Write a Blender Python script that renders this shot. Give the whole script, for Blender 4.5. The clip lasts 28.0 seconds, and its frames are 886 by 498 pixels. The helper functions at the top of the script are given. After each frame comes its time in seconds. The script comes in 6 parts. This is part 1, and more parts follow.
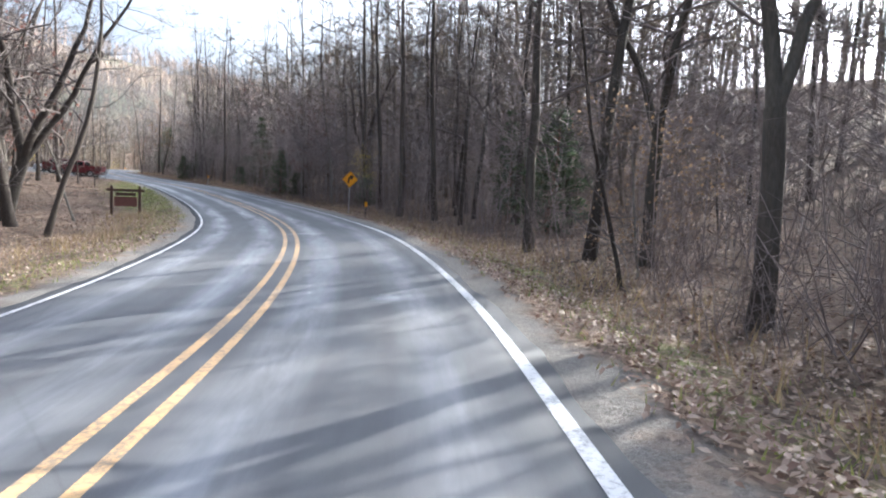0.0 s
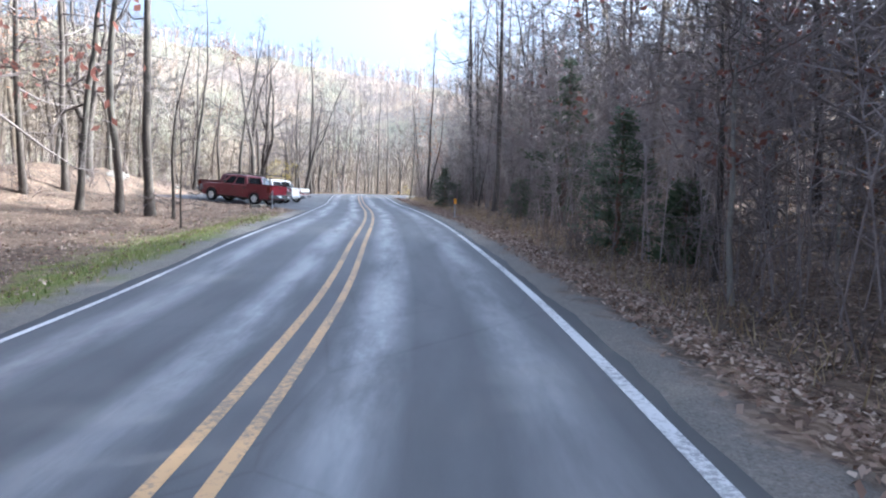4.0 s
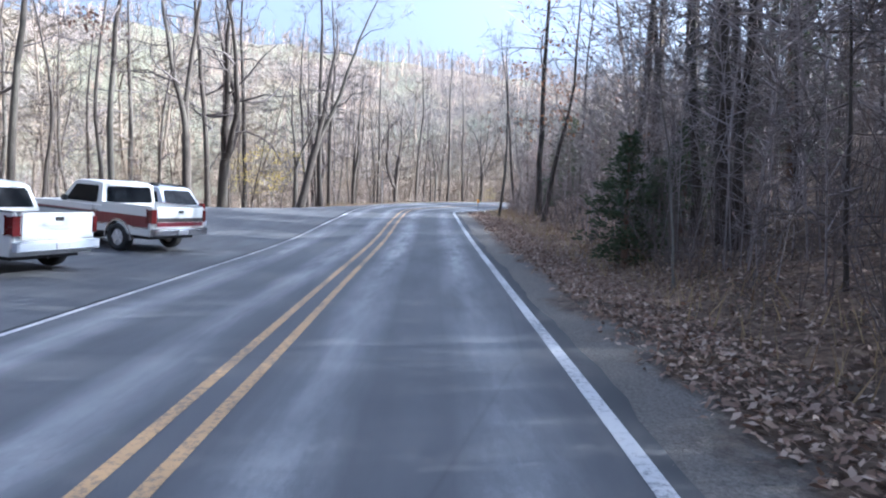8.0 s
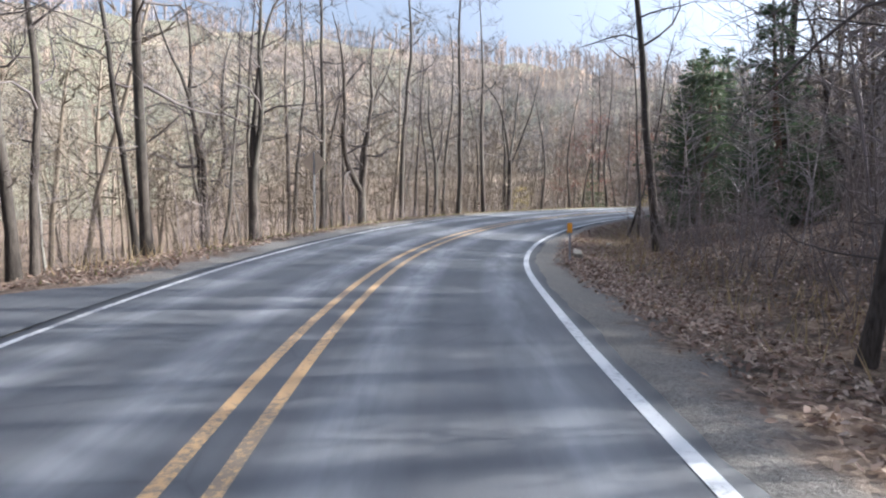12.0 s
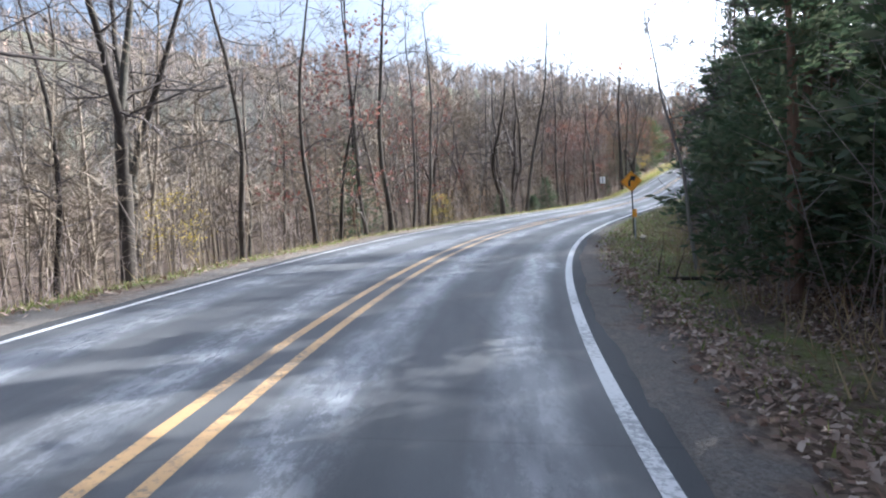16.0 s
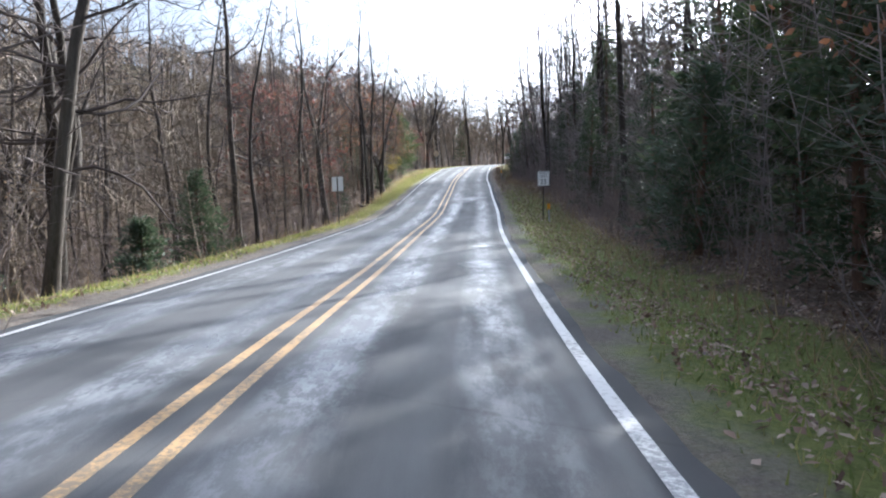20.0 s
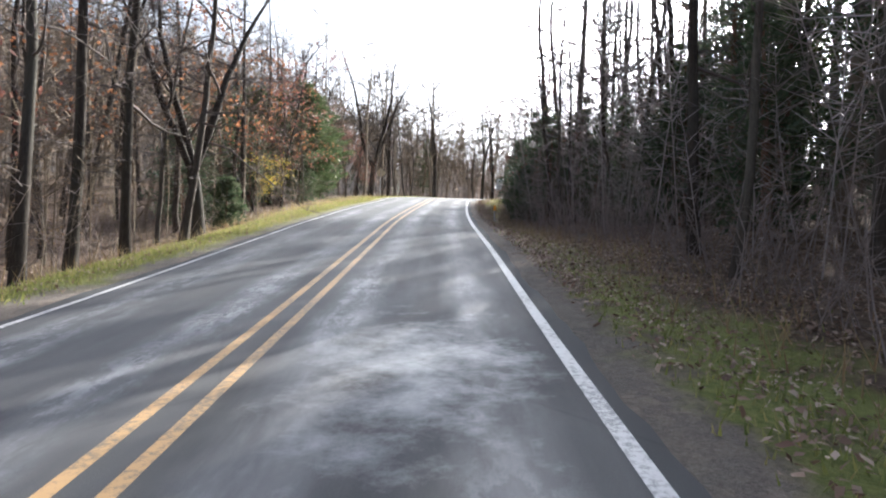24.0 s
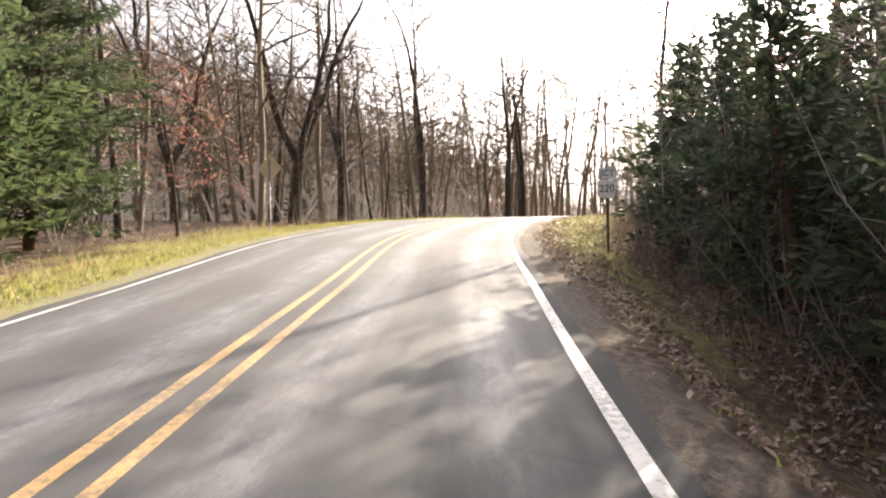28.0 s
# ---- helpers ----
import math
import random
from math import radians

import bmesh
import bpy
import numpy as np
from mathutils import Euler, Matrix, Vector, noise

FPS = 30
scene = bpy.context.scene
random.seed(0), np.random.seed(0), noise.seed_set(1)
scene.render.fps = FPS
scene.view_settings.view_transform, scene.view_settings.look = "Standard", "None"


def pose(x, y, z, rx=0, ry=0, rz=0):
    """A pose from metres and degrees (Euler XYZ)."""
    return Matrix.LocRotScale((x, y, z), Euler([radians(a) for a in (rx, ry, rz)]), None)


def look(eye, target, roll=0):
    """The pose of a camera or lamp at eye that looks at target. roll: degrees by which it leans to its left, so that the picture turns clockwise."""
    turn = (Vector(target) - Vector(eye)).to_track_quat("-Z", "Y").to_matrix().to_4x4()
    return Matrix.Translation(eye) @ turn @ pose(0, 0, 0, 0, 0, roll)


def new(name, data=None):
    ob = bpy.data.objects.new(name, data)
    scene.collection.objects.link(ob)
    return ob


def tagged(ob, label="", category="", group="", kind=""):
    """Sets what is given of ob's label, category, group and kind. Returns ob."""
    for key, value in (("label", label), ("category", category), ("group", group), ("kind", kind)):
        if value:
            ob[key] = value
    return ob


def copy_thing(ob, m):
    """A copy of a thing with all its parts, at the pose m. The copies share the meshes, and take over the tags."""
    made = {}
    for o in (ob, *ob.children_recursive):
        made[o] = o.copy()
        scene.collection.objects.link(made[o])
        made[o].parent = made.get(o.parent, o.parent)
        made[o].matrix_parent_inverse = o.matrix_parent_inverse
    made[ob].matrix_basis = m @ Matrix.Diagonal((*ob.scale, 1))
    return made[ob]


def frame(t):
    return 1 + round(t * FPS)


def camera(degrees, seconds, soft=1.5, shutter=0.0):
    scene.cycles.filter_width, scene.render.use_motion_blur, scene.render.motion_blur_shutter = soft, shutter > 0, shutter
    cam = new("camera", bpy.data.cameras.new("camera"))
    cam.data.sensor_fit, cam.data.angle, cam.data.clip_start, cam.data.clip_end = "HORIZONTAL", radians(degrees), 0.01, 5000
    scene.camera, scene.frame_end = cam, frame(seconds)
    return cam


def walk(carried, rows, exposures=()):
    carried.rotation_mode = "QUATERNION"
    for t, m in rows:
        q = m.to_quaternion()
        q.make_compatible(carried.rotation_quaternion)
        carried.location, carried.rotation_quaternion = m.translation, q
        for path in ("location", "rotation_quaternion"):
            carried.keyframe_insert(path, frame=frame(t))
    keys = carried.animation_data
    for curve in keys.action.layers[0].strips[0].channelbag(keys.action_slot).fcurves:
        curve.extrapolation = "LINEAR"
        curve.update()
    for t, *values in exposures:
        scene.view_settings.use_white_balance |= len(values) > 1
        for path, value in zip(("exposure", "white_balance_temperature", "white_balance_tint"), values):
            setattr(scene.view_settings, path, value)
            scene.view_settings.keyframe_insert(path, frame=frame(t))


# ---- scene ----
cam = camera(70.2, 28.0, soft=2.1)
PATH = [
    (0.0, (0.07, -0.14, 2.68), (-0.04, 9.82, 1.78), 2.5),
    (0.5, (-0.56, 6.16, 2.65), (-1.61, 16.07, 1.79), 3.2),
    (1.0, (-1.59, 12.30, 2.66), (-3.29, 22.12, 1.85), 3.5),
    (1.5, (-2.94, 18.22, 2.72), (-5.21, 27.93, 2.00), 3.5),
    (2.0, (-4.47, 23.86, 2.77), (-7.31, 33.42, 1.97), 3.3),
    (2.5, (-6.33, 29.22, 2.80), (-9.71, 38.60, 2.08), 3.8),
    (3.0, (-8.27, 34.34, 2.85), (-12.13, 43.54, 2.12), 3.3),
    (3.5, (-10.24, 39.17, 2.92), (-14.60, 48.15, 2.23), 3.0),
    (4.0, (-12.58, 43.80, 3.06), (-17.38, 52.54, 2.36), 2.1),
    (4.5, (-15.03, 48.30, 3.23), (-20.09, 56.90, 2.62), 1.3),
    (5.0, (-17.59, 52.66, 3.36), (-22.83, 61.16, 2.82), 0.8),
    (5.5, (-20.29, 56.86, 3.55), (-25.69, 65.26, 3.01), 0.7),
    (6.0, (-22.93, 61.03, 3.76), (-28.52, 69.30, 3.15), 0.8),
    (6.5, (-25.58, 65.16, 3.97), (-31.35, 73.30, 3.24), 1.2),
    (7.0, (-28.37, 69.17, 4.10), (-34.18, 77.28, 3.38), 1.0),
    (7.5, (-31.05, 73.04, 4.19), (-36.94, 81.09, 3.43), 1.0),
    (8.0, (-33.83, 76.88, 4.32), (-39.73, 84.93, 3.60), 1.5),
    (8.5, (-36.61, 80.73, 4.41), (-42.56, 88.74, 3.70), 1.6),
    (9.0, (-39.35, 84.55, 4.50), (-45.32, 92.53, 3.73), 1.6),
    (9.5, (-42.22, 88.27, 4.60), (-48.30, 96.17, 3.82), 1.6),
    (10.0, (-45.01, 91.90, 4.71), (-51.15, 99.76, 4.02), 1.2),
    (10.5, (-47.70, 95.43, 4.85), (-53.92, 103.24, 4.17), 0.3),
    (11.0, (-50.54, 98.68, 5.05), (-56.76, 106.48, 4.37), 0.1),
    (11.5, (-53.31, 102.10, 5.24), (-59.30, 110.07, 4.52), 0.3),
    (12.0, (-56.24, 105.58, 5.41), (-62.06, 113.68, 4.65), 0.2),
    (12.5, (-59.07, 109.24, 5.54), (-64.59, 117.53, 4.71), -0.6),
    (13.0, (-61.71, 113.11, 5.59), (-66.81, 121.67, 4.72), -1.5),
    (13.5, (-64.12, 117.20, 5.60), (-68.75, 126.02, 4.74), -2.2),
    (14.0, (-66.36, 121.42, 5.62), (-70.66, 130.40, 4.73), -1.8),
    (14.5, (-68.31, 125.88, 5.63), (-72.17, 135.07, 4.91), -2.4),
    (15.0, (-70.01, 130.54, 5.67), (-73.36, 139.93, 4.97), -3.3),
    (15.5, (-71.59, 135.29, 5.76), (-74.31, 144.90, 5.12), -3.4),
    (16.0, (-72.69, 140.30, 5.88), (-74.69, 150.07, 5.19), -3.2),
    (16.5, (-73.41, 145.40, 5.98), (-74.63, 155.30, 5.29), -2.6),
    (17.0, (-73.76, 150.46, 6.05), (-74.39, 160.41, 5.30), -3.2),
    (17.5, (-73.84, 155.41, 6.15), (-73.90, 165.38, 5.33), -3.8),
    (18.0, (-73.76, 160.32, 6.24), (-73.27, 170.28, 5.45), -3.6),
    (18.5, (-73.40, 165.27, 6.28), (-72.39, 175.19, 5.55), -4.0),
    (19.0, (-72.86, 170.14, 6.33), (-71.34, 180.01, 5.80), -3.4),
    (19.5, (-72.11, 174.96, 6.37), (-70.18, 184.75, 5.61), -2.6),
    (20.0, (-71.04, 179.75, 6.39), (-68.85, 189.49, 5.69), -2.3),
    (20.5, (-69.91, 184.55, 6.51), (-67.46, 194.23, 5.94), -2.2),
    (21.0, (-68.66, 189.31, 6.60), (-66.13, 198.96, 5.91), -1.9),
    (21.5, (-67.39, 194.11, 6.69), (-64.84, 203.76, 6.05), -1.1),
    (22.0, (-66.08, 198.95, 6.88), (-63.42, 208.58, 6.36), -0.7),
    (22.5, (-64.67, 203.83, 7.11), (-61.90, 213.43, 6.69), -0.2),
    (23.0, (-63.18, 208.74, 7.34), (-60.40, 218.34, 7.01), 0.5),
    (23.5, (-61.65, 213.69, 7.62), (-58.88, 223.30, 7.40), 1.2),
    (24.0, (-60.17, 218.69, 8.01), (-57.37, 228.29, 7.90), 2.0),
    (24.5, (-58.67, 223.64, 8.43), (-55.81, 233.22, 8.32), 0.4),
    (25.0, (-57.21, 228.54, 8.92), (-54.31, 238.11, 9.03), -0.2),
    (25.5, (-55.67, 233.40, 9.44), (-52.76, 242.97, 9.51), 0.4),
    (26.0, (-54.26, 238.30, 9.93), (-51.42, 247.89, 10.02), 0.8),
    (26.5, (-52.88, 243.13, 10.44), (-50.07, 252.73, 10.46), 0.6),
    (27.0, (-51.49, 247.87, 10.88), (-48.70, 257.47, 10.71), 0.2),
    (27.5, (-50.28, 252.48, 11.28), (-47.48, 262.08, 11.14), -0.9),
    (28.0, (-48.77, 256.79, 11.76), (-46.02, 266.40, 11.69), -0.9),
]
LOOK = [(0.0, 2.4, 5400, 8), (2.0, 2.75, 5100, 7), (4.0, 2.65, 4950, 8), (7.0, 2.5, 4800, 9), (8.5, 2.25, 4850, 10), (10.0, 2.2, 5050, 9), (12.0, 1.85, 5250, 9), (16.0, 1.85, 5100, 8), (20.0, 1.55, 5150, 8), (25.0, 1.7, 5800, 10), (28.0, 1.8, 6600, 13)]
walk(cam, [(t, look(eye, target, roll)) for t, eye, target, roll in PATH], exposures=LOOK)
# ---- light ----
SUN_EL, SUN_AZ = radians(26), radians(46)
world = bpy.data.worlds.new("sky")
scene.world = world
world.use_nodes = True
wn = world.node_tree.nodes
sky = wn.new("ShaderNodeTexSky")
sky.sky_type, sky.sun_disc = "NISHITA", False
sky.sun_elevation, sky.sun_rotation = SUN_EL, SUN_AZ
sky.air_density, sky.dust_density, sky.ozone_density = 0.8, 9.0, 0.4
pale = wn.new("ShaderNodeHueSaturation")  # thin high haze takes the blue out of the sky
pale.inputs["Saturation"].default_value = 0.45
world.node_tree.links.new(sky.outputs[0], pale.inputs["Color"])
world.node_tree.links.new(pale.outputs[0], wn["Background"].inputs[0])
wn["Background"].inputs[1].default_value = 0.1
sun_data = bpy.data.lights.new("sun", "SUN")
sun_data.energy, sun_data.angle, sun_data.color = 5.0, radians(0.55), (1.0, 0.87, 0.68)
sun_dir = Vector((math.sin(SUN_AZ) * math.cos(SUN_EL), math.cos(SUN_AZ) * math.cos(SUN_EL), math.sin(SUN_EL)))
sun_lamp = new("sun", sun_data)
sun_lamp.matrix_world = look((0, 0, 60), Vector((0, 0, 60)) - sun_dir)


# ---- materials ----
class Mat:
    """A small builder for node materials."""

    def __init__(self, name):
        self.m = bpy.data.materials.new(name)
        self.m.use_nodes = True
        self.n = self.m.node_tree.nodes
        self.bsdf = self.n["Principled BSDF"]
        self.out = self.n["Material Output"]

    def link(self, a, b):
        self.m.node_tree.links.new(a, b)

    def node(self, kind, **inputs):
        nd = self.n.new(kind)
        for k, v in inputs.items():
            nd.inputs[k.replace("_", " ")].default_value = v
        return nd

    def coords(self, which="Object", scale=(1, 1, 1)):
        tc, mp = self.n.new("ShaderNodeTexCoord"), self.n.new("ShaderNodeMapping")
        mp.inputs["Scale"].default_value = scale
        self.link(tc.outputs[which], mp.inputs["Vector"])
        return mp.outputs[0]

    def noise(self, scale, detail=4.0, rough=0.6, vec=None):
        nd = self.node("ShaderNodeTexNoise", Scale=scale, Detail=detail, Roughness=rough)
        if vec is not None:
            self.link(vec, nd.inputs["Vector"])
        return nd.outputs["Fac"]

    def ramp(self, fac, *stops):
        nd = self.n.new("ShaderNodeValToRGB")
        while len(nd.color_ramp.elements) < len(stops):
            nd.color_ramp.elements.new(0.5)
        for el, (pos, col) in zip(nd.color_ramp.elements, stops):
            el.position = pos
            el.color = (*col, 1) if not isinstance(col, (int, float)) else (col, col, col, 1)
        self.link(fac, nd.inputs[0])
        return nd.outputs[0]

    def mix(self, fac, a, b, blend="MIX"):
        nd = self.n.new("ShaderNodeMix")
        nd.data_type, nd.blend_type = "RGBA", blend
        for sock, v in ((nd.inputs[0], fac), (nd.inputs[6], a), (nd.inputs[7], b)):
            if isinstance(v, bpy.types.NodeSocket):
                self.link(v, sock)
            elif isinstance(v, (int, float)):
                sock.default_value = v if sock == nd.inputs[0] else (v, v, v, 1)
            else:
                sock.default_value = (*v, 1)
        return nd.outputs[2]

    def math(self, op, a, b=0.0, c=0.0):
        nd = self.n.new("ShaderNodeMath")
        nd.operation = op
        for sock, v in zip(nd.inputs, (a, b, c)):
            if isinstance(v, (int, float)):
                sock.default_value = v
            else:
                self.link(v, sock)
        return nd.outputs[0]

    def bump(self, height, strength=0.3, distance=0.02):
        nd = self.node("ShaderNodeBump", Strength=strength, Distance=distance)
        self.link(height, nd.inputs["Height"])
        self.link(nd.outputs[0], self.bsdf.inputs["Normal"])

    def set(self, color=None, rough=None, metal=None, spec=None):
        for key, v in (("Base Color", color), ("Roughness", rough), ("Metallic", metal), ("Specular IOR Level", spec)):
            if v is None:
                continue
            if isinstance(v, bpy.types.NodeSocket):
                self.link(v, self.bsdf.inputs[key])
            elif isinstance(v, (int, float)):
                self.bsdf.inputs[key].default_value = v
            else:
                self.bsdf.inputs[key].default_value = (*v, 1)
        return self


def mat_bark(name, dark, light, lichen=0.25):
    mt = Mat(name)
    v = mt.coords("Object", (1, 1, 0.18))
    grain = mt.noise(22, 5, 0.7, v)
    col = mt.ramp(grain, (0.3, dark), (0.72, light))
    patch = mt.ramp(mt.noise(1.6, 3), (0.5, 0), (0.7, lichen))
    col = mt.mix(patch, col, (0.33, 0.34, 0.28))
    oi = mt.n.new("ShaderNodeObjectInfo")
    col = mt.mix(1.0, col, mt.ramp(oi.outputs["Random"], (0, 0.7), (1, 1.25)), "MULTIPLY")
    mt.set(col, 0.92, spec=0.2)
    mt.bump(grain, 0.8, 0.02)
    return mt.m


M_BARK = mat_bark("grey_brown_bark", (0.03, 0.025, 0.021), (0.098, 0.081, 0.069), 0.14)
M_BARK_PALE = mat_bark("pale_bark", (0.1, 0.088, 0.077), (0.25, 0.225, 0.2), 0.3)
M_BARK_RED = mat_bark("cedar_bark", (0.09, 0.055, 0.04), (0.22, 0.14, 0.1), 0.1)


def mat_twig(name, dark, light):
    mt = Mat(name)
    mt.set(mt.ramp(mt.noise(0.8, 2), (0.35, dark), (0.65, light)), 0.9, spec=0.2)
    return mt.m


M_TWIG = mat_twig("twigs", (0.13, 0.104, 0.078), (0.225, 0.183, 0.138))
M_LIMB = mat_twig("bare_limbs", (0.095, 0.08, 0.075), (0.19, 0.163, 0.152))
M_BRUSH = mat_twig("brush_stems", (0.15, 0.122, 0.114), (0.29, 0.24, 0.22))
# paler than M_TWIG, to lift the brightness of the shaded wood
M_SAPLING = mat_twig("sapling_stems", (0.24, 0.205, 0.195), (0.39, 0.34, 0.325))


def mat_leaf(name, *cols, trans=0.5):
    mt = Mat(name)
    geo = mt.n.new("ShaderNodeNewGeometry")
    stops = [(i / max(1, len(cols) - 1), c) for i, c in enumerate(cols)]
    col = mt.ramp(geo.outputs["Random Per Island"], *stops)
    mt.set(col, 0.6, spec=0.3)
    tr = mt.n.new("ShaderNodeBsdfTranslucent")
    mt.link(col, tr.inputs[0])
    mx = mt.n.new("ShaderNodeMixShader")
    mx.inputs[0].default_value = trans
    mt.link(mt.bsdf.outputs[0], mx.inputs[1])
    mt.link(tr.outputs[0], mx.inputs[2])
    mt.link(mx.outputs[0], mt.out.inputs[0])
    return mt.m


M_NEEDLE = mat_leaf("cedar_foliage", (0.05, 0.078, 0.042), (0.085, 0.116, 0.066), (0.13, 0.14, 0.088), trans=0.45)
M_PINE = mat_leaf("pine_needles", (0.05, 0.08, 0.038), (0.11, 0.13, 0.06), trans=0.45)
M_LEAF_ORANGE = mat_leaf("orange_oak_leaves", (0.24, 0.1, 0.055), (0.33, 0.16, 0.08), (0.25, 0.13, 0.08))
M_LEAF_YELLOW = mat_leaf("yellow_leaves", (0.5, 0.36, 0.05), (0.42, 0.36, 0.09))
M_LEAF_RED = mat_leaf("russet_leaves", (0.17, 0.075, 0.06), (0.24, 0.115, 0.09))
M_LEAF_DARK = mat_leaf("dark_dead_leaves", (0.09, 0.05, 0.035), (0.15, 0.085, 0.06))
M_LEAF_TAN = mat_leaf("tan_dead_leaves", (0.26, 0.17, 0.1), (0.38, 0.27, 0.17), (0.19, 0.12, 0.075))
M_LITTER = mat_leaf("fallen_leaves", (0.1, 0.062, 0.046), (0.26, 0.175, 0.128), (0.47, 0.375, 0.3), (0.18, 0.105, 0.075), (0.33, 0.235, 0.175), trans=0.2)
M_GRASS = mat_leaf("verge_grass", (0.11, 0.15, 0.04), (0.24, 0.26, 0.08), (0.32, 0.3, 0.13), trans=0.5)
# yellower grass, its colour also lightened to look sunlit
M_GRASS_SUN = mat_leaf("sunlit_yellow_green_grass", (0.22, 0.25, 0.06), (0.36, 0.35, 0.11), (0.4, 0.33, 0.15), trans=0.5)
M_STRAW = mat_leaf("dry_grass", (0.3, 0.23, 0.13), (0.4, 0.31, 0.17), (0.24, 0.15, 0.09), trans=0.4)


def mat_asphalt(name, base=0.10, tracks=True):
    mt = Mat(name)
    uv = mt.n.new("ShaderNodeUVMap")
    sep = mt.n.new("ShaderNodeSeparateXYZ")
    mt.link(uv.outputs[0], sep.inputs[0])
    u, v = sep.outputs[0], sep.outputs[1]
    mp = mt.n.new("ShaderNodeMapping")
    mt.link(uv.outputs[0], mp.inputs["Vector"])
    fine = mt.noise(90, 3, 0.7, mp.outputs[0])
    st = mt.n.new("ShaderNodeMapping")
    st.inputs["Scale"].default_value = (1.0, 0.16, 1)
    mt.link(uv.outputs[0], st.inputs["Vector"])
    streak = mt.noise(1.3, 5, 0.6, st.outputs[0])
    blotch = mt.noise(0.35, 4, 0.6, mp.outputs[0])
    col = mt.ramp(fine, (0.3, (base * 0.7, base * 0.73, base * 0.84)), (0.75, (base * 1.36, base * 1.38, base * 1.46)))
    col = mt.mix(1.0, col, mt.ramp(streak, (0.3, 0.82), (0.7, 1.18)), "MULTIPLY")
    col = mt.mix(1.0, col, mt.ramp(blotch, (0.3, 0.85), (0.7, 1.15)), "MULTIPLY")
    rough = mt.ramp(streak, (0.3, 0.88), (0.7, 0.68))
    # first 200 m made paler: bluish sky sheen put into the colour
    paled = mt.ramp(mt.math("MULTIPLY", v, 0.003), (0.12, 0.35), (0.2, 0.9), (0.34, 0.8), (0.5, 0.25), (0.6, 0.0))
    if tracks:
        col = mt.mix(mt.math("MULTIPLY", paled, 0.4), col, (0.135, 0.14, 0.155))
        rough = mt.mix(mt.math("MULTIPLY", paled, 0.45), rough, 0.42)
        # wheel paths: two in each lane, smoother and greyer than the rest
        w = mt.math("ABSOLUTE", u)
        a = mt.math("ABSOLUTE", mt.math("SUBTRACT", w, 0.9))
        b = mt.math("ABSOLUTE", mt.math("SUBTRACT", w, 2.65))
        near = mt.math("MINIMUM", a, b)
        path = mt.math("SUBTRACT", 1.25, mt.math("MULTIPLY", near, 2.4))
        path = mt.math("MULTIPLY", mt.math("MINIMUM", mt.math("MAXIMUM", path, 0.0), 1.0), mt.ramp(streak, (0.35, 0.25), (0.62, 1.0)))
        path = mt.math("MULTIPLY", path, mt.ramp(mt.math("MULTIPLY", u, 0.1), (0.19, 1.0), (0.23, 0.65)))
        # worn grey of the paths, with the sky's sheen painted in as paler colour
        polish_sheen = mt.ramp(mt.math("MULTIPLY", v, 0.003), (0.54, 0.55), (0.64, 0.38), (0.77, 0.22))
        col = mt.mix(mt.math("MULTIPLY", path, polish_sheen), col, (0.22, 0.227, 0.25))
        grit = mt.n.new("ShaderNodeMapping")
        grit.inputs["Scale"].default_value = (1.0, 0.4, 1)
        mt.link(uv.outputs[0], grit.inputs["Vector"])
        patchy = mt.ramp(mt.noise(3.2, 9, 0.82, grit.outputs[0]), (0.475, 0.0), (0.55, 1.0))
        big = mt.ramp(mt.noise(0.045, 2, 0.5, mp.outputs[0]), (0.42, 0.0), (0.6, 0.45))
        worn = mt.ramp(mt.math("MULTIPLY", v, 0.003), (0.45, 0.0), (0.48, 0.9), (0.75, 0.9), (0.785, 0.0))
        gaps = mt.ramp(mt.noise(0.16, 3, 0.6, mp.outputs[0]), (0.43, 0.12), (0.55, 1.0))
        outer = mt.ramp(mt.math("MULTIPLY", u, 0.1), (0.19, 1.0), (0.22, 0.75))
        worn = mt.math("MULTIPLY", mt.math("MULTIPLY", worn, gaps), outer)
        flush = mt.math("MULTIPLY", mt.math("MULTIPLY", patchy, mt.math("MAXIMUM", big, worn)), path)
        ragged = mt.math("MULTIPLY", mt.math("SUBTRACT", mt.noise(1.1, 7, 0.75, mp.outputs[0]), 0.5), 2.2)
        for sv, su, length, width in ((248.2, 1.9, 4.2, 2.0), (175.7, 2.62, 1.0, 0.3), (176.4, 3.08, 1.9, 0.35), (24.5, 0.6, 0.8, 1.6), (10.6, 2.3, 0.7, 0.8), (217.0, 2.6, 1.8, 0.9), (221.6, 2.7, 0.7, 0.8)):
            av = mt.math("DIVIDE", mt.math("ABSOLUTE", mt.math("SUBTRACT", v, sv)), length)
            au = mt.math("DIVIDE", mt.math("ABSOLUTE", mt.math("SUBTRACT", u, su)), width)
            far_off = mt.math("SQRT", mt.math("ADD", mt.math("MULTIPLY", av, av), mt.math("MULTIPLY", au, au)))
            inside = mt.math("ADD", mt.math("SUBTRACT", 0.85, far_off), ragged)
            flush = mt.math("MAXIMUM", flush, mt.ramp(inside, (0.25, 0.0), (0.9, 0.6)))
        # worn patches whitened: glare off their gloss is put into the colour
        col = mt.mix(mt.math("MULTIPLY", flush, 0.75), col, (0.42, 0.435, 0.47))
        dull = mt.ramp(mt.math("MULTIPLY", v, 0.003), (0.73, 0.75), (0.78, 0.3))
        rough = mt.mix(mt.math("MULTIPLY", path, dull), rough, 0.25)
        rough = mt.mix(flush, rough, 0.2)
        rim = mt.ramp(mt.math("MULTIPLY", w, 0.1), (0.34, 0.0), (0.355, 1.0))
        rough = mt.mix(rim, rough, 0.95)
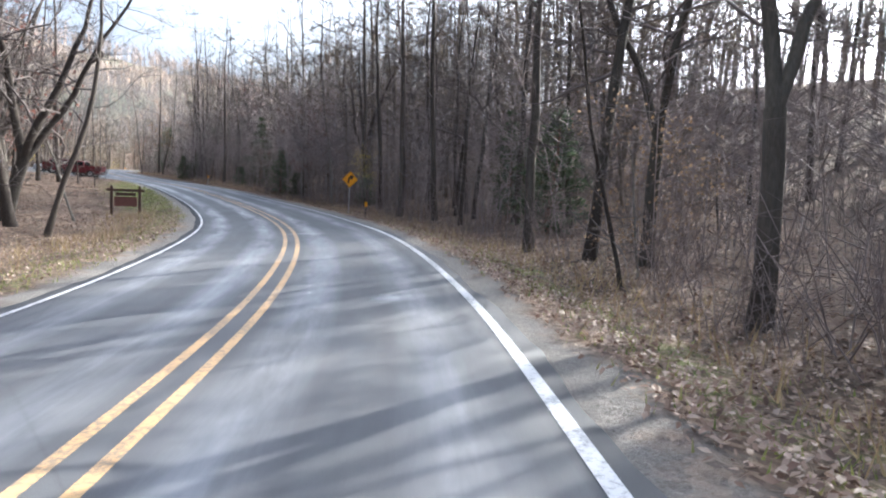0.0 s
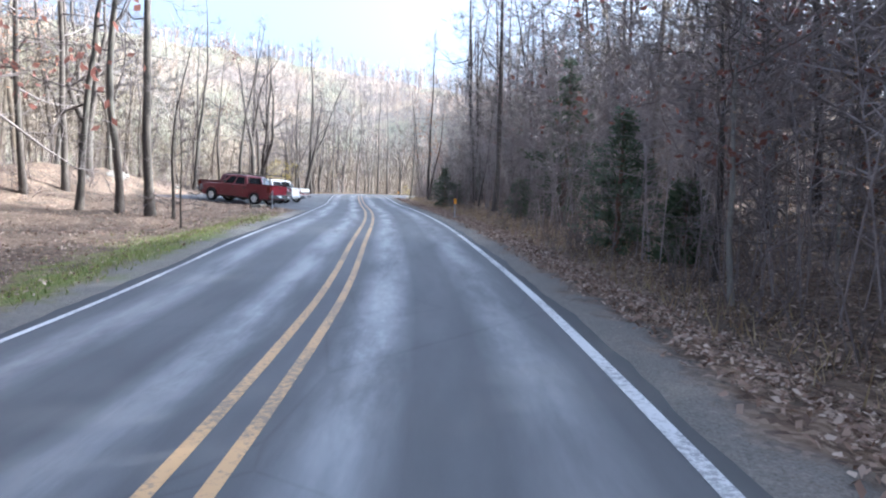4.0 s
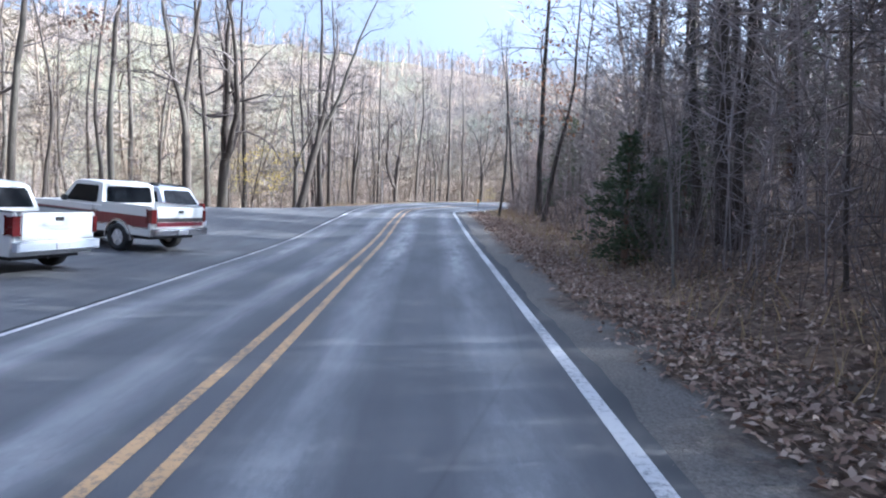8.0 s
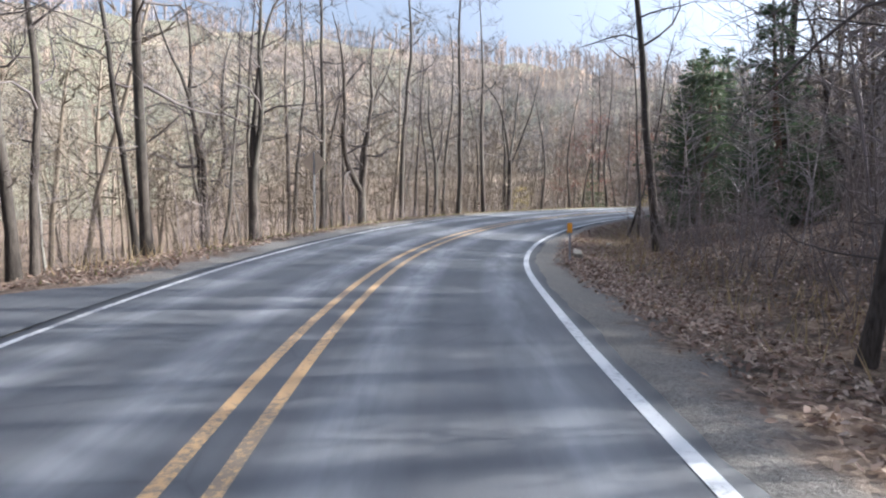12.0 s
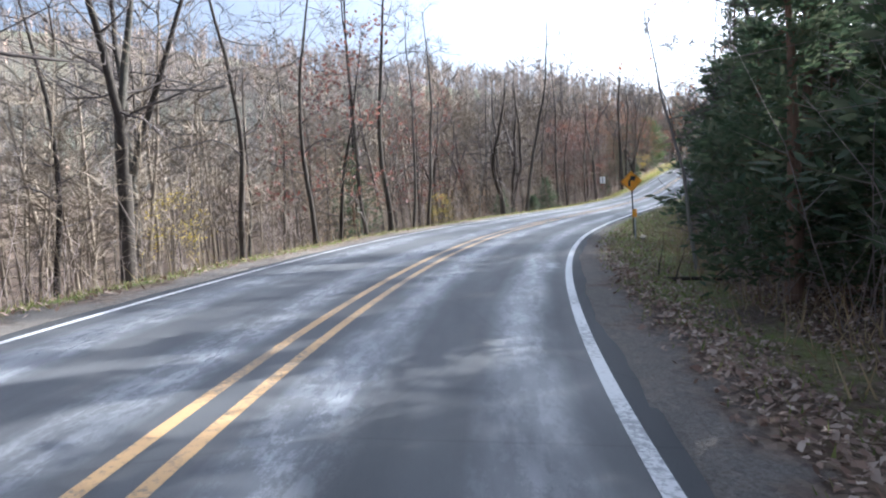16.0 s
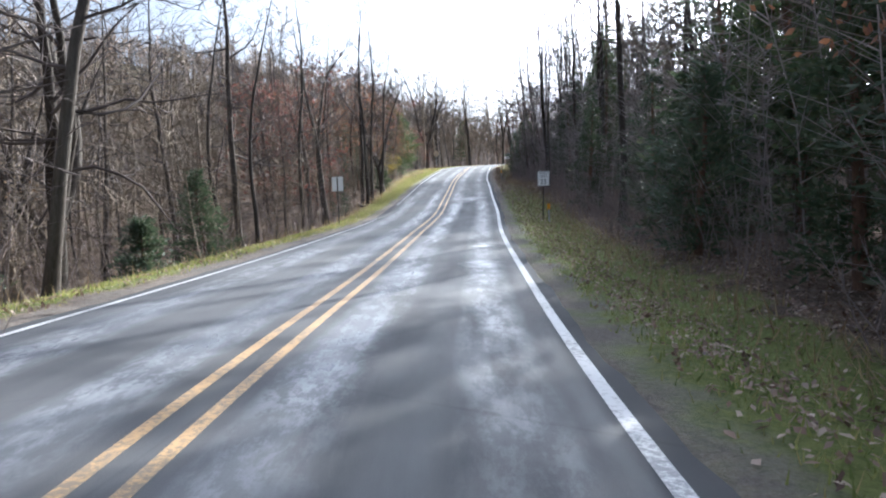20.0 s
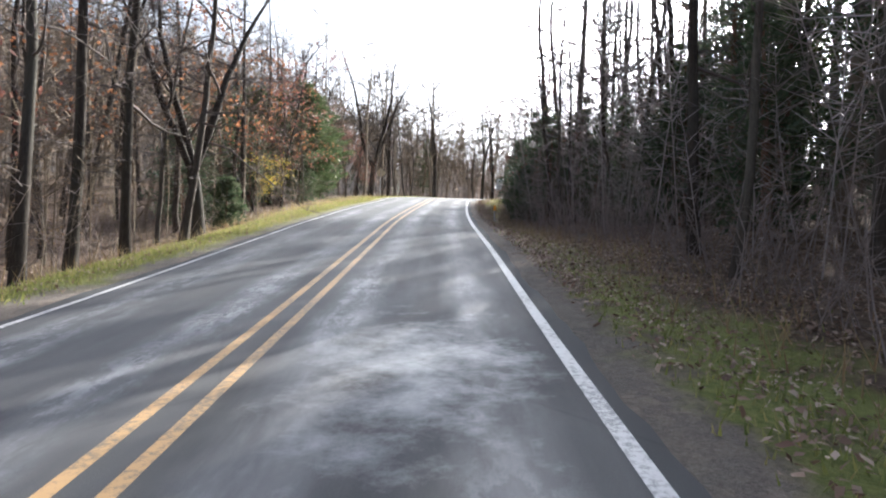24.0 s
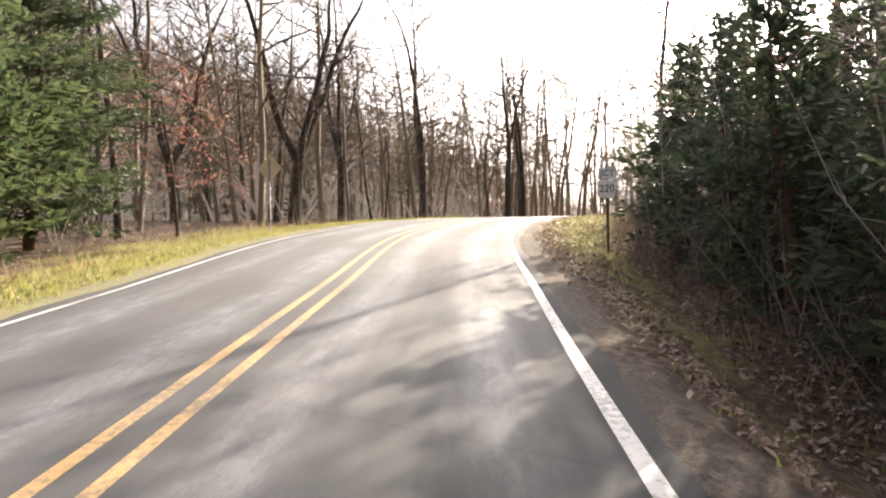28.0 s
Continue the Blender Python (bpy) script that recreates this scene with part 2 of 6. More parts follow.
        col = mt.mix(mt.math("MULTIPLY", rim, 0.4), col, (0.05, 0.05, 0.052))
    crack = mt.node("ShaderNodeTexVoronoi", Scale=0.22)
    crack.feature = "DISTANCE_TO_EDGE"
    wob = mt.mix(0.12, mp.outputs[0], mt.node("ShaderNodeTexNoise", Scale=1.5).outputs["Color"], "ADD")
    mt.link(wob, crack.inputs["Vector"])
    line = mt.ramp(crack.outputs["Distance"], (0.0, 0.45), (0.006, 1.0))
    col = mt.mix(0.35, col, line, "MULTIPLY")
    mt.set(col, rough, spec=mt.math("ADD", 0.5, mt.math("MULTIPLY", path, 0.45)) if tracks else 0.5)
    mt.bump(fine, 0.35, 0.006)
    return mt.m


M_ROAD = mat_asphalt("worn_asphalt", 0.066)
M_LOT = mat_asphalt("parking_asphalt", 0.078, tracks=False)


def mat_paint(name, paint, worn, wear):
    mt = Mat(name)
    uv = mt.n.new("ShaderNodeUVMap")
    n1 = mt.noise(14, 6, 0.75, uv.outputs[0])
    n2 = mt.noise(0.5, 3, 0.6, uv.outputs[0])
    f = mt.math("ADD", n1, mt.math("MULTIPLY", n2, 0.6))
    col = mt.ramp(f, (wear, worn), (wear + 0.14, paint))
    mt.set(col, 0.55, spec=0.4)
    mt.bump(n1, 0.2, 0.004)
    return mt.m


M_YELLOW = mat_paint("yellow_road_paint", (0.5, 0.32, 0.155), (0.22, 0.17, 0.12), 0.7)
M_WHITE = mat_paint("white_road_paint", (0.54, 0.54, 0.55), (0.24, 0.24, 0.25), 0.68)


def mat_ground():
    mt = Mat("forest_floor")
    uv = mt.n.new("ShaderNodeUVMap")
    sep = mt.n.new("ShaderNodeSeparateXYZ")
    mt.link(uv.outputs[0], sep.inputs[0])
    d = mt.math("ABSOLUTE", sep.outputs[0])
    obj = mt.coords("Object")
    n_fine = mt.noise(9, 6, 0.75, obj)
    n_grit = mt.noise(30, 4, 0.8, obj)
    n_mid = mt.noise(0.9, 4, 0.6, obj)
    n_big = mt.noise(0.13, 3, 0.6, obj)
    cell = mt.node("ShaderNodeTexVoronoi", Scale=11.0)
    mt.link(obj, cell.inputs["Vector"])
    leaf = mt.ramp(cell.outputs["Color"], (0.1, (0.10, 0.067, 0.05)), (0.5, (0.195, 0.138, 0.1)), (0.9, (0.33, 0.25, 0.185)))
    leaf = mt.mix(1.0, leaf, mt.ramp(n_big, (0.35, 0.5), (0.65, 1.05)), "MULTIPLY")
    soil = mt.ramp(n_fine, (0.3, (0.06, 0.045, 0.035)), (0.7, (0.15, 0.115, 0.085)))
    floor_col = mt.mix(mt.ramp(n_mid, (0.35, 0.0), (0.5, 1.0)), soil, leaf)
    at = mt.n.new("ShaderNodeAttribute")
    at.attribute_name = "grass"
    green = mt.ramp(n_fine, (0.3, (0.075, 0.1, 0.027)), (0.7, (0.22, 0.235, 0.075)))
    # dry yellow tone towards the crest, brightened as well for the sun there
    yellowed = mt.ramp(mt.math("MULTIPLY", sep.outputs[1], 0.003), (0.74, 0.0), (0.8, 0.75))
    green = mt.mix(yellowed, green, mt.ramp(n_fine, (0.3, (0.15, 0.14, 0.05)), (0.7, (0.36, 0.32, 0.12))))
    gmask = mt.ramp(mt.math("ADD", at.outputs["Fac"], mt.math("SUBTRACT", n_mid, 0.5)), (0.4, 0.0), (0.62, 1.0))
    floor_col = mt.mix(gmask, floor_col, green)
    gravel = mt.ramp(n_grit, (0.3, (0.1, 0.094, 0.088)), (0.7, (0.3, 0.287, 0.268)))
    edge = mt.math("ADD", d, mt.math("MULTIPLY", mt.math("SUBTRACT", n_mid, 0.5), 2.2))
    gm = mt.ramp(mt.math("MULTIPLY", edge, 0.1), (0.415, 1.0), (0.475, 0.0))
    gm = mt.math("MULTIPLY", gm, mt.ramp(mt.math("MULTIPLY", sep.outputs[1], 0.003), (0.46, 1.0), (0.55, 0.6)))
    col = mt.mix(mt.math("MULTIPLY", gm, 0.85), floor_col, gravel)
    mt.set(col, 0.95, spec=0.15)
    mt.bump(mt.math("ADD", n_fine, mt.math("MULTIPLY", n_grit, 0.4)), 0.9, 0.06)
    return mt.m


M_GROUND = mat_ground()


def mat_plain(name, col, rough=0.5, metal=0.0, vary=0.12, scale=6.0, bump=0.0):
    mt = Mat(name)
    n = mt.noise(scale, 5, 0.65, mt.coords("Object"))
    c = mt.mix(1.0, col, mt.ramp(n, (0.3, 1 - vary), (0.7, 1 + vary)), "MULTIPLY")
    mt.set(c, mt.ramp(n, (0.3, min(1, rough * 1.15)), (0.7, rough * 0.85)), metal)
    if bump:
        mt.bump(n, bump, 0.01)
    return mt.m


M_STEEL = mat_plain("galvanised_steel", (0.42, 0.43, 0.45), 0.45, 0.8)
M_DARKSTEEL = mat_plain("dark_weathered_post", (0.05, 0.042, 0.036), 0.7, 0.3)
M_SIGN_Y = mat_plain("yellow_sign_sheeting", (0.9, 0.37, 0.01), 0.4, 0, 0.05)
M_SIGN_W = mat_plain("white_sign_sheeting", (0.92, 0.92, 0.91), 0.4, 0, 0.03)
M_SIGN_BACK = mat_plain("tan_sign_back", (0.6, 0.48, 0.34), 0.6, 0.0)
M_BLACK = mat_plain("black_print", (0.012, 0.012, 0.012), 0.5)
M_WOOD_BROWN = mat_plain("brown_stained_wood", (0.075, 0.04, 0.028), 0.75, 0, 0.3, 20, 0.3)
M_BOARD = mat_plain("faded_red_brown_board", (0.16, 0.065, 0.05), 0.7, 0, 0.2, 12)
M_WOOD_GREY = mat_plain("weathered_wood", (0.2, 0.17, 0.14), 0.85, 0, 0.3, 20, 0.3)
M_CONC = mat_plain("stained_concrete", (0.21, 0.185, 0.15), 0.9, 0, 0.3, 8, 0.4)
M_STONE = mat_plain("grey_fieldstone", (0.17, 0.155, 0.135), 0.9, 0, 0.3, 5, 0.5)


def mat_carpaint(name, col):
    mt = Mat(name)
    dust = mt.noise(2.5, 5, 0.6, mt.coords("Object"))
    mt.set(mt.mix(mt.ramp(dust, (0.5, 0.0), (0.8, 0.05)), col, (0.25, 0.22, 0.2)), mt.ramp(dust, (0.4, 0.3), (0.8, 0.42)), 0.0)
    mt.bsdf.inputs["Coat Weight"].default_value = 0.35
    mt.bsdf.inputs["Coat Roughness"].default_value = 0.1
    return mt.m


M_CAR_RED = mat_carpaint("dark_red_car_paint", (0.12, 0.002, 0.012))
M_CAR_MAROON = mat_carpaint("maroon_car_paint", (0.07, 0.002, 0.009))
M_CAR_WHITE = mat_carpaint("white_car_paint", (0.62, 0.62, 0.6))
M_CAR_SILVER = mat_carpaint("silver_car_paint", (0.42, 0.45, 0.5))
M_CHROME = mat_plain("chrome", (0.36, 0.36, 0.38), 0.2, 1.0, 0.05)
M_TYRE = mat_plain("tyre_rubber", (0.018, 0.018, 0.018), 0.85)
M_RIM = mat_plain("alloy_rim", (0.62, 0.62, 0.63), 0.35, 0.4)
M_TRIM = mat_plain("black_plastic", (0.02, 0.02, 0.021), 0.6)
M_TAIL = mat_plain("red_lamp", (0.1, 0.01, 0.01), 0.25)
M_LAMP = mat_plain("clear_lamp", (0.24, 0.25, 0.27), 0.12, 0.3)
M_PLATE = mat_plain("number_plate", (0.33, 0.33, 0.35), 0.4)


def mat_glass(name, gloss):
    mt = Mat(name)
    mt.set((0.006, 0.007, 0.009), 0.05, 0.0, gloss)
    return mt.m


M_GLASS = mat_glass("dark_car_glass", 0.12)
M_SCREEN = mat_glass("windscreen_glass", 0.9)


def mat_hill():
    mt = Mat("hazy_wooded_hill")
    stems = mt.noise(0.45, 6, 0.8, mt.coords("Object", (1, 1, 0.12)))
    clumps = mt.noise(0.05, 5, 0.6, mt.coords("Object"))
    wide = mt.noise(0.014, 3, 0.5, mt.coords("Object"))
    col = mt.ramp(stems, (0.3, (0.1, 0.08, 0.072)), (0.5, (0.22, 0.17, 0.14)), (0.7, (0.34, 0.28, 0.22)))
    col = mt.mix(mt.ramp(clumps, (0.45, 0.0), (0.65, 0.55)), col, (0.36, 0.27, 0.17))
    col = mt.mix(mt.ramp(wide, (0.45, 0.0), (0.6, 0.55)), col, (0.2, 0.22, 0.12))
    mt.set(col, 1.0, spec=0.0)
    # haze of the distance put in as a faint pale glow
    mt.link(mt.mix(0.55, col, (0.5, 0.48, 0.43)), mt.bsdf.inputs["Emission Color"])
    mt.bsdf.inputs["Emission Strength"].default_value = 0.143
    mt.bump(mt.math("ADD", stems, clumps), 1.0, 6.0)
    return mt.m


M_HILL = mat_hill()


def mat_hill_trees():
    mt = Mat("hazy_hillside_bark")
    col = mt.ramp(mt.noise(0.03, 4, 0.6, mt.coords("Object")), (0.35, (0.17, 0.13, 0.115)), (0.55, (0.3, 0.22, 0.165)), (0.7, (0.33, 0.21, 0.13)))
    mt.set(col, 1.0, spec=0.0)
    # far trees glow weakly in the haze colour, painting the air before them
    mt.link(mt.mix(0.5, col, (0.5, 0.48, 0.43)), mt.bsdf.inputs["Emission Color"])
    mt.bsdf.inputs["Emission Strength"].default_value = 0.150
    return mt.m


M_HILL_TREES = mat_hill_trees()
# ---- the road: centre line every 10.8 m, its height, its cross slope and the width of a lane ----
ROAD_XY = [(-2.55, -43.50), (-1.48, -32.68), (-1.05, -21.84), (-1.25, -11.01), (-2.08, -0.23), (-3.16, 10.53), (-5.34, 21.14), (-8.70, 31.44),
    (-13.13, 41.31), (-18.41, 50.74), (-24.35, 59.78), (-30.42, 68.73), (-36.76, 77.49), (-43.32, 86.09), (-49.86, 94.68), (-56.42, 103.29), (-62.80,
    112.00), (-68.43, 121.23), (-72.62, 131.19), (-75.23, 141.65), (-76.23, 152.42), (-75.97, 163.25), (-74.52, 173.98), (-72.17, 184.54), (-69.32,
    194.97), (-66.36, 205.38), (-63.22, 215.72), (-60.28, 226.14), (-57.31, 236.55), (-54.36, 246.94), (-51.16, 257.28), (-47.78, 267.54), (-44.05,
    277.69), (-38.19, 286.77), (-29.76, 293.54), (-19.63, 297.31), (-8.87, 298.44), (1.94, 298.50)]
ROAD_Z = [0.70, 0.75, 0.78, 0.78, 0.71, 0.72, 0.81, 0.83, 1.02, 1.39, 1.88, 2.19, 2.45, 2.65, 2.89, 3.39, 3.77, 3.85, 4.01, 4.21, 4.40, 4.54, 4.63,
    4.76, 4.93, 5.28, 5.82, 6.72, 7.81, 8.88, 9.94, 11.00, 12.14, 13.03, 13.48, 13.64, 13.77, 13.87]
BANK = [0.059, 0.054, 0.049, 0.045, 0.043, 0.044, 0.047, 0.051, 0.044, 0.020, 0.003, -0.001, 0.005, 0.024, 0.034, 0.021, -0.021, -0.058, -0.076,
    -0.075, -0.063, -0.057, -0.054, -0.049, -0.034, -0.009, 0.025, 0.038, 0.029, 0.008, -0.014, -0.020, -0.022, -0.024, -0.027, -0.030, -0.033,
    -0.037]
LANE = [3.55, 3.55, 3.56, 3.56, 3.57, 3.58, 3.58, 3.53, 3.49, 3.48, 3.47, 3.47, 3.48, 3.47, 3.43, 3.38, 3.35, 3.38, 3.42, 3.45, 3.49, 3.54, 3.58,
    3.57, 3.53, 3.48, 3.51, 3.55, 3.58, 3.59, 3.58, 3.58, 3.56, 3.56, 3.55, 3.55, 3.55, 3.55]


def spline(rows, m=24):
    """Catmull-Rom through rows of numbers."""
    rows, out = np.array(rows, float), []
    for i in range(1, len(rows) - 2):
        p0, p1, p2, p3 = rows[i - 1 : i + 3]
        for k in range(m):
            a = k / m
            out.append(0.5 * (2 * p1 + (p2 - p0) * a + (2 * p0 - 5 * p1 + 4 * p2 - p3) * a * a + (3 * p1 - p0 - 3 * p2 + p3) * a**3))
    return np.array(out)


LINE = spline([(*xy, z, c, w) for xy, z, c, w in zip(ROAD_XY, ROAD_Z, BANK, LANE)])
LEN = np.r_[0, np.cumsum(np.hypot(*np.diff(LINE[:, :2], axis=0).T))]
LEN -= LEN[3 * 24]  # 0 where the drive begins
TAN = np.gradient(LINE[:, :2], axis=0)
TAN /= np.linalg.norm(TAN, axis=1)[:, None]
NRM = np.stack([TAN[:, 1], -TAN[:, 0]], 1)  # to the right
S_MIN, S_MAX = LEN[0], LEN[-1]
TOP = int(LINE[:, 1].argmax())


def on_road(s, d):
    """Plan position and heading (radians, from +x) at s along the road and d to its right."""
    x, y, nx, ny, tx, ty = (np.interp(s, LEN, c) for c in (LINE[:, 0], LINE[:, 1], NRM[:, 0], NRM[:, 1], TAN[:, 0], TAN[:, 1]))
    return x + nx * d, y + ny * d, np.arctan2(ty, tx)


def along(x, y):
    """s and d of plan positions."""
    x, y = np.atleast_1d(x).astype(float), np.atleast_1d(y).astype(float)
    s, d = np.empty(len(x)), np.empty(len(x))
    for a in range(0, len(x), 4000):
        X, Y = x[a : a + 4000, None], y[a : a + 4000, None]
        i = ((X - LINE[::2, 0]) ** 2 + (Y - LINE[::2, 1]) ** 2).argmin(1) * 2
        ox, oy = x[a : a + 4000] - LINE[i, 0], y[a : a + 4000] - LINE[i, 1]
        s[a : a + 4000] = LEN[i] + ox * TAN[i, 0] + oy * TAN[i, 1]
        side = ox * NRM[i, 0] + oy * NRM[i, 1]
        d[a : a + 4000] = np.where(side < 0, -1, 1) * np.hypot(ox, oy)
        flat = np.abs(side) > 0.7 * np.hypot(ox, oy)
        d[a : a + 4000] = np.where(flat, side, d[a : a + 4000])
    return s, d


def ramp(s, *pairs):
    return np.interp(s, [p[0] for p in pairs], [p[1] for p in pairs])


def lane(s):
    """From the centre to each white line; the lanes vary a little."""
    return np.interp(s, LEN, LINE[:, 4])


def lot_depth(s):
    """How far left of the centre the paved parking reaches (0: none)."""
    return ramp(s, (82.5, 0), (85.0, 6), (87, 15.5), (112, 15.5), (118, 12), (124, 8), (131, 5.0), (136, 0))


def lot_rise(s, d):
    """The parking area climbs gently away from the road."""
    return 0.06 * np.clip(-d - 3.7, 0, 8) * ramp(s, (78, 0), (85, 1), (120, 1), (132, 0))


def wave(x, y, k, seed):
    return np.sin(x * k + seed) * np.cos(y * k * 1.13 + seed * 1.7) + 0.5 * np.sin(x * k * 2.3 - y * k * 1.9 + seed * 3.1)


def ground_z(x, y, sd=None):
    """Height of the ground."""
    x, y = np.atleast_1d(x).astype(float), np.atleast_1d(y).astype(float)
    s, d = along(x, y) if sd is None else sd
    far = np.clip((np.abs(d) - 20) / 30, 0, 1)
    s = s * (1 - far) + np.interp(y, LINE[:TOP, 1], LEN[:TOP]) * far  # smooth away from the road
    zc, c = np.interp(s, LEN, LINE[:, 2]), np.interp(s, LEN, LINE[:, 3])
    z = zc + c * np.clip(d, -4.4, 4.4)
    right, left = np.maximum(d - 4.1, 0), np.maximum(-d - 4.1, 0)
    ditch = ramp(s, (-60, 0.35), (60, 0.35), (80, 0.12), (140, 0.1), (165, 0.4), (215, 0.5), (245, 0.45), (262, 0.15), (277, 0.85), (288, 0.85), (296, 0.5), (320, 0.3))
    slope = ramp(s, (-60, 0.05), (20, 0.06), (60, 0.13), (80, 0.26), (130, 0.28), (155, 0.17), (172, 0.06), (235, 0.06), (258, 0.17), (280, 0.1), (320, 0.05))
    up = np.maximum(right - 2.6, 0)
    rise = ramp(s, (-60, 0.06), (22, 0.08), (45, 0.24), (105, 0.27), (130, 0.16), (165, 0.13), (200, 0.13), (250, 0.2), (285, 0.14), (320, 0.04))
    brink = ramp(s, (266, 0.7), (277, 0.35), (288, 0.35), (296, 0.7))
    zr = -ditch * np.clip((right - brink) / (brink + 0.85), 0, 1) + slope * 14 * np.tanh(up / 14) + rise * 70 * np.tanh(np.maximum(up - 9, 0) / 70)
    fall = ramp(s, (-60, 0.02), (20, 0.0), (50, -0.04), (70, 0.01), (118, 0.0), (128, -0.08), (145, -0.13), (170, -0.18), (250, -0.18), (270, -0.1), (300, 0.0), (320, 0.02))
    drop = ramp(s, (-60, 0.2), (30, 0.35), (60, 0.55), (76, 0.35), (82, 0.0), (120, 0.0), (132, 0.15), (180, 0.3), (240, 0.35), (262, 0.3), (290, 0.2))
    dn = np.maximum(left - 1.6, 0)
    zl = -drop * np.clip((left - 0.8) / 2.2, 0, 1) + fall * 26 * np.tanh(dn / 26) * 1.5
    bank = np.exp(-(((s - 98) / 20) ** 2)) * 1.9 * np.clip((left - 12.8) / 4, 0, 1) * np.exp(-np.maximum(left - 17, 0) / 14)
    rough = np.clip((np.maximum(left, right) - 1.0) / 4, 0, 1)
    lot = np.clip((lot_depth(s) + 1.2 + d) / 1.2, 0, 1) * (d < 0) * (lot_depth(s) > 1)
    rough = rough * (1 - lot)
    z = z + zr + zl * (1 - lot) + bank + lot_rise(s, d) + rough * (0.10 * wave(x, y, 0.55, 1.0) + 0.16 * wave(x, y, 0.17, 2.0))
    paved = (np.abs(d) < lane(s) + 0.2) | ((d < 0) & (d > -lot_depth(s) + 0.25) & (lot_depth(s) > 4.5))
    return np.where(paved, z - 0.045, z)


def road_z(s, d):
    zc, c = np.interp(s, LEN, LINE[:, 2]), np.interp(s, LEN, LINE[:, 3])
    return zc + c * np.clip(d, -4.4, 4.4)


def at_ground(s, d):
    x, y, h = on_road(s, d)
    return float(x), float(y), float(ground_z(x, y)[0]), float(h)


def mesh_of(name, verts, faces, mat, uv=None, smooth=False):
    me = bpy.data.meshes.new(name)
    me.from_pydata([tuple(v) for v in verts] if not isinstance(verts, np.ndarray) else verts.tolist(), [], faces if isinstance(faces, list) else faces.tolist())
    me.materials.append(mat)
    if uv is not None:
        lay = me.uv_layers.new(name="UVMap")
        idx = np.empty(len(me.loops), int)
        me.loops.foreach_get("vertex_index", idx)
        lay.data.foreach_set("uv", np.asarray(uv, np.float32)[idx].ravel())
    if smooth:
        me.polygons.foreach_set("use_smooth", [True] * len(me.polygons))
    me.update()
    return me


def big_mesh(name, verts, faces, mat):
    """A mesh from arrays, all faces with as many corners."""
    me = bpy.data.meshes.new(name)
    n, k = faces.shape
    me.vertices.add(len(verts))
    me.vertices.foreach_set("co", np.asarray(verts, np.float32).ravel())
    me.loops.add(n * k)
    me.loops.foreach_set("vertex_index", np.asarray(faces, np.int32).ravel())
    me.polygons.add(n)
    me.polygons.foreach_set("loop_start", np.arange(n, dtype=np.int32) * k)
    me.polygons.foreach_set("loop_total", np.full(n, k, np.int32))
    me.materials.append(mat)
    me.update(calc_edges=True)
    me.validate()
    return me


def strip(name, ss, ds, mat, lift, zfun=road_z):
    """A ribbon along the road; ds: lateral lines, numbers or functions of s."""
    cols = [np.array([d(s) for s in ss]) if callable(d) else np.full(len(ss), float(d)) for d in ds]
    V, U = [], []
    for dcol in cols:
        x, y, _ = on_road(ss, dcol)
        V.append(np.stack([x, y, zfun(ss, dcol) + lift], 1))
        U.append(np.stack([dcol, ss], 1))
    m, k = len(ss), len(cols)
    V, U = np.stack(V, 1).reshape(-1, 3), np.stack(U, 1).reshape(-1, 2)
    F = [(i * k + j, i * k + j + 1, (i + 1) * k + j + 1, (i + 1) * k + j) for i in range(m - 1) for j in range(k - 1)]
    return new(name, mesh_of(name, V, F, mat, U, True))


# ---- ground, road and paint ----
def grow(lo, hi, step, out, rate=1.35):
    mid = np.arange(lo, hi, step)
    far, w = [], step
    p = 0.0
    while p < out:
        w *= rate
        p += w
        far.append(p)
    far = np.array(far)
    return np.r_[lo - far[::-1], mid, mid[-1] + far]


gx, gy = grow(-112, 26, 0.95, 2600), grow(-45, 335, 0.95, 2600)
GX, GY = np.meshgrid(gx, gy)
fx, fy = GX.ravel(), GY.ravel()
fs, fd = along(fx, fy)
fz = ground_z(fx, fy, (fs, fd))
away = np.hypot(fx + 50, fy - 140)
fz = np.where(away > 330, fz - 25 * np.clip((away - 330) / 700, 0, 1), fz)
nx_, ny_ = len(gx), len(gy)
ii, jj = np.meshgrid(np.arange(ny_ - 1), np.arange(nx_ - 1), indexing="ij")
quad = np.stack([ii * nx_ + jj, ii * nx_ + jj + 1, (ii + 1) * nx_ + jj + 1, (ii + 1) * nx_ + jj], -1).reshape(-1, 4)
me = big_mesh("ground", np.stack([fx, fy, fz], 1), quad, M_GROUND)
lay = me.uv_layers.new(name="UVMap")
lay.data.foreach_set("uv", np.stack([fd, fs], 1).astype(np.float32)[quad.ravel()].ravel())


def grass_amount(s, d):
    """How grassy the verge is."""
    e = np.abs(d) - 4.3
    right = ramp(s, (-20, 0.5), (30, 0.45), (50, 0.1), (130, 0.12), (160, 0.35), (175, 0.6), (195, 0.85), (240, 0.85), (255, 0.55), (268, 0.4), (290, 0.45), (310, 0.8)) * np.exp(-((e - 1.6) / ramp(s, (0, 1.6), (160, 1.4), (200, 2.6), (250, 2.4), (280, 1.5))) ** 2)
    left = ramp(s, (-20, 0.6), (25, 0.3), (60, 0.6), (76, 0.5), (82, 0.05), (126, 0.1), (150, 0.5), (180, 0.85), (235, 0.85), (262, 0.9), (300, 1.1)) * np.exp(-((e - 1.3) / ramp(s, (0, 1.8), (55, 3.5), (76, 3), (130, 1.0), (180, 1.1), (250, 1.6), (275, 2.4), (300, 4.0))) ** 2)
    return np.where(d > 0, right, left)


att = me.attributes.new("grass", "FLOAT", "POINT")
att.data.foreach_set("value", grass_amount(fs, fd).astype(np.float32))
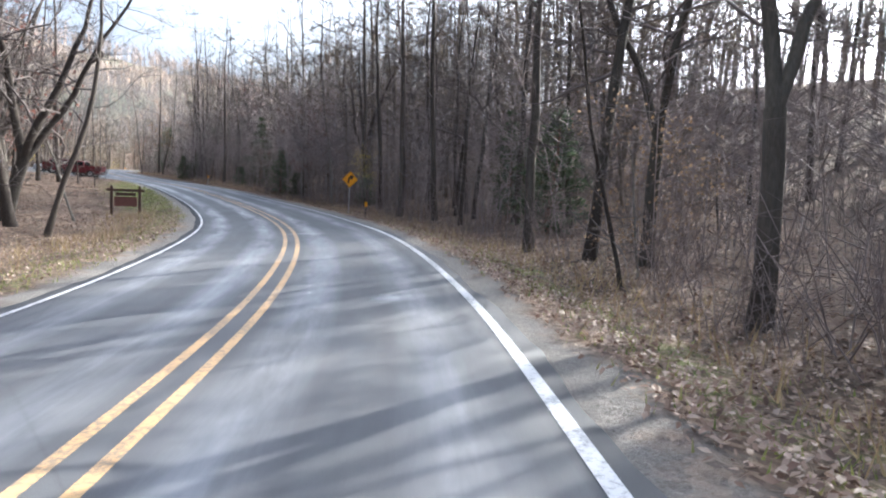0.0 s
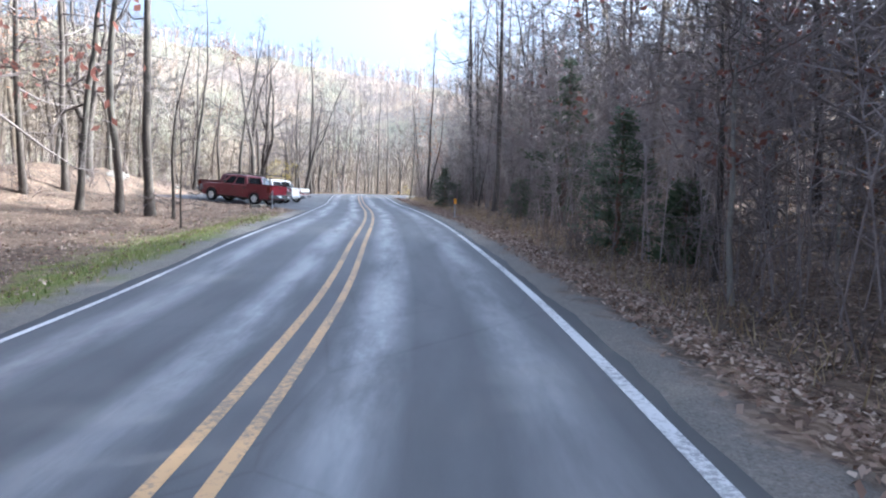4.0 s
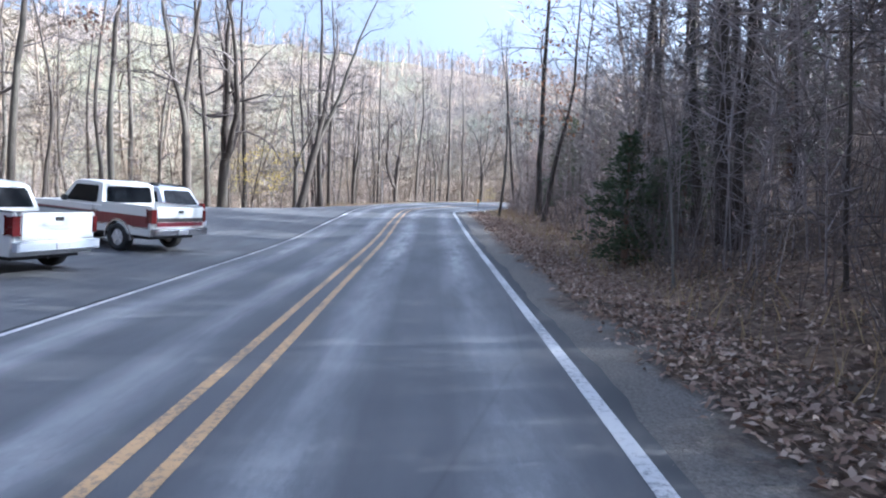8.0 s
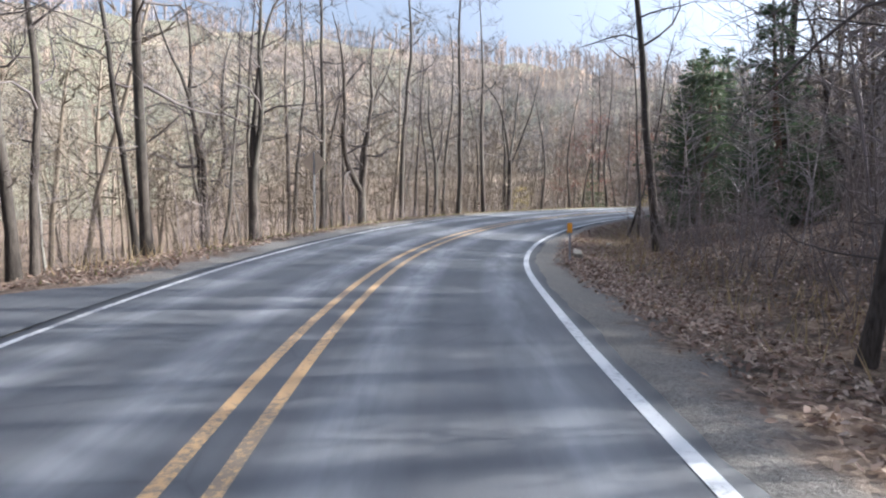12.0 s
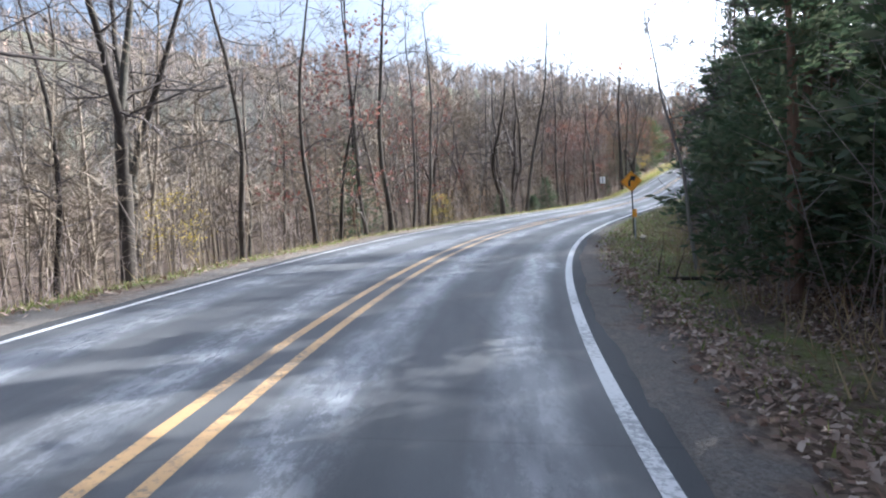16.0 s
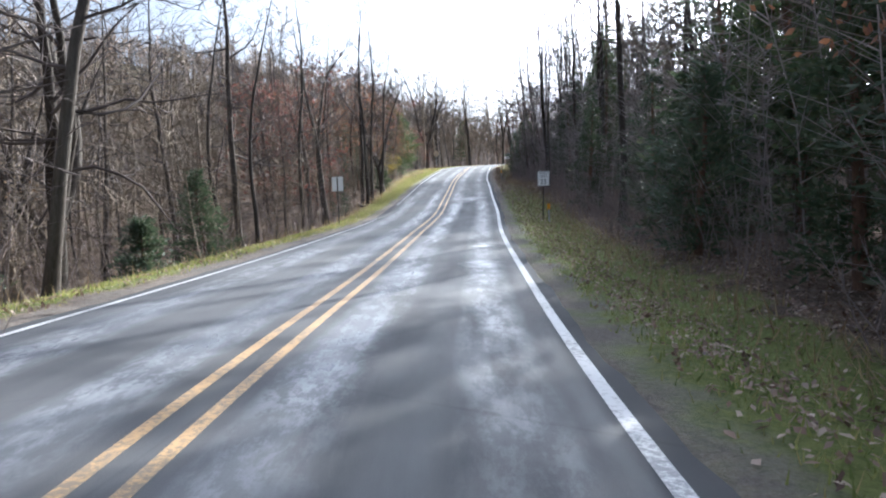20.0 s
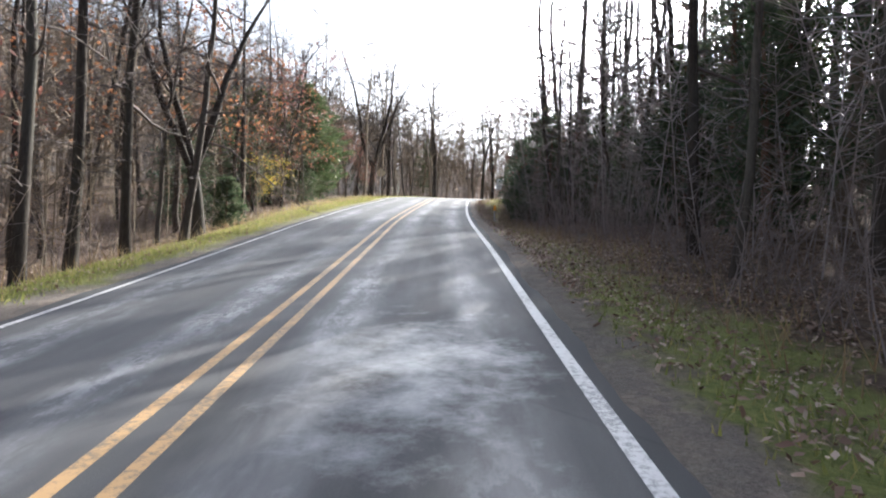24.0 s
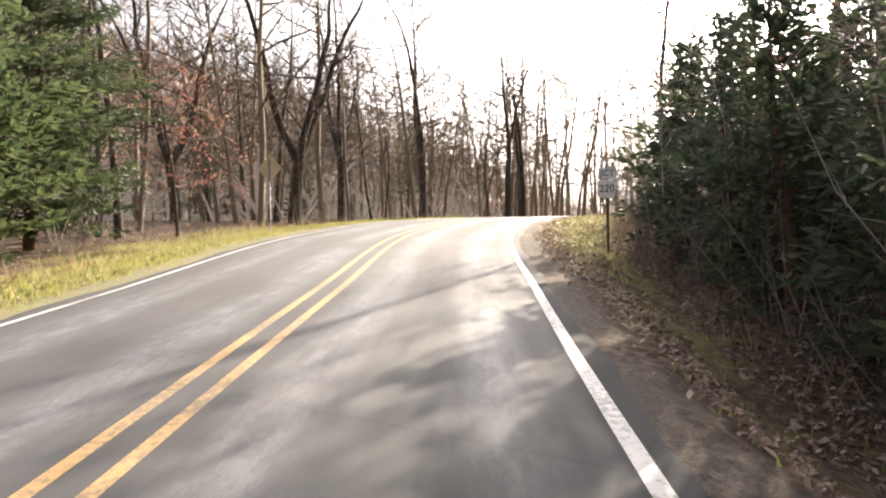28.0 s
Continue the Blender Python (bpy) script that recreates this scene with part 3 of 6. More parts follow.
me.polygons.foreach_set("use_smooth", [True] * len(me.polygons))
ground = tagged(new("ground", me), "leaf-strewn forest floor with grassy gravel verges", "ground", kind="structure")

def edge_wob(side):
    return lambda s: side * (float(lane(s)) + 0.28 + 0.04 * math.sin(s * 0.83 + side) + 0.025 * math.sin(s * 2.1) + 0.02 * math.sin(s * 5.3 + 2))


road = tagged(strip("road", np.arange(S_MIN + 1, S_MAX - 1, 0.5), [lambda s: edge_wob(-1)(s) - 0.05, edge_wob(-1), -3.2, -2.0, -1.0, 0, 1.0, 2.0, 3.2, edge_wob(1), lambda s: edge_wob(1)(s) + 0.05], M_ROAD, 0.0), "worn grey two-lane asphalt road with polished wheel paths", "road", kind="structure")
for i_, v_ in enumerate(road.data.vertices):
    if i_ % 11 in (0, 10):
        v_.co.z -= 0.1  # the broken edge
for f_ in road.data.polygons:
    f_.use_smooth = 0 < f_.index % 10 < 9
s_lot = np.arange(83.5, 135.5, 0.5)


lot = tagged(strip("parking_area", s_lot, [lambda s, f=f: -3.6 - f * max(0.12, float(lot_depth(s)) - 3.6 + 0.18 * math.sin(s * 1.7)) for f in (1, 0.8, 0.6, 0.4, 0.2, 0)], M_LOT, 0.0, lambda s, d: road_z(s, d) + 0.012 + lot_rise(s, d)), "grey asphalt roadside parking area", "parking lot", kind="structure")


def paint_line(name, dfun, width, mat, label, s0=S_MIN + 2, s1=S_MAX - 2):
    return tagged(strip(name, np.arange(s0, s1, 0.5), [lambda s: float(dfun(s)) - width / 2, lambda s: float(dfun(s)) + width / 2], mat, 0.006), label, "road marking", kind="structure")


paint_line("centre_line", lambda s: -0.185, 0.13, M_YELLOW, "worn yellow centre line")
paint_line("centre_line", lambda s: 0.205, 0.13, M_YELLOW, "worn yellow centre line")
paint_line("edge_line", lane, 0.15, M_WHITE, "white painted edge line")
paint_line("edge_line", lambda s: -lane(s), 0.105, M_WHITE, "white painted edge line", s1=238)
paint_line("edge_line", lambda s: -lane(s), 0.105, M_WHITE, "white painted edge line", s0=248)


# ---- far hills ----
HILL_GRIDS = []


def hill(name, ridge, depth):
    """A wooded ridge far off, along plan points with crest heights."""
    n = 140
    t = np.linspace(0, len(ridge) - 1, n)
    k = np.arange(len(ridge))
    x, y, h = (np.interp(t, k, [r[c] for r in ridge]) for c in range(3))
    kern = np.ones(21) / 21
    x, y, h = (np.convolve(np.pad(c, 10, mode="edge"), kern, "valid") for c in (x, y, h))
    cx, cy = -60, 150
    ux, uy = x - cx, y - cy
    ln = np.hypot(ux, uy)
    V = []
    for f in (0.0, 0.2, 0.4, 0.6, 0.8, 1.0, 1.2):
        r = ln - depth * (1 - f)
        z = -16 + (h + 16) * math.sin(min(f, 1) * math.pi / 2) - (f > 1) * 12
        rough = 1.3 * np.sin(t * 31 + f * 9) + 0.9 * np.sin(t * 83 + f * 17) + 0.6 * np.sin(t * 151)
        V.append(np.stack([cx + ux / ln * r, cy + uy / ln * r, z + rough * (f > 0)], 1))
    grid = np.stack(V)
    V = np.concatenate(V)
    F = [(a * n + i, a * n + i + 1, (a + 1) * n + i + 1, (a + 1) * n + i) for a in range(6) for i in range(n - 1)]
    HILL_GRIDS.append(grid)
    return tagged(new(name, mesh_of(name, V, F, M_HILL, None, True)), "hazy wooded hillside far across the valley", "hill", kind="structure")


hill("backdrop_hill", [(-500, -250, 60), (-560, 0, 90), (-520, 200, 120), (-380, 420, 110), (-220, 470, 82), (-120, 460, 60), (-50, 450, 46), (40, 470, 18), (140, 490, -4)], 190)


# ---- trees ----
class Grower:
    """Collects tapered tubes as arrays of triangles."""

    def __init__(self):
        self.v, self.f = [], []

    def tube(self, pts, radii, sides):
        base = len(self.v)
        pts = [Vector(p) for p in pts]
        for i, p in enumerate(pts):
            d = (pts[min(i + 1, len(pts) - 1)] - pts[max(i - 1, 0)]).normalized()
            a = d.orthogonal().normalized() if abs(d.z) < 0.9 else (Vector((1, 0, 0)) - d * d.x).normalized()
            b = d.cross(a)
            for k in range(sides):
                t = 2 * math.pi * k / sides
                self.v.append(p + (a * math.cos(t) + b * math.sin(t)) * radii[i])
        for i in range(len(pts) - 1):
            for k in range(sides):
                q = base + i * sides
                a, b, c, d = q + k, q + (k + 1) % sides, q + sides + (k + 1) % sides, q + sides + k
                self.f += [(a, b, c), (a, c, d)]

    def spike(self, p, q, r):
        """A twig: a slender ridged needle."""
        base = len(self.v)
        d = (q - p).normalized()
        a = d.orthogonal().normalized()
        b = d.cross(a)
        self.v += [p - a * r - b * r * 0.5, p + b * r, p + a * r - b * r * 0.5, q]
        self.f += [(base, base + 1, base + 3), (base + 1, base + 2, base + 3)]

    def leaf(self, p, size, rng, droop=0.0):
        """A folded leaf of two triangles."""
        base = len(self.v)
        d = Vector((rng.gauss(0, 1), rng.gauss(0, 1), rng.gauss(-droop, 1))).normalized()
        a = d.orthogonal().normalized()
        self.v += [p, p + d * size * 0.5 + a * size * 0.32, p + d * size, p + d * size * 0.5 - a * size * 0.32 + d.cross(a) * size * 0.12]
        self.f += [(base, base + 1, base + 2), (base, base + 2, base + 3)]

    def mesh(self, name, mat, smooth=False):
        me = big_mesh(name, np.array([tuple(p) for p in self.v]), np.array(self.f), mat)
        if smooth:
            me.polygons.foreach_set("use_smooth", [True] * len(me.polygons))
        return me


def curve_line(p, d, length, steps, wander, lift, rng):
    """A wandering line from p along d; lift bends it up."""
    pts, d = [p.copy()], d.normalized()
    for _ in range(steps):
        d = (d + Vector((rng.gauss(0, wander), rng.gauss(0, wander), rng.gauss(0, wander) + lift))).normalized()
        pts.append(pts[-1] + d * length / steps)
    return pts


def bare_tree(seed, height, radius, first=0.3, spread=0.5, limbs=14, forks=1, lean=0.05, twig=1.0, rise=0.05, low=6):
    """A leafless broad-leaved tree: the stem with its forks, and the crown of crooked limbs, branches and twigs."""
    rng = random.Random(seed)
    stem, crown, ends = Grower(), Grower(), []
    d0 = Vector((rng.uniform(-lean, lean), rng.uniform(-lean, lean), 1))
    stems = []
    if forks > 1:
        split = height * rng.uniform(0.2, 0.32)
        pts = curve_line(Vector((0, 0, -0.25)), d0, split, 4, 0.03, 0.02, rng)
        stem.tube(pts, [radius * 1.35, radius * 1.05, radius, radius * 0.96, radius * 0.95], 9)
        for k in range(forks):
            a = 2 * math.pi * k / forks + rng.uniform(-0.4, 0.4)
            dd = Vector((math.cos(a) * rng.uniform(0.12, 0.4), math.sin(a) * rng.uniform(0.12, 0.4), 1))
            stems.append((curve_line(pts[-1] - Vector((0, 0, 0.15)), dd, height - split, 12, 0.1, 0.05, rng), radius * rng.uniform(0.6, 0.78), 0.12))
    else:
        stems.append((curve_line(Vector((0, 0, -0.25)), d0, height, 12, 0.055, 0.02, rng), radius, first))
    for pts, r, start in stems:
        n = len(pts) - 1
        rad = [r * (1.4 if (i == 0 and forks == 1) else 1) * (1 - 0.88 * (i / n) ** 1.25) for i in range(n + 1)]
        stem.tube(pts, rad, 7)
        count = limbs if forks == 1 else int(limbs * 0.75)
        for k in range(count):
            u = start + (1 - start) * ((k + rng.random() * 0.9) / count)
            x = min(u, 0.985) * n
            i = int(x)
            p = pts[i].lerp(pts[i + 1], x - i)
            a = k * 2.4 + rng.uniform(-0.6, 0.6)
            length = height * spread * (1.02 - 0.72 * u) * rng.uniform(0.45, 1.25) * (0.85 if forks > 1 else 0.8)
            dd = Vector((math.cos(a), math.sin(a), rng.uniform(-0.05, 0.35) + 0.6 * u * rng.random()))
            ends.append((p, dd, length, max(0.02, rad[i] * rng.uniform(0.28, 0.55))))
        for k in range(low):  # small dead side shoots on the stem
            x = rng.uniform(0.12, max(0.2, start)) * n
            i = int(x)
            p = pts[i].lerp(pts[i + 1], x - i)
            a = rng.uniform(0, 6.28)
            q = curve_line(p, Vector((math.cos(a), math.sin(a), rng.uniform(-0.2, 0.5))), rng.uniform(0.6, 2.2), 3, 0.25, 0.0, rng)
            crown.tube(q, [0.022, 0.017, 0.012, 0.006], 3)
            for _ in range(4):
                m = q[rng.randint(1, 3)]
                crown.spike(m, m + Vector((rng.gauss(0, 0.35), rng.gauss(0, 0.35), rng.uniform(-0.1, 0.4))) * 1.4, 0.009)
    for p, dd, length, r in ends:
        steps = 6 if length > 2.5 else 4
        line = curve_line(p, dd, length, steps, 0.3, rise, rng)
        crown.tube(line, [r * (1 - 0.88 * i / steps) for i in range(steps + 1)], 4)
        for j in range(rng.randint(4, 6)):
            x = rng.uniform(0.18, 1.0) * (steps - 0.01)
            i = int(x)
            m = line[i].lerp(line[i + 1], x - i)
            b = (line[i + 1] - line[i]).normalized() * 0.6 + Vector((rng.gauss(0, 0.7), rng.gauss(0, 0.7), rng.gauss(0.25, 0.5)))
            sub = curve_line(m, b, length * rng.uniform(0.22, 0.55), 3, 0.28, rise * 0.7, rng)
            rr = max(0.015, r * (1 - 0.8 * x / steps) * 0.5)
            crown.tube(sub, [rr, rr * 0.7, rr * 0.45, rr * 0.15], 3)
            for _ in range(int(9 * twig)):
                y = rng.uniform(0.15, 1.0) * 2.99
                q = sub[int(y)].lerp(sub[int(y) + 1], y - int(y))
                w = b.normalized() * 0.6 + Vector((rng.gauss(0, 0.8), rng.gauss(0, 0.8), rng.gauss(0.25, 0.6)))
                crown.spike(q, q + w.normalized() * rng.uniform(0.4, 1.4), max(0.011, rr * 0.5))
    return stem, crown


def part(name, me, parent, label=""):
    ob = new(name, me)
    ob.parent = parent
    if label:
        ob["label"] = label
    return ob


def leaf_cluster(seed, height, spread, count, size, z0=0.3, gaps=9):
    rng = random.Random(seed)
    g = Grower()
    cores = [Vector((rng.gauss(0, spread * 0.5), rng.gauss(0, spread * 0.5), height * rng.uniform(z0, 0.95))) for _ in range(gaps)]
    for _ in range(count):
        c = rng.choice(cores)
        g.leaf(c + Vector((rng.gauss(0, 0.55), rng.gauss(0, 0.55), rng.gauss(0, 0.35))), size * rng.uniform(0.7, 1.3), rng, 0.5)
    return g


def evergreen(seed, height, width, layers, per, dense=1.0, taper=1.0, z0=0.06, bend=-0.05):
    """A cedar: stem, limbs, and a crown of small ragged sprays."""
    rng = random.Random(seed)
    stem, green = Grower(), Grower()
    pts = curve_line(Vector((0, 0, -0.2)), Vector((rng.gauss(0, 0.03), rng.gauss(0, 0.03), 1)), height + 0.2, 8, 0.03, 0.02, rng)
    r = height * 0.016 + 0.03
    stem.tube(pts, [r * (1.25 - 1.2 * i / 8) for i in range(9)], 7)
    for k in range(layers):
        u = z0 + (0.98 - z0) * (k + rng.random()) / layers
        x = u * 7.99
        p = pts[int(x)].lerp(pts[int(x) + 1], x - int(x))
        prof = min(1.0, (1 - u) ** taper * 1.5) * min(1.0, 0.55 + u * 2.2)
        for j in range(per):
            a = j * 6.28 / per + k * 1.1 + rng.uniform(-0.5, 0.5)
            ln = width * prof * rng.uniform(0.5, 1.18) + 0.12
            line = curve_line(p, Vector((math.cos(a), math.sin(a), rng.uniform(0.0, 0.45))), ln, 3, 0.12, bend, rng)
            stem.spike(line[0], line[2], 0.022)
            for _ in range(int((12 + ln * 20) * dense)):
                y = rng.uniform(0.12, 1.0) * 2.99
                q = line[int(y)].lerp(line[int(y) + 1], y - int(y))
                q = q + Vector((rng.gauss(0, 0.11), rng.gauss(0, 0.11), rng.gauss(0, 0.1)))
                out = (Vector((math.cos(a), math.sin(a), 0.25)) + Vector((rng.gauss(0, 0.55), rng.gauss(0, 0.55), rng.gauss(0, 0.5)))).normalized()
                side = out.orthogonal().normalized()
                sz = rng.uniform(0.17, 0.38)
                base = len(green.v)
                green.v += [q, q + out * sz * 0.45 - side * sz * 0.17, q + out * sz, q + out * sz * 0.45 + side * sz * 0.17 + out.cross(side) * sz * 0.08]
                green.f += [(base, base + 1, base + 2), (base, base + 2, base + 3)]
    return stem, green


def bare_kind(name, label, category, args, bark, leaves=None):
    """A tree ready to be copied."""
    root = new(name)
    stem, crown = bare_tree(**args)
    part("trunk", stem.mesh("trunk", bark, True), root)
    part("crown", crown.mesh("crown", M_LIMB), root, "bare grey-brown limbs and fine twigs")
    if leaves:
        count, size, mat, lab, z0, gaps = leaves
        part("foliage", leaf_cluster(args["seed"], args["height"], args["height"] * args.get("spread", 0.5) * 0.5, count, size, z0, gaps).mesh("foliage", mat), root, lab)
    return tagged(root, label, category)


PARK = Matrix.Translation((0, 0, -500))
KINDS = {}


def kind(key, ob):
    KINDS[key] = ob
    return ob


for n_, (h_, r_, f_, s_) in enumerate([(19, 0.17, 0.3, 0.4), (22, 0.2, 0.36, 0.36), (17, 0.14, 0.26, 0.42), (20, 0.18, 0.24, 0.45), (16, 0.12, 0.34, 0.38)]):
    kind("tall%d" % n_, bare_kind("bare_tree", "tall bare grey-brown hardwood on the leafy forest floor", "tree", dict(seed=10 + n_, height=h_, radius=r_, first=f_, spread=s_, limbs=15, twig=0.6), M_BARK))
for n_, (h_, r_) in enumerate([(9.5, 0.055), (12, 0.075), (7.5, 0.045)]):
    kind("pole%d" % n_, bare_kind("young_tree", "thin bare young tree with fine side twigs", "tree", dict(seed=30 + n_, height=h_, radius=r_, first=0.22, spread=0.42, limbs=10, twig=0.75, lean=0.1, low=5), M_BARK if n_ != 1 else M_BARK_PALE))
for n_, (h_, r_, fk) in enumerate([(20, 0.3, 2), (18, 0.34, 3), (19, 0.26, 2)]):
    kind("oak%d" % n_, bare_kind("oak_tree", "large bare forked oak with dark spreading limbs", "tree", dict(seed=50 + n_, height=h_, radius=r_, spread=0.55, limbs=15, forks=fk, twig=0.8, rise=0.04), M_BARK))
kind("pale", bare_kind("pale_tree", "slender pale-barked bare tree with dead side branches", "tree", dict(seed=61, height=13, radius=0.1, first=0.2, spread=0.4, limbs=12, twig=0.6, low=12), M_BARK_PALE))
kind("orange", bare_kind("oak_tree", "half-bare oak holding orange autumn leaves", "tree", dict(seed=71, height=12, radius=0.12, first=0.25, spread=0.6, limbs=12, twig=0.6), M_BARK, (650, 0.16, M_LEAF_ORANGE, "clusters of orange leaves", 0.35, 26)))
kind("yellow", bare_kind("young_tree", "thin young tree still holding a few yellow leaves", "tree", dict(seed=72, height=8, radius=0.055, first=0.25, spread=0.6, limbs=9, twig=0.6), M_BARK, (700, 0.17, M_LEAF_YELLOW, "scattered yellow leaves", 0.35, 16)))
kind("clump", bare_kind("bare_tree", "tall bare tree with a dark clump of dead leaves aloft", "tree", dict(seed=75, height=17, radius=0.15, first=0.4, spread=0.3, limbs=11, twig=0.8), M_BARK, (330, 0.2, M_LEAF_DARK, "dark clump of dead leaves", 0.5, 3)))
kind("russet", bare_kind("oak_tree", "small oak with russet dead leaves still hanging", "tree", dict(seed=73, height=9, radius=0.085, first=0.2, spread=0.65, limbs=11, twig=0.6), M_BARK, (800, 0.15, M_LEAF_RED, "russet dead leaves", 0.25, 24)))
kind("tan", bare_kind("beech_tree", "young tree keeping pale tan dead leaves", "tree", dict(seed=74, height=7, radius=0.05, first=0.15, spread=0.6, limbs=10, twig=0.6), M_BARK_PALE, (600, 0.12, M_LEAF_TAN, "pale tan dead leaves", 0.2, 24)))


def evergreen_kind(key, name, label, args, mat, bark):
    root = new(name)
    stem, green = evergreen(**args)
    part("trunk", stem.mesh("trunk", bark, True), root)
    part("crown", green.mesh("crown", mat), root, "ragged sprays of evergreen foliage")
    kind(key, tagged(root, label, "tree"))


evergreen_kind("cedar0", "cedar_tree", "dark green bushy cedar at the wood's edge", dict(seed=81, height=6.0, width=1.9, layers=15, per=6, dense=0.9), M_NEEDLE, M_BARK_RED)
evergreen_kind("cedar1", "cedar_tree", "tall dark green cedar with drooping ragged boughs", dict(seed=82, height=9.5, width=2.3, layers=20, per=6, dense=0.8), M_NEEDLE, M_BARK_RED)
evergreen_kind("cedar2", "cedar_tree", "small dark green cedar among brush", dict(seed=83, height=3.2, width=1.15, layers=11, per=6, dense=1.2), M_NEEDLE, M_BARK_RED)
evergreen_kind("pine0", "pine_tree", "tall pine with open layered green boughs", dict(seed=84, height=13, width=2.9, layers=20, per=5, dense=0.9, taper=0.8, z0=0.22, bend=0.03), M_PINE, M_BARK_RED)
evergreen_kind("pine1", "pine_tree", "big dense dark green pine on the grassy roadside", dict(seed=86, height=11, width=3.9, layers=26, per=9, dense=1.5, taper=0.65, z0=0.05, bend=0.0), M_PINE, M_BARK_RED)
for ob_ in KINDS.values():
    ob_.matrix_basis = PARK

GROUPS = {"tall": "bare trees of the wood", "pole": "young trees of the wood", "oak": "oaks of the wood", "cedar": "cedars along the road"}
placed = []
USED = set()
# stretches of the road on which the low sun falls through gaps in the wood
GAPS = [(2, 12), (15.5, 21), (24, 26.5), (28.5, 31), (110, 111.5), (121, 124), (135.5, 138.5), (147, 149.5), (152.5, 155), (159, 162), (177, 180.5), (190, 192.5), (194.5, 197), (204, 206.5), (213, 215.5), (222, 224.5), (232, 234.5), (242, 244.5), (253, 254.5), (258, 260), (275, 276.5), (290, 326)]
CLEAR = [(17.4, 19.0), (121.9, 123.7), (147.6, 148.9)]  # wide open to the sun
SHADE_STEPS = np.arange(3.0, 75.0, 1.5)


def in_gap(x, y, height, ranges=GAPS, wide=0.0):
    """Whether something so tall at the right of the road would shade one of the gaps."""
    px, py = x - SHADE_STEPS * math.sin(SUN_AZ), y - SHADE_STEPS * math.cos(SUN_AZ)
    s, d = along(px, py)
    k = int(np.abs(d).argmin())
    if abs(d[k]) > 3.0 or along(x, y)[1][0] < 0:
        return False
    top = float(ground_z(x, y)[0]) + height - float(road_z(s[k], 0.0))
    return top > SHADE_STEPS[k] * math.tan(SUN_EL) and any(a - wide < s[k] < b + wide for a, b in ranges)


def plant(key, s, d, scale=1.0, turn=None, lean=0.0, lean_dir=0.0, sink=0.05):
    """Sets a tree of a kind; lean in degrees towards lean_dir (degrees, 0 = along the road)."""
    x, y, z, h = at_ground(s, d)
    rng = random.Random(int(s * 91 + d * 57))
    turn = rng.uniform(0, 360) if turn is None else turn
    m = Matrix.Translation((x, y, z - sink))
    if lean:
        ax = h + radians(lean_dir) + math.pi / 2
        m = m @ Matrix.Rotation(radians(lean), 4, Vector((math.cos(ax), math.sin(ax), 0)))
    m = m @ Matrix.Rotation(radians(turn), 4, "Z") @ Matrix.Scale(scale, 4)
    src = KINDS[key]
    if key not in USED:
        USED.add(key)
        src.matrix_basis = m
        ob = src
    else:
        ob = copy_thing(src, m)
    group = GROUPS.get(key.rstrip("0123456789"))
    if group:
        ob["group"] = group
    placed.append((x, y))
    return ob


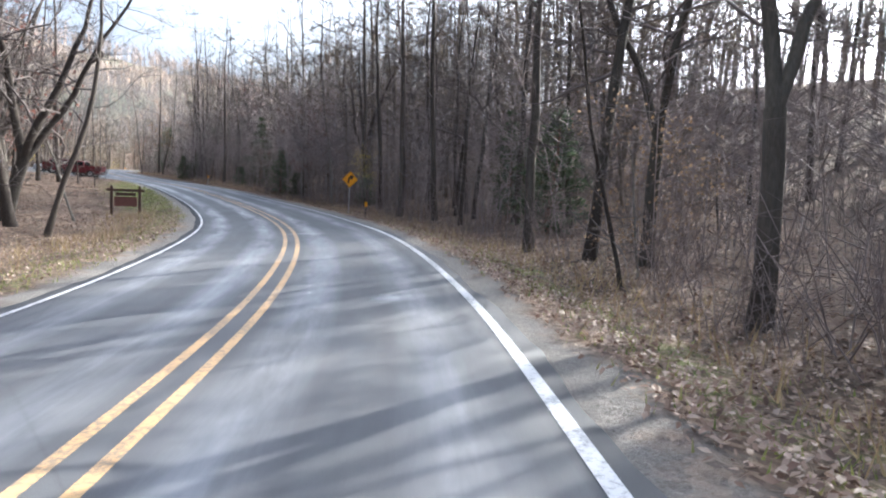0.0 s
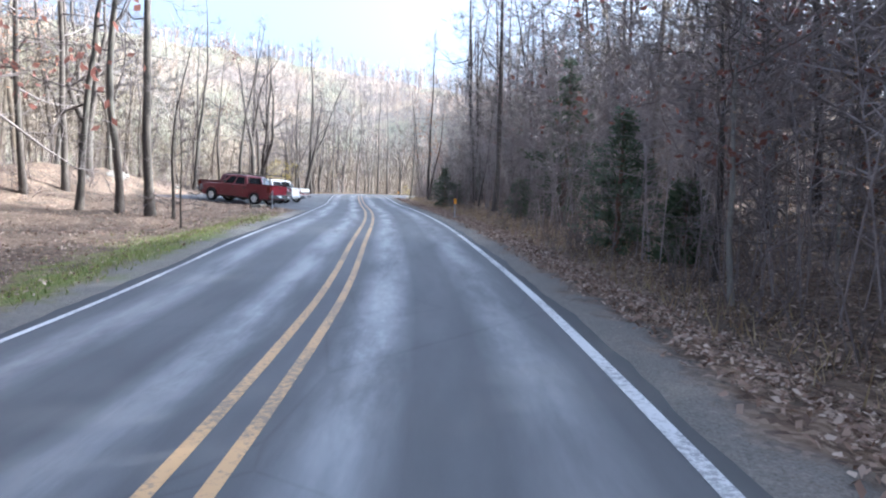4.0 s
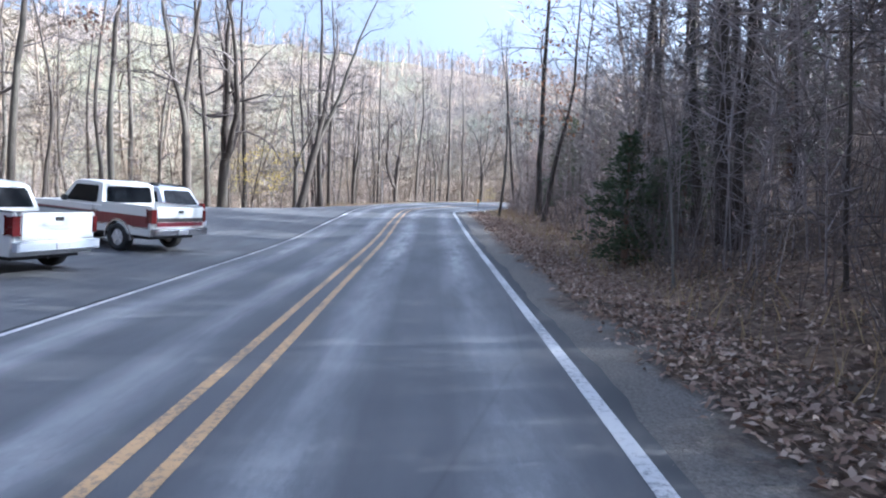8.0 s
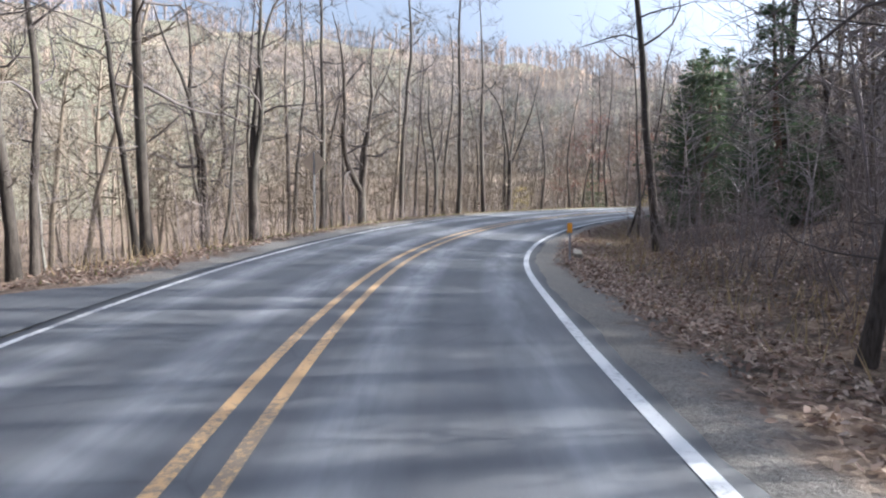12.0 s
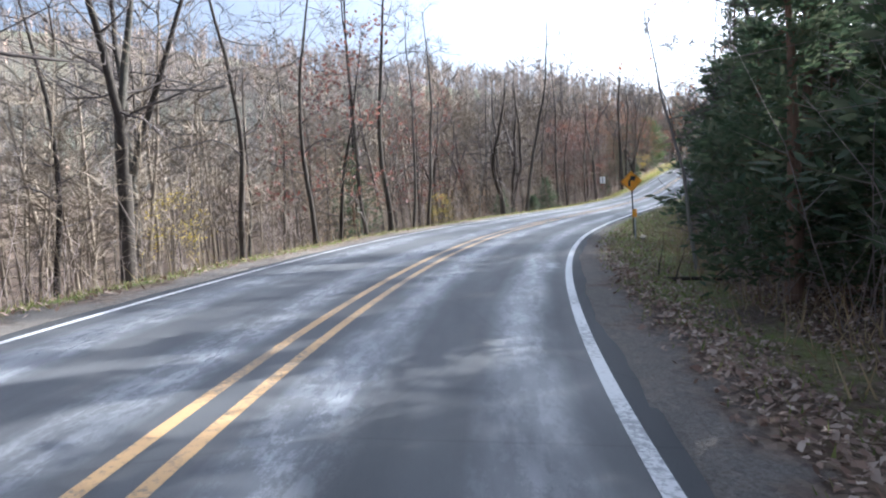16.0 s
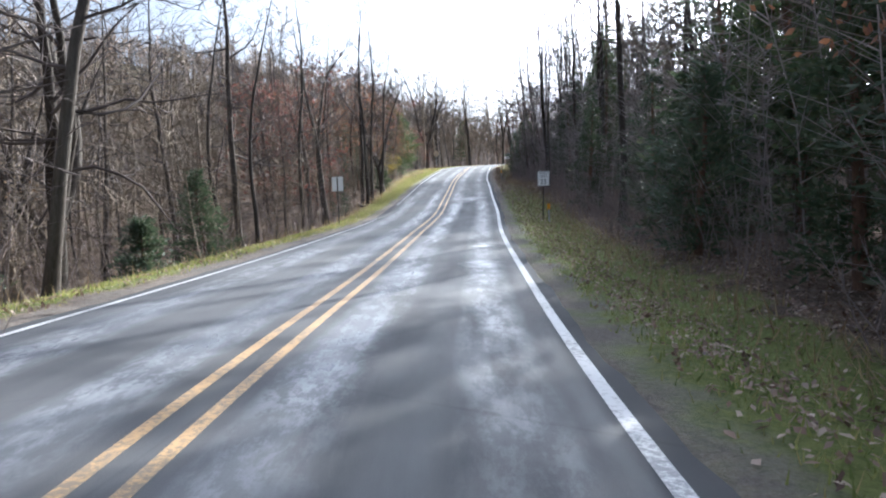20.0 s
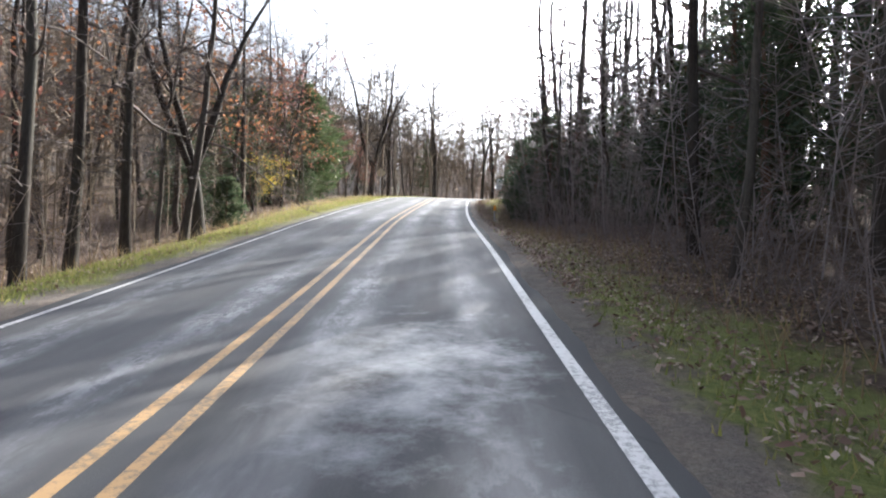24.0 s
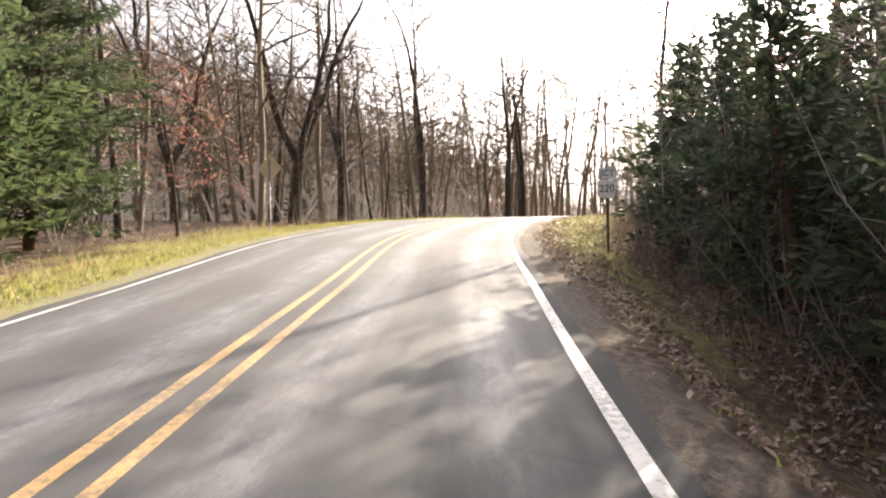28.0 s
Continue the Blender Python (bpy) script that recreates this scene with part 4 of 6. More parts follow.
# trees that stand out along the drive: kind, s, d, size, lean, lean direction
for row in [
    ("oak2", 9.6, 8.4, 0.72, 0, 0), ("tall3", 34.8, 9.4, 1.0, 0, 0), ("tall2", 28.5, -9.2, 0.9, 14, -75), ("russet", 64, -15.5, 1.5, 0, 0), ("russet", 69, -18, 1.7, 0, 0), ("orange", 79, -20, 1.3, 0, 0), ("oak1", 37, -12.5, 0.9, 8, -90), ("oak2", 44, -14.5, 0.95, 5, -90), ("oak0", 126.4, -6.9, 0.85, 16, -40), ("tall1", 131.2, -6.7, 0.95, 0, 0), ("tall3", 214.4, -6.9, 0.9, 6, -60), ("oak1", 212.2, -8.0, 0.8, 0, 0), ("tall0", 255.4, -7.0, 0.9, 3, -60), ("oak0", 256.6, -7.2, 0.75, 5, -60),
    ("tall3", 264.8, -7.2, 0.85, 11, -50), ("tall1", 164.3, -6.2, 0.95, 0, 0), ("tall3", 168.5, -6.4, 0.9, 0, 0), ("tall2", 184.2, -6.8, 0.85, 3, 90), ("tall4", 189.0, -6.9, 0.9, 0, 0), ("tall0", 190.4, -6.3, 0.9, 0, 0), ("pole1", 149.3, 7.2, 1.0, 3, 90), ("tall4", 155.8, 7.3, 0.8, 5, 90), ("tall1", 120.6, 8.1, 0.95, 0, 0), ("tall1", 84.4, -17.5, 1.0, 0, 0), ("tall3", 97, -21.5, 1.0, 0, 0), ("pole2", 72.9, -7.9, 0.9, 0, 0),
    ("tall3", 17, 8.6, 1.0, 0, 0), ("oak2", 16.5, 10.2, 1.0, 0, 0), ("cedar0", 27, 12, 1.0, 0, 0), ("cedar2", 25, 10.6, 0.8, 0, 0), ("oak1", 29, -13.5, 0.9, 6, 90), ("tall1", 20, 7.9, 0.95, 3, 0), ("pole0", 13, 7.6, 1.0, 6, 90), ("tan", 14.5, 8.8, 0.7, 0, 0), ("yellow", 45.5, 8.6, 0.55, 0, 0), ("cedar2", 47.5, 9.6, 0.8, 0, 0),
    ("pale", 51.5, 8.2, 0.8, 0, 0), ("tall0", 34, 11.5, 1.0, 0, 0), ("tall1", 31, 12.5, 1.0, 0, 0), ("cedar0", 64, 7.9, 0.75, 0, 0), ("cedar1", 75.5, 9.4, 0.85, 0, 0), ("cedar2", 61, 8.6, 0.9, 0, 0), ("russet", 59, 8.4, 0.7, 0, 0), ("pole1", 56.5, 7.4, 0.8, 0, 0),
    ("oak0", 33, -11.5, 0.95, 8, 90), ("pole1", 38, -9.6, 1.1, 12, 60), ("oak1", 58, -17, 1.0, 0, 0), ("oak0", 52, -19, 1.0, 0, 0), ("tall3", 55, -17.5, 1.0, 0, 0), ("tall1", 57.5, -21, 1.0, 0, 0), ("oak2", 49, -22, 0.95, 0, 0), ("tall0", 61, -23, 1.0, 0, 0), ("tall3", 44, -19, 1.0, 0, 0), ("tall1", 41, -14, 0.95, 4, 60), ("russet", 70, -19, 1.0, 0, 0), ("tall1", 77.4, -10.6, 1.2, 0, 0), ("tall0", 78.4, -12.4, 1.3, 0, 0), ("tall2", 75.9, -9.1, 0.6, 0, 0), ("tall3", 79, -14.6, 1.0, 0, 0), ("orange", 66, -22, 0.9, 0, 0), ("orange", 74, -26, 1.0, 0, 0),
    ("pale", 97.2, 7.0, 0.5, 0, 0), ("cedar0", 105, 10.2, 0.65, 0, 0), ("cedar2", 103.2, 8.6, 0.8, 0, 0), ("clump", 113.1, -12.6, 1.0, 0, 0), ("pole0", 91.5, 8.3, 1.0, 0, 0), ("russet", 88, 13, 1.0, 0, 0), ("cedar2", 79.5, 8.4, 0.9, 0, 0), ("orange", 116, 7.6, 0.8, 10, -110), ("oak2", 122.3, 8.4, 1.0, 0, 0), ("tall1", 123.5, 10.2, 1.0, 0, 0), ("tall4", 127.9, 6.4, 0.9, 0, 0), ("cedar2", 127, 9.5, 0.9, 0, 0), ("cedar2", 112.5, 12, 0.9, 0, 0),
    ("tall3", 113, -17, 1.0, 0, 0), ("oak0", 121.3, -12.3, 1.0, 6, 30), ("tall2", 118, -15.5, 1.0, 0, 0), ("yellow", 131.5, -9.8, 1.15, 0, 0), ("yellow", 128.5, -11.2, 1.0, 0, 0), ("oak1", 127.1, -12.4, 1.1, 0, 0), ("tall1", 133, -15, 1.0, 0, 0), ("oak2", 131, -8.6, 0.85, 14, 10), ("tall0", 135, -8.8, 0.95, 2, 0), ("tall2", 136.2, -9.3, 0.9, 0, 0), ("tall3", 139.6, -8.5, 1.0, 0, 0), ("oak0", 147, -9.2, 0.85, 0, 0), ("tall4", 150, -11, 1.0, 0, 0),
    ("pole1", 151.5, 6.6, 1.0, 0, 0), ("pole0", 150.3, 7.0, 1.0, 4, 180), ("tall4", 157.5, 6.6, 0.75, 22, 215), ("pole1", 158.2, 7.2, 1.0, 8, 180), ("cedar2", 156, 8.6, 0.9, 0, 0), ("cedar2", 143, 12, 0.9, 0, 0),
    ("oak1", 158.5, -10.2, 0.9, 0, 0), ("tall3", 161, -8.8, 1.0, 0, 0), ("tall0", 169.2, -10.7, 1.0, 0, 0), ("oak2", 165, -8.6, 0.85, 6, 0), ("oak0", 176.8, -9.0, 0.85, 4, 0), ("tall2", 181, -8.0, 0.9, 0, 0), ("yellow", 179, -8.9, 0.8, 0, 0), ("cedar1", 194, -10.5, 0.8, 0, 0), ("tan", 190, -8.9, 1.0, 0, 0), ("russet", 188.5, -8.2, 0.8, 0, 0), ("tall4", 197.5, -8.6, 1.0, 0, 0), ("tall1", 198.3, -9.2, 0.9, 0, 0), ("tall0", 199, -8.2, 0.85, 0, 0),
    ("cedar1", 173.5, 7.6, 0.95, 0, 0), ("cedar1", 177, 8.8, 1.05, 0, 0), ("cedar0", 180, 8.2, 1.1, 0, 0), ("cedar1", 183, 9.2, 0.95, 0, 0), ("cedar0", 188.2, 9.2, 1.15, 0, 0), ("cedar1", 190.5, 9.6, 1.25, 0, 0), ("pole1", 178.5, 6.8, 0.9, 0, 0), ("orange", 205, 8.8, 0.85, 0, 0), ("orange", 208, 10.5, 0.9, 0, 0), ("cedar0", 203, 8.0, 0.7, 0, 0), ("cedar1", 214, 10.0, 0.85, 0, 0), ("cedar0", 219, 8.6, 0.9, 0, 0), ("cedar0", 224, 9.8, 1.0, 0, 0), ("cedar1", 230, 10.5, 0.9, 0, 0),
    ("cedar2", 222, -8.8, 1.0, 0, 0), ("oak1", 219, -9.8, 0.85, 0, 0), ("tall2", 229.5, -7.6, 0.85, 8, 20), ("tall3", 231, -9.0, 0.9, 0, 0), ("cedar0", 226.5, -8.6, 0.7, 0, 0), ("yellow", 232, -8.2, 0.8, 0, 0), ("oak0", 245, -8.2, 0.85, 10, 40), ("oak2", 247.5, -10, 0.9, 0, 0), ("tall1", 259.4, -8.2, 0.9, 0, 0), ("tall3", 261.4, -7.6, 0.9, 0, 0), ("oak1", 266.5, -7.3, 0.8, 10, 20), ("orange", 272, -10.5, 0.95, 0, 0), ("orange", 281, -11, 0.9, 0, 0), ("tall4", 265.8, -8.6, 0.9, 12, 0),
    ("cedar2", 272, -8.2, 1.0, 0, 0), ("pine1", 296, -10.4, 0.95, 0, 0), ("pine1", 291.5, -13.5, 0.9, 0, 0), ("tall3", 291, -12.0, 0.9, 0, 0), ("russet", 284, -9.0, 0.8, 0, 0), ("yellow", 279, -8.0, 0.8, 0, 0), ("orange", 288.5, -10.2, 0.8, 0, 0), ("cedar0", 286.5, -12, 1.1, 0, 0), ("tall1", 278.5, -9.6, 0.8, 0, 0), ("tall4", 283, -10.6, 0.85, 0, 0), ("pole1", 287, -8.2, 1.0, 0, 0), ("pine1", 300.5, -11.8, 0.92, 0, 0), ("russet", 304, -9.4, 0.55, 0, 0), ("oak1", 315.8, -14.3, 1.25, 0, 0), ("oak0", 324.5, -13.5, 1.15, 0, 0), ("oak1", 314, -22, 1.15, 0, 0), ("oak0", 322, -19, 1.15, 0, 0), ("oak2", 305, -19, 1.05, 0, 0), ("oak1", 329, -36, 1.2, 0, 0), ("oak0", 333, -14, 0.95, 0, 0), ("oak2", 326, -28, 1.2, 0, 0), ("cedar1", 318, -27, 1.2, 0, 0), ("cedar1", 325, -33, 1.2, 0, 0), ("cedar0", 311, -25, 1.3, 0, 0), ("pine0", 331, -30, 0.9, 0, 0),
    ("tall3", 258.3, 8.9, 0.9, 0, 0), ("tall4", 255, 8.4, 1.0, 0, 0), ("cedar0", 290, 8.3, 0.95, 0, 0), ("cedar0", 287, 8.0, 0.9, 0, 0), ("cedar1", 285, 9.4, 0.85, 0, 0), ("cedar0", 294, 9.4, 0.8, 0, 0), ("cedar2", 298, 9.8, 1.1, 0, 0), ("cedar1", 270.5, 12.5, 0.9, 0, 0), ("cedar1", 276, 11.8, 0.9, 0, 0), ("cedar1", 266, 11.5, 0.9, 0, 0), ("cedar1", 279.5, 11, 0.9, 0, 0), ("russet", 309, 12.5, 0.9, 0, 0), ("cedar0", 307.5, 9, 0.7, 0, 0), ("tall0", 270, 11.2, 0.9, 0, 0), ("tall3", 272.3, 13.2, 0.9, 0, 0), ("tall1", 274.8, 10.6, 0.85, 3, 90), ("tall4", 277.5, 14, 1.0, 0, 0), ("tall2", 268.2, 14.4, 1.0, 0, 0), ("pole0", 269, 9.8, 1.1, 0, 0), ("russet", 275.5, 12.2, 0.9, 0, 0), ("cedar0", 273, 11.6, 0.8, 0, 0), ("russet", 281, 8.8, 0.9, 0, 0), ("tall2", 277, 9.2, 0.9, 0, 0), ("tall4", 274, 8.4, 0.9, 0, 0), ("pine0", 276, 12, 0.9, 0, 0),
    ("cedar1", 283, -12.5, 1.0, 0, 0), ("cedar1", 287.5, -14, 1.1, 0, 0), ("cedar1", 279.5, -13.5, 1.0, 0, 0), ("cedar0", 291, -9.8, 1.1, 0, 0), ("cedar0", 275, -11.5, 1.0, 0, 0), ("tan", 252, -10.5, 0.9, 0, 0), ("russet", 257, -12, 1.0, 0, 0), ("tan", 262, -10.5, 0.9, 0, 0), ("russet", 249, -13, 1.0, 0, 0), ("orange", 262.5, -11.8, 0.9, 0, 0), ("tan", 246, -12, 1.0, 0, 0), ("cedar0", 256, -9.6, 0.55, 0, 0), ("russet", 253.5, -15, 1.0, 0, 0), ("cedar0", 214, -9.2, 0.6, 0, 0), ("tan", 210, -10, 0.9, 0, 0), ("russet", 206, -11.5, 0.9, 0, 0), ("yellow", 203, -9.4, 0.7, 0, 0), ("tan", 216.5, -11.5, 1.0, 0, 0),
    ("cedar0", 101, 7.1, 0.62, 0, 0), ("pine0", 166, 9.6, 0.95, 0, 0), ("cedar1", 170, 9.2, 1.3, 0, 0), ("pine0", 172, 10.5, 1.0, 0, 0), ("cedar1", 162, 8.8, 1.2, 0, 0), ("cedar1", 152, 10, 1.1, 0, 0), ("cedar1", 156, 11.5, 1.2, 0, 0), ("cedar1", 160, 10, 1.15, 0, 0), ("cedar1", 164, 10.5, 1.2, 0, 0), ("cedar1", 148, 12.5, 1.1, 0, 0), ("cedar1", 193, 10.5, 1.2, 0, 0), ("cedar1", 196, 9.8, 1.1, 0, 0),
    ("pine0", 216, 12, 1.0, 0, 0), ("pine0", 222, 13, 1.05, 0, 0), ("pine0", 228, 12.5, 1.0, 0, 0), ("cedar1", 211, 11, 1.25, 0, 0),
    ("cedar1", 264, 12.8, 1.2, 0, 0), ("cedar1", 257, 14, 1.4, 0, 0), ("pine0", 250, 12, 1.0, 0, 0), ("pine0", 266, 15, 1.1, 0, 0), ("pine0", 271, 16, 1.1, 0, 0),
    ("cedar0", 293, 8.2, 1.05, 0, 0), ("cedar0", 296.5, 8.6, 1.05, 0, 0), ("cedar0", 300, 8.4, 1.05, 0, 0), ("cedar0", 303.5, 9.4, 0.9, 0, 0), 
]:
    spot = on_road(row[1], row[2])
    if all(math.hypot(spot[0] - px, spot[1] - py) > 1.3 for px, py in placed) and not in_gap(float(spot[0]), float(spot[1]), 17 if row[0].startswith("oak") else 13, CLEAR, 1.8):
        plant(row[0], row[1], row[2], row[3], lean=row[4], lean_dir=row[5])

# the rest of the wood
rng = random.Random(7)
for lo, hi, near, count, small, big in ((168, 188, 9.0, 6, 0.8, 1.25), (196, 242, 9.0, 12, 0.7, 1.1), (240, 264, 10.5, 5, 0.75, 1.1), (262, 283, 10.5, 4, 0.7, 1.05), (283, 291, 8.2, 8, 0.85, 1.15), (291, 304, 9.8, 6, 0.6, 0.85), (20, 66, 11.0, 2, 0.7, 0.9), (92, 122, 12.0, 3, 0.8, 1.2)):
    for _ in range(count):
        spot = (rng.uniform(lo, hi), near + 7 * rng.random() ** 1.5)
        if not in_gap(*(float(c) for c in on_road(*spot)[:2]), 8, CLEAR, 1.5):
            plant(rng.choice(("cedar0", "cedar1", "cedar1", "cedar0")), *spot, rng.uniform(small, big))
for k in range(16):
    plant(("tall1", "pole1", "tall3", "tall0")[k % 4], 283.5 + 0.45 * k + rng.uniform(-0.5, 0.5), rng.uniform(9.5, 22), rng.uniform(0.9, 1.15))
for k in range(10):
    plant("tall%d" % (k % 5), 245.5 + 2.6 * k + rng.uniform(-0.8, 0.8), rng.uniform(10.5, 19), rng.uniform(0.85, 1.1))
for k in range(18):
    plant(("oak1", "oak0", "tall0", "oak2", "oak1", "tall3")[k % 6], rng.uniform(50, 82), -rng.uniform(14.5, 32), rng.uniform(1.0, 1.3), lean=rng.uniform(0, 3))
for k in range(20):  # the tall wood across the road from the parking area
    spot = (rng.uniform(93, 119), rng.uniform(9.5, 25))
    if not in_gap(*(float(c) for c in on_road(*spot)[:2]), 16, GAPS, 0.6):
        plant("tall%d" % (k % 5), *spot, rng.uniform(0.95, 1.2), lean=rng.uniform(0, 4), lean_dir=rng.uniform(0, 360))
tries, stood = 0, 0
VERGE = np.array([on_road(s, -6.0)[:2] for s in range(241, 304, 3)])


def in_the_sun(x, y, height):
    """Whether something so tall would shade the open grassy verge at the crest."""
    ox, oy = x - VERGE[:, 0], y - VERGE[:, 1]
    ahead = ox * math.sin(SUN_AZ) + oy * math.cos(SUN_AZ)
    side = np.abs(ox * math.cos(SUN_AZ) - oy * math.sin(SUN_AZ))
    return bool(np.any((ahead > 2) & (side < 2.5) & (ahead * math.tan(SUN_EL) < height)))


cells = {}
for x, y in placed:
    cells.setdefault((int(x // 4), int(y // 4)), []).append((x, y))


def free_spot(x, y, gap):
    i, j = int(x // 4), int(y // 4)
    for a in (-1, 0, 1):
        for b in (-1, 0, 1):
            for px, py in cells.get((i + a, j + b), ()):
                if (px - x) ** 2 + (py - y) ** 2 < gap * gap:
                    return False
    cells.setdefault((i, j), []).append((x, y))
    return True


while stood < 440 and tries < 9000:
    tries += 1
    side = -1 if rng.random() < 0.36 else 1
    s = rng.uniform(-12, 338)
    inner = float(ramp(s, (-20, 7.5), (20, 9), (60, 8), (90, 8), (150, 7.5), (190, 9), (250, 9), (280, 8), (320, 7))) if side > 0 else float(ramp(s, (-20, 9), (30, 11), (60, 18), (79, 17), (84, 19), (112, 19), (126, 10.5), (140, 8.5), (200, 7.8), (250, 8), (275, 8.5), (300, 12), (330, 10)))
    d = side * (inner + 26 * rng.random() ** 1.3)
    x, y, _ = on_road(s, d)
    if abs(along(x, y)[1][0]) < inner - 0.5 or not free_spot(float(x), float(y), 1.9):
        continue
    if in_the_sun(float(x), float(y), 15) and rng.random() < 0.85:
        continue
    if in_gap(float(x), float(y), 16, CLEAR, 1.5) or (in_gap(float(x), float(y), 16) and rng.random() < (0.85 if s < 165 else 0.7)):
        continue
    near = abs(d) < inner + 5
    roll_ = rng.random()
    if side > 0 and near:
        key = "pole%d" % rng.randint(0, 2) if roll_ < 0.55 else ("tall%d" % rng.randint(0, 4) if roll_ < 0.9 else ("russet" if roll_ < 0.95 and s > 90 else "tan"))
    else:
        key = "tall%d" % rng.randint(0, 4) if roll_ < 0.62 else ("pole%d" % rng.randint(0, 2) if roll_ < 0.82 else ("oak%d" % rng.randint(0, 2) if roll_ < 0.95 else "tan"))
    plant(key, s, d, rng.uniform(0.8, 1.12), lean=rng.uniform(0, 5), lean_dir=rng.uniform(0, 360))
    stood += 1


# woods further back, and brush: joined
def scatter(name, protos, spots, mat, label, category, tall=(0.8, 1.2)):
    V, F, base = [], [], 0
    r = random.Random(len(spots))
    for x, y, z in spots:
        pv, pf = protos[r.randrange(len(protos))]
        a, sc, sz = r.uniform(0, 6.28), r.uniform(*tall), r.uniform(*tall)
        c, q = math.cos(a) * sc, math.sin(a) * sc
        lx, ly = r.gauss(0, 0.06), r.gauss(0, 0.06)
        zz = pv[:, 2] * sz
        V.append(np.stack([pv[:, 0] * c - pv[:, 1] * q + x + zz * lx, pv[:, 0] * q + pv[:, 1] * c + y + zz * ly, zz + z], 1))
        F.append(pf + base)
        base += len(pv)
    return tagged(new(name, big_mesh(name, np.concatenate(V), np.concatenate(F), mat)), label, category, kind="stuff")


def arrays(g):
    return np.array([tuple(p) for p in g.v]), np.array(g.f)


def far_tree(seed, h):
    r = random.Random(seed)
    g = Grower()
    pts = curve_line(Vector((0, 0, -0.5)), Vector((r.gauss(0, 0.05), r.gauss(0, 0.05), 1)), h, 4, 0.05, 0.02, r)
    rad = h * 0.0085
    g.tube(pts, [rad * 1.2, rad, rad * 0.8, rad * 0.5, rad * 0.1], 5)
    for k in range(16):
        x = (0.25 + 0.72 * r.random() ** 0.8) * 3.99
        p = pts[int(x)].lerp(pts[int(x) + 1], x - int(x))
        a = r.uniform(0, 6.28)
        ln = h * 0.4 * (1.15 - x / 4.4) * r.uniform(0.5, 1.2) + 0.6
        line = curve_line(p, Vector((math.cos(a), math.sin(a), r.uniform(-0.05, 0.7))), ln, 2, 0.25, 0.06, r)
        g.spike(line[0], line[1], rad * 0.45)
        g.spike(line[0].lerp(line[1], 0.7), line[2], rad * 0.28)
        for _ in range(6):
            m = line[0].lerp(line[2], r.uniform(0.3, 1))
            w = (line[2] - line[0]).normalized() + Vector((r.gauss(0, 0.7), r.gauss(0, 0.7), r.gauss(0.3, 0.4)))
            g.spike(m, m + w.normalized() * r.uniform(1.0, 2.6), 0.038)
    return arrays(g)


def shrub(seed, h, stems):
    r = random.Random(seed)
    g = Grower()
    for _ in range(stems):
        a = r.uniform(0, 6.28)
        line = curve_line(Vector((r.gauss(0, 0.25), r.gauss(0, 0.25), -0.1)), Vector((math.cos(a) * 0.35, math.sin(a) * 0.35, 1)), h * r.uniform(0.6, 1.1), 3, 0.12, 0.0, r)
        g.tube(line, [0.014, 0.011, 0.008, 0.003], 3)
        for _ in range(8):
            x = r.uniform(0.2, 1) * 2.99
            p = line[int(x)].lerp(line[int(x) + 1], x - int(x))
            g.spike(p, p + Vector((r.gauss(0, 0.45), r.gauss(0, 0.45), r.uniform(0, 0.55))) * h * 0.26, 0.008)
    return arrays(g)


def hill_tree(seed, h):
    """A tree of the far hillside, seen as a grey-brown tuft."""
    r = random.Random(seed)
    g = Grower()
    top = Vector((0, 0, h))
    g.spike(Vector((0, 0, -1)), top, 0.22)
    for _ in range(9):
        p = top * r.uniform(0.3, 0.9)
        a = r.uniform(0, 6.28)
        g.spike(p, p + Vector((math.cos(a), math.sin(a), r.uniform(0.5, 1.6))) * h * r.uniform(0.13, 0.26), 0.2)
    return arrays(g)


spots = []
for grid in HILL_GRIDS:
    while len(spots) < 4200:
        a, b = rng.uniform(0.3, 5.0), rng.uniform(0.0, grid.shape[1] - 1.01)
        i, j = int(a), int(b)
        p = grid[i, j] * (1 - a + i) * (1 - b + j) + grid[i + 1, j] * (a - i) * (1 - b + j) + grid[i, j + 1] * (1 - a + i) * (b - j) + grid[i + 1, j + 1] * (a - i) * (b - j)
        spots.append(tuple(float(c) for c in p))
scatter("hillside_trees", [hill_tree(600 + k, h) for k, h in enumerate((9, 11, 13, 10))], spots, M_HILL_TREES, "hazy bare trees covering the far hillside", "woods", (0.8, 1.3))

spots = []
for _ in range(150):
    s, d = rng.uniform(255, 318), rng.uniform(13, 48)
    x, y, _h = on_road(s, d)
    if abs(along(x, y)[1][0]) > 12 and (rng.random() < 0.25 or not in_gap(float(x), float(y), 16)) and free_spot(float(x), float(y), 1.7):
        spots.append((float(x), float(y), float(ground_z(x, y)[0])))
for _ in range(520):
    x, y = rng.uniform(-120, 40), rng.uniform(288, 385)
    if abs(along(x, y)[1][0]) > 9 and not in_the_sun(x, y, 15) and free_spot(x, y, 2.0):
        spots.append((x, y, float(ground_z(x, y)[0])))
for _ in range(330):
    s, d = rng.uniform(-15, 70), rng.uniform(13, 95)
    x, y, _h = on_road(s, d)
    if not in_gap(float(x), float(y), 16, CLEAR, 1.5) and (rng.random() < 0.2 or not in_gap(float(x), float(y), 16)) and free_spot(float(x), float(y), 1.7):
        spots.append((float(x), float(y), float(ground_z(x, y)[0])))
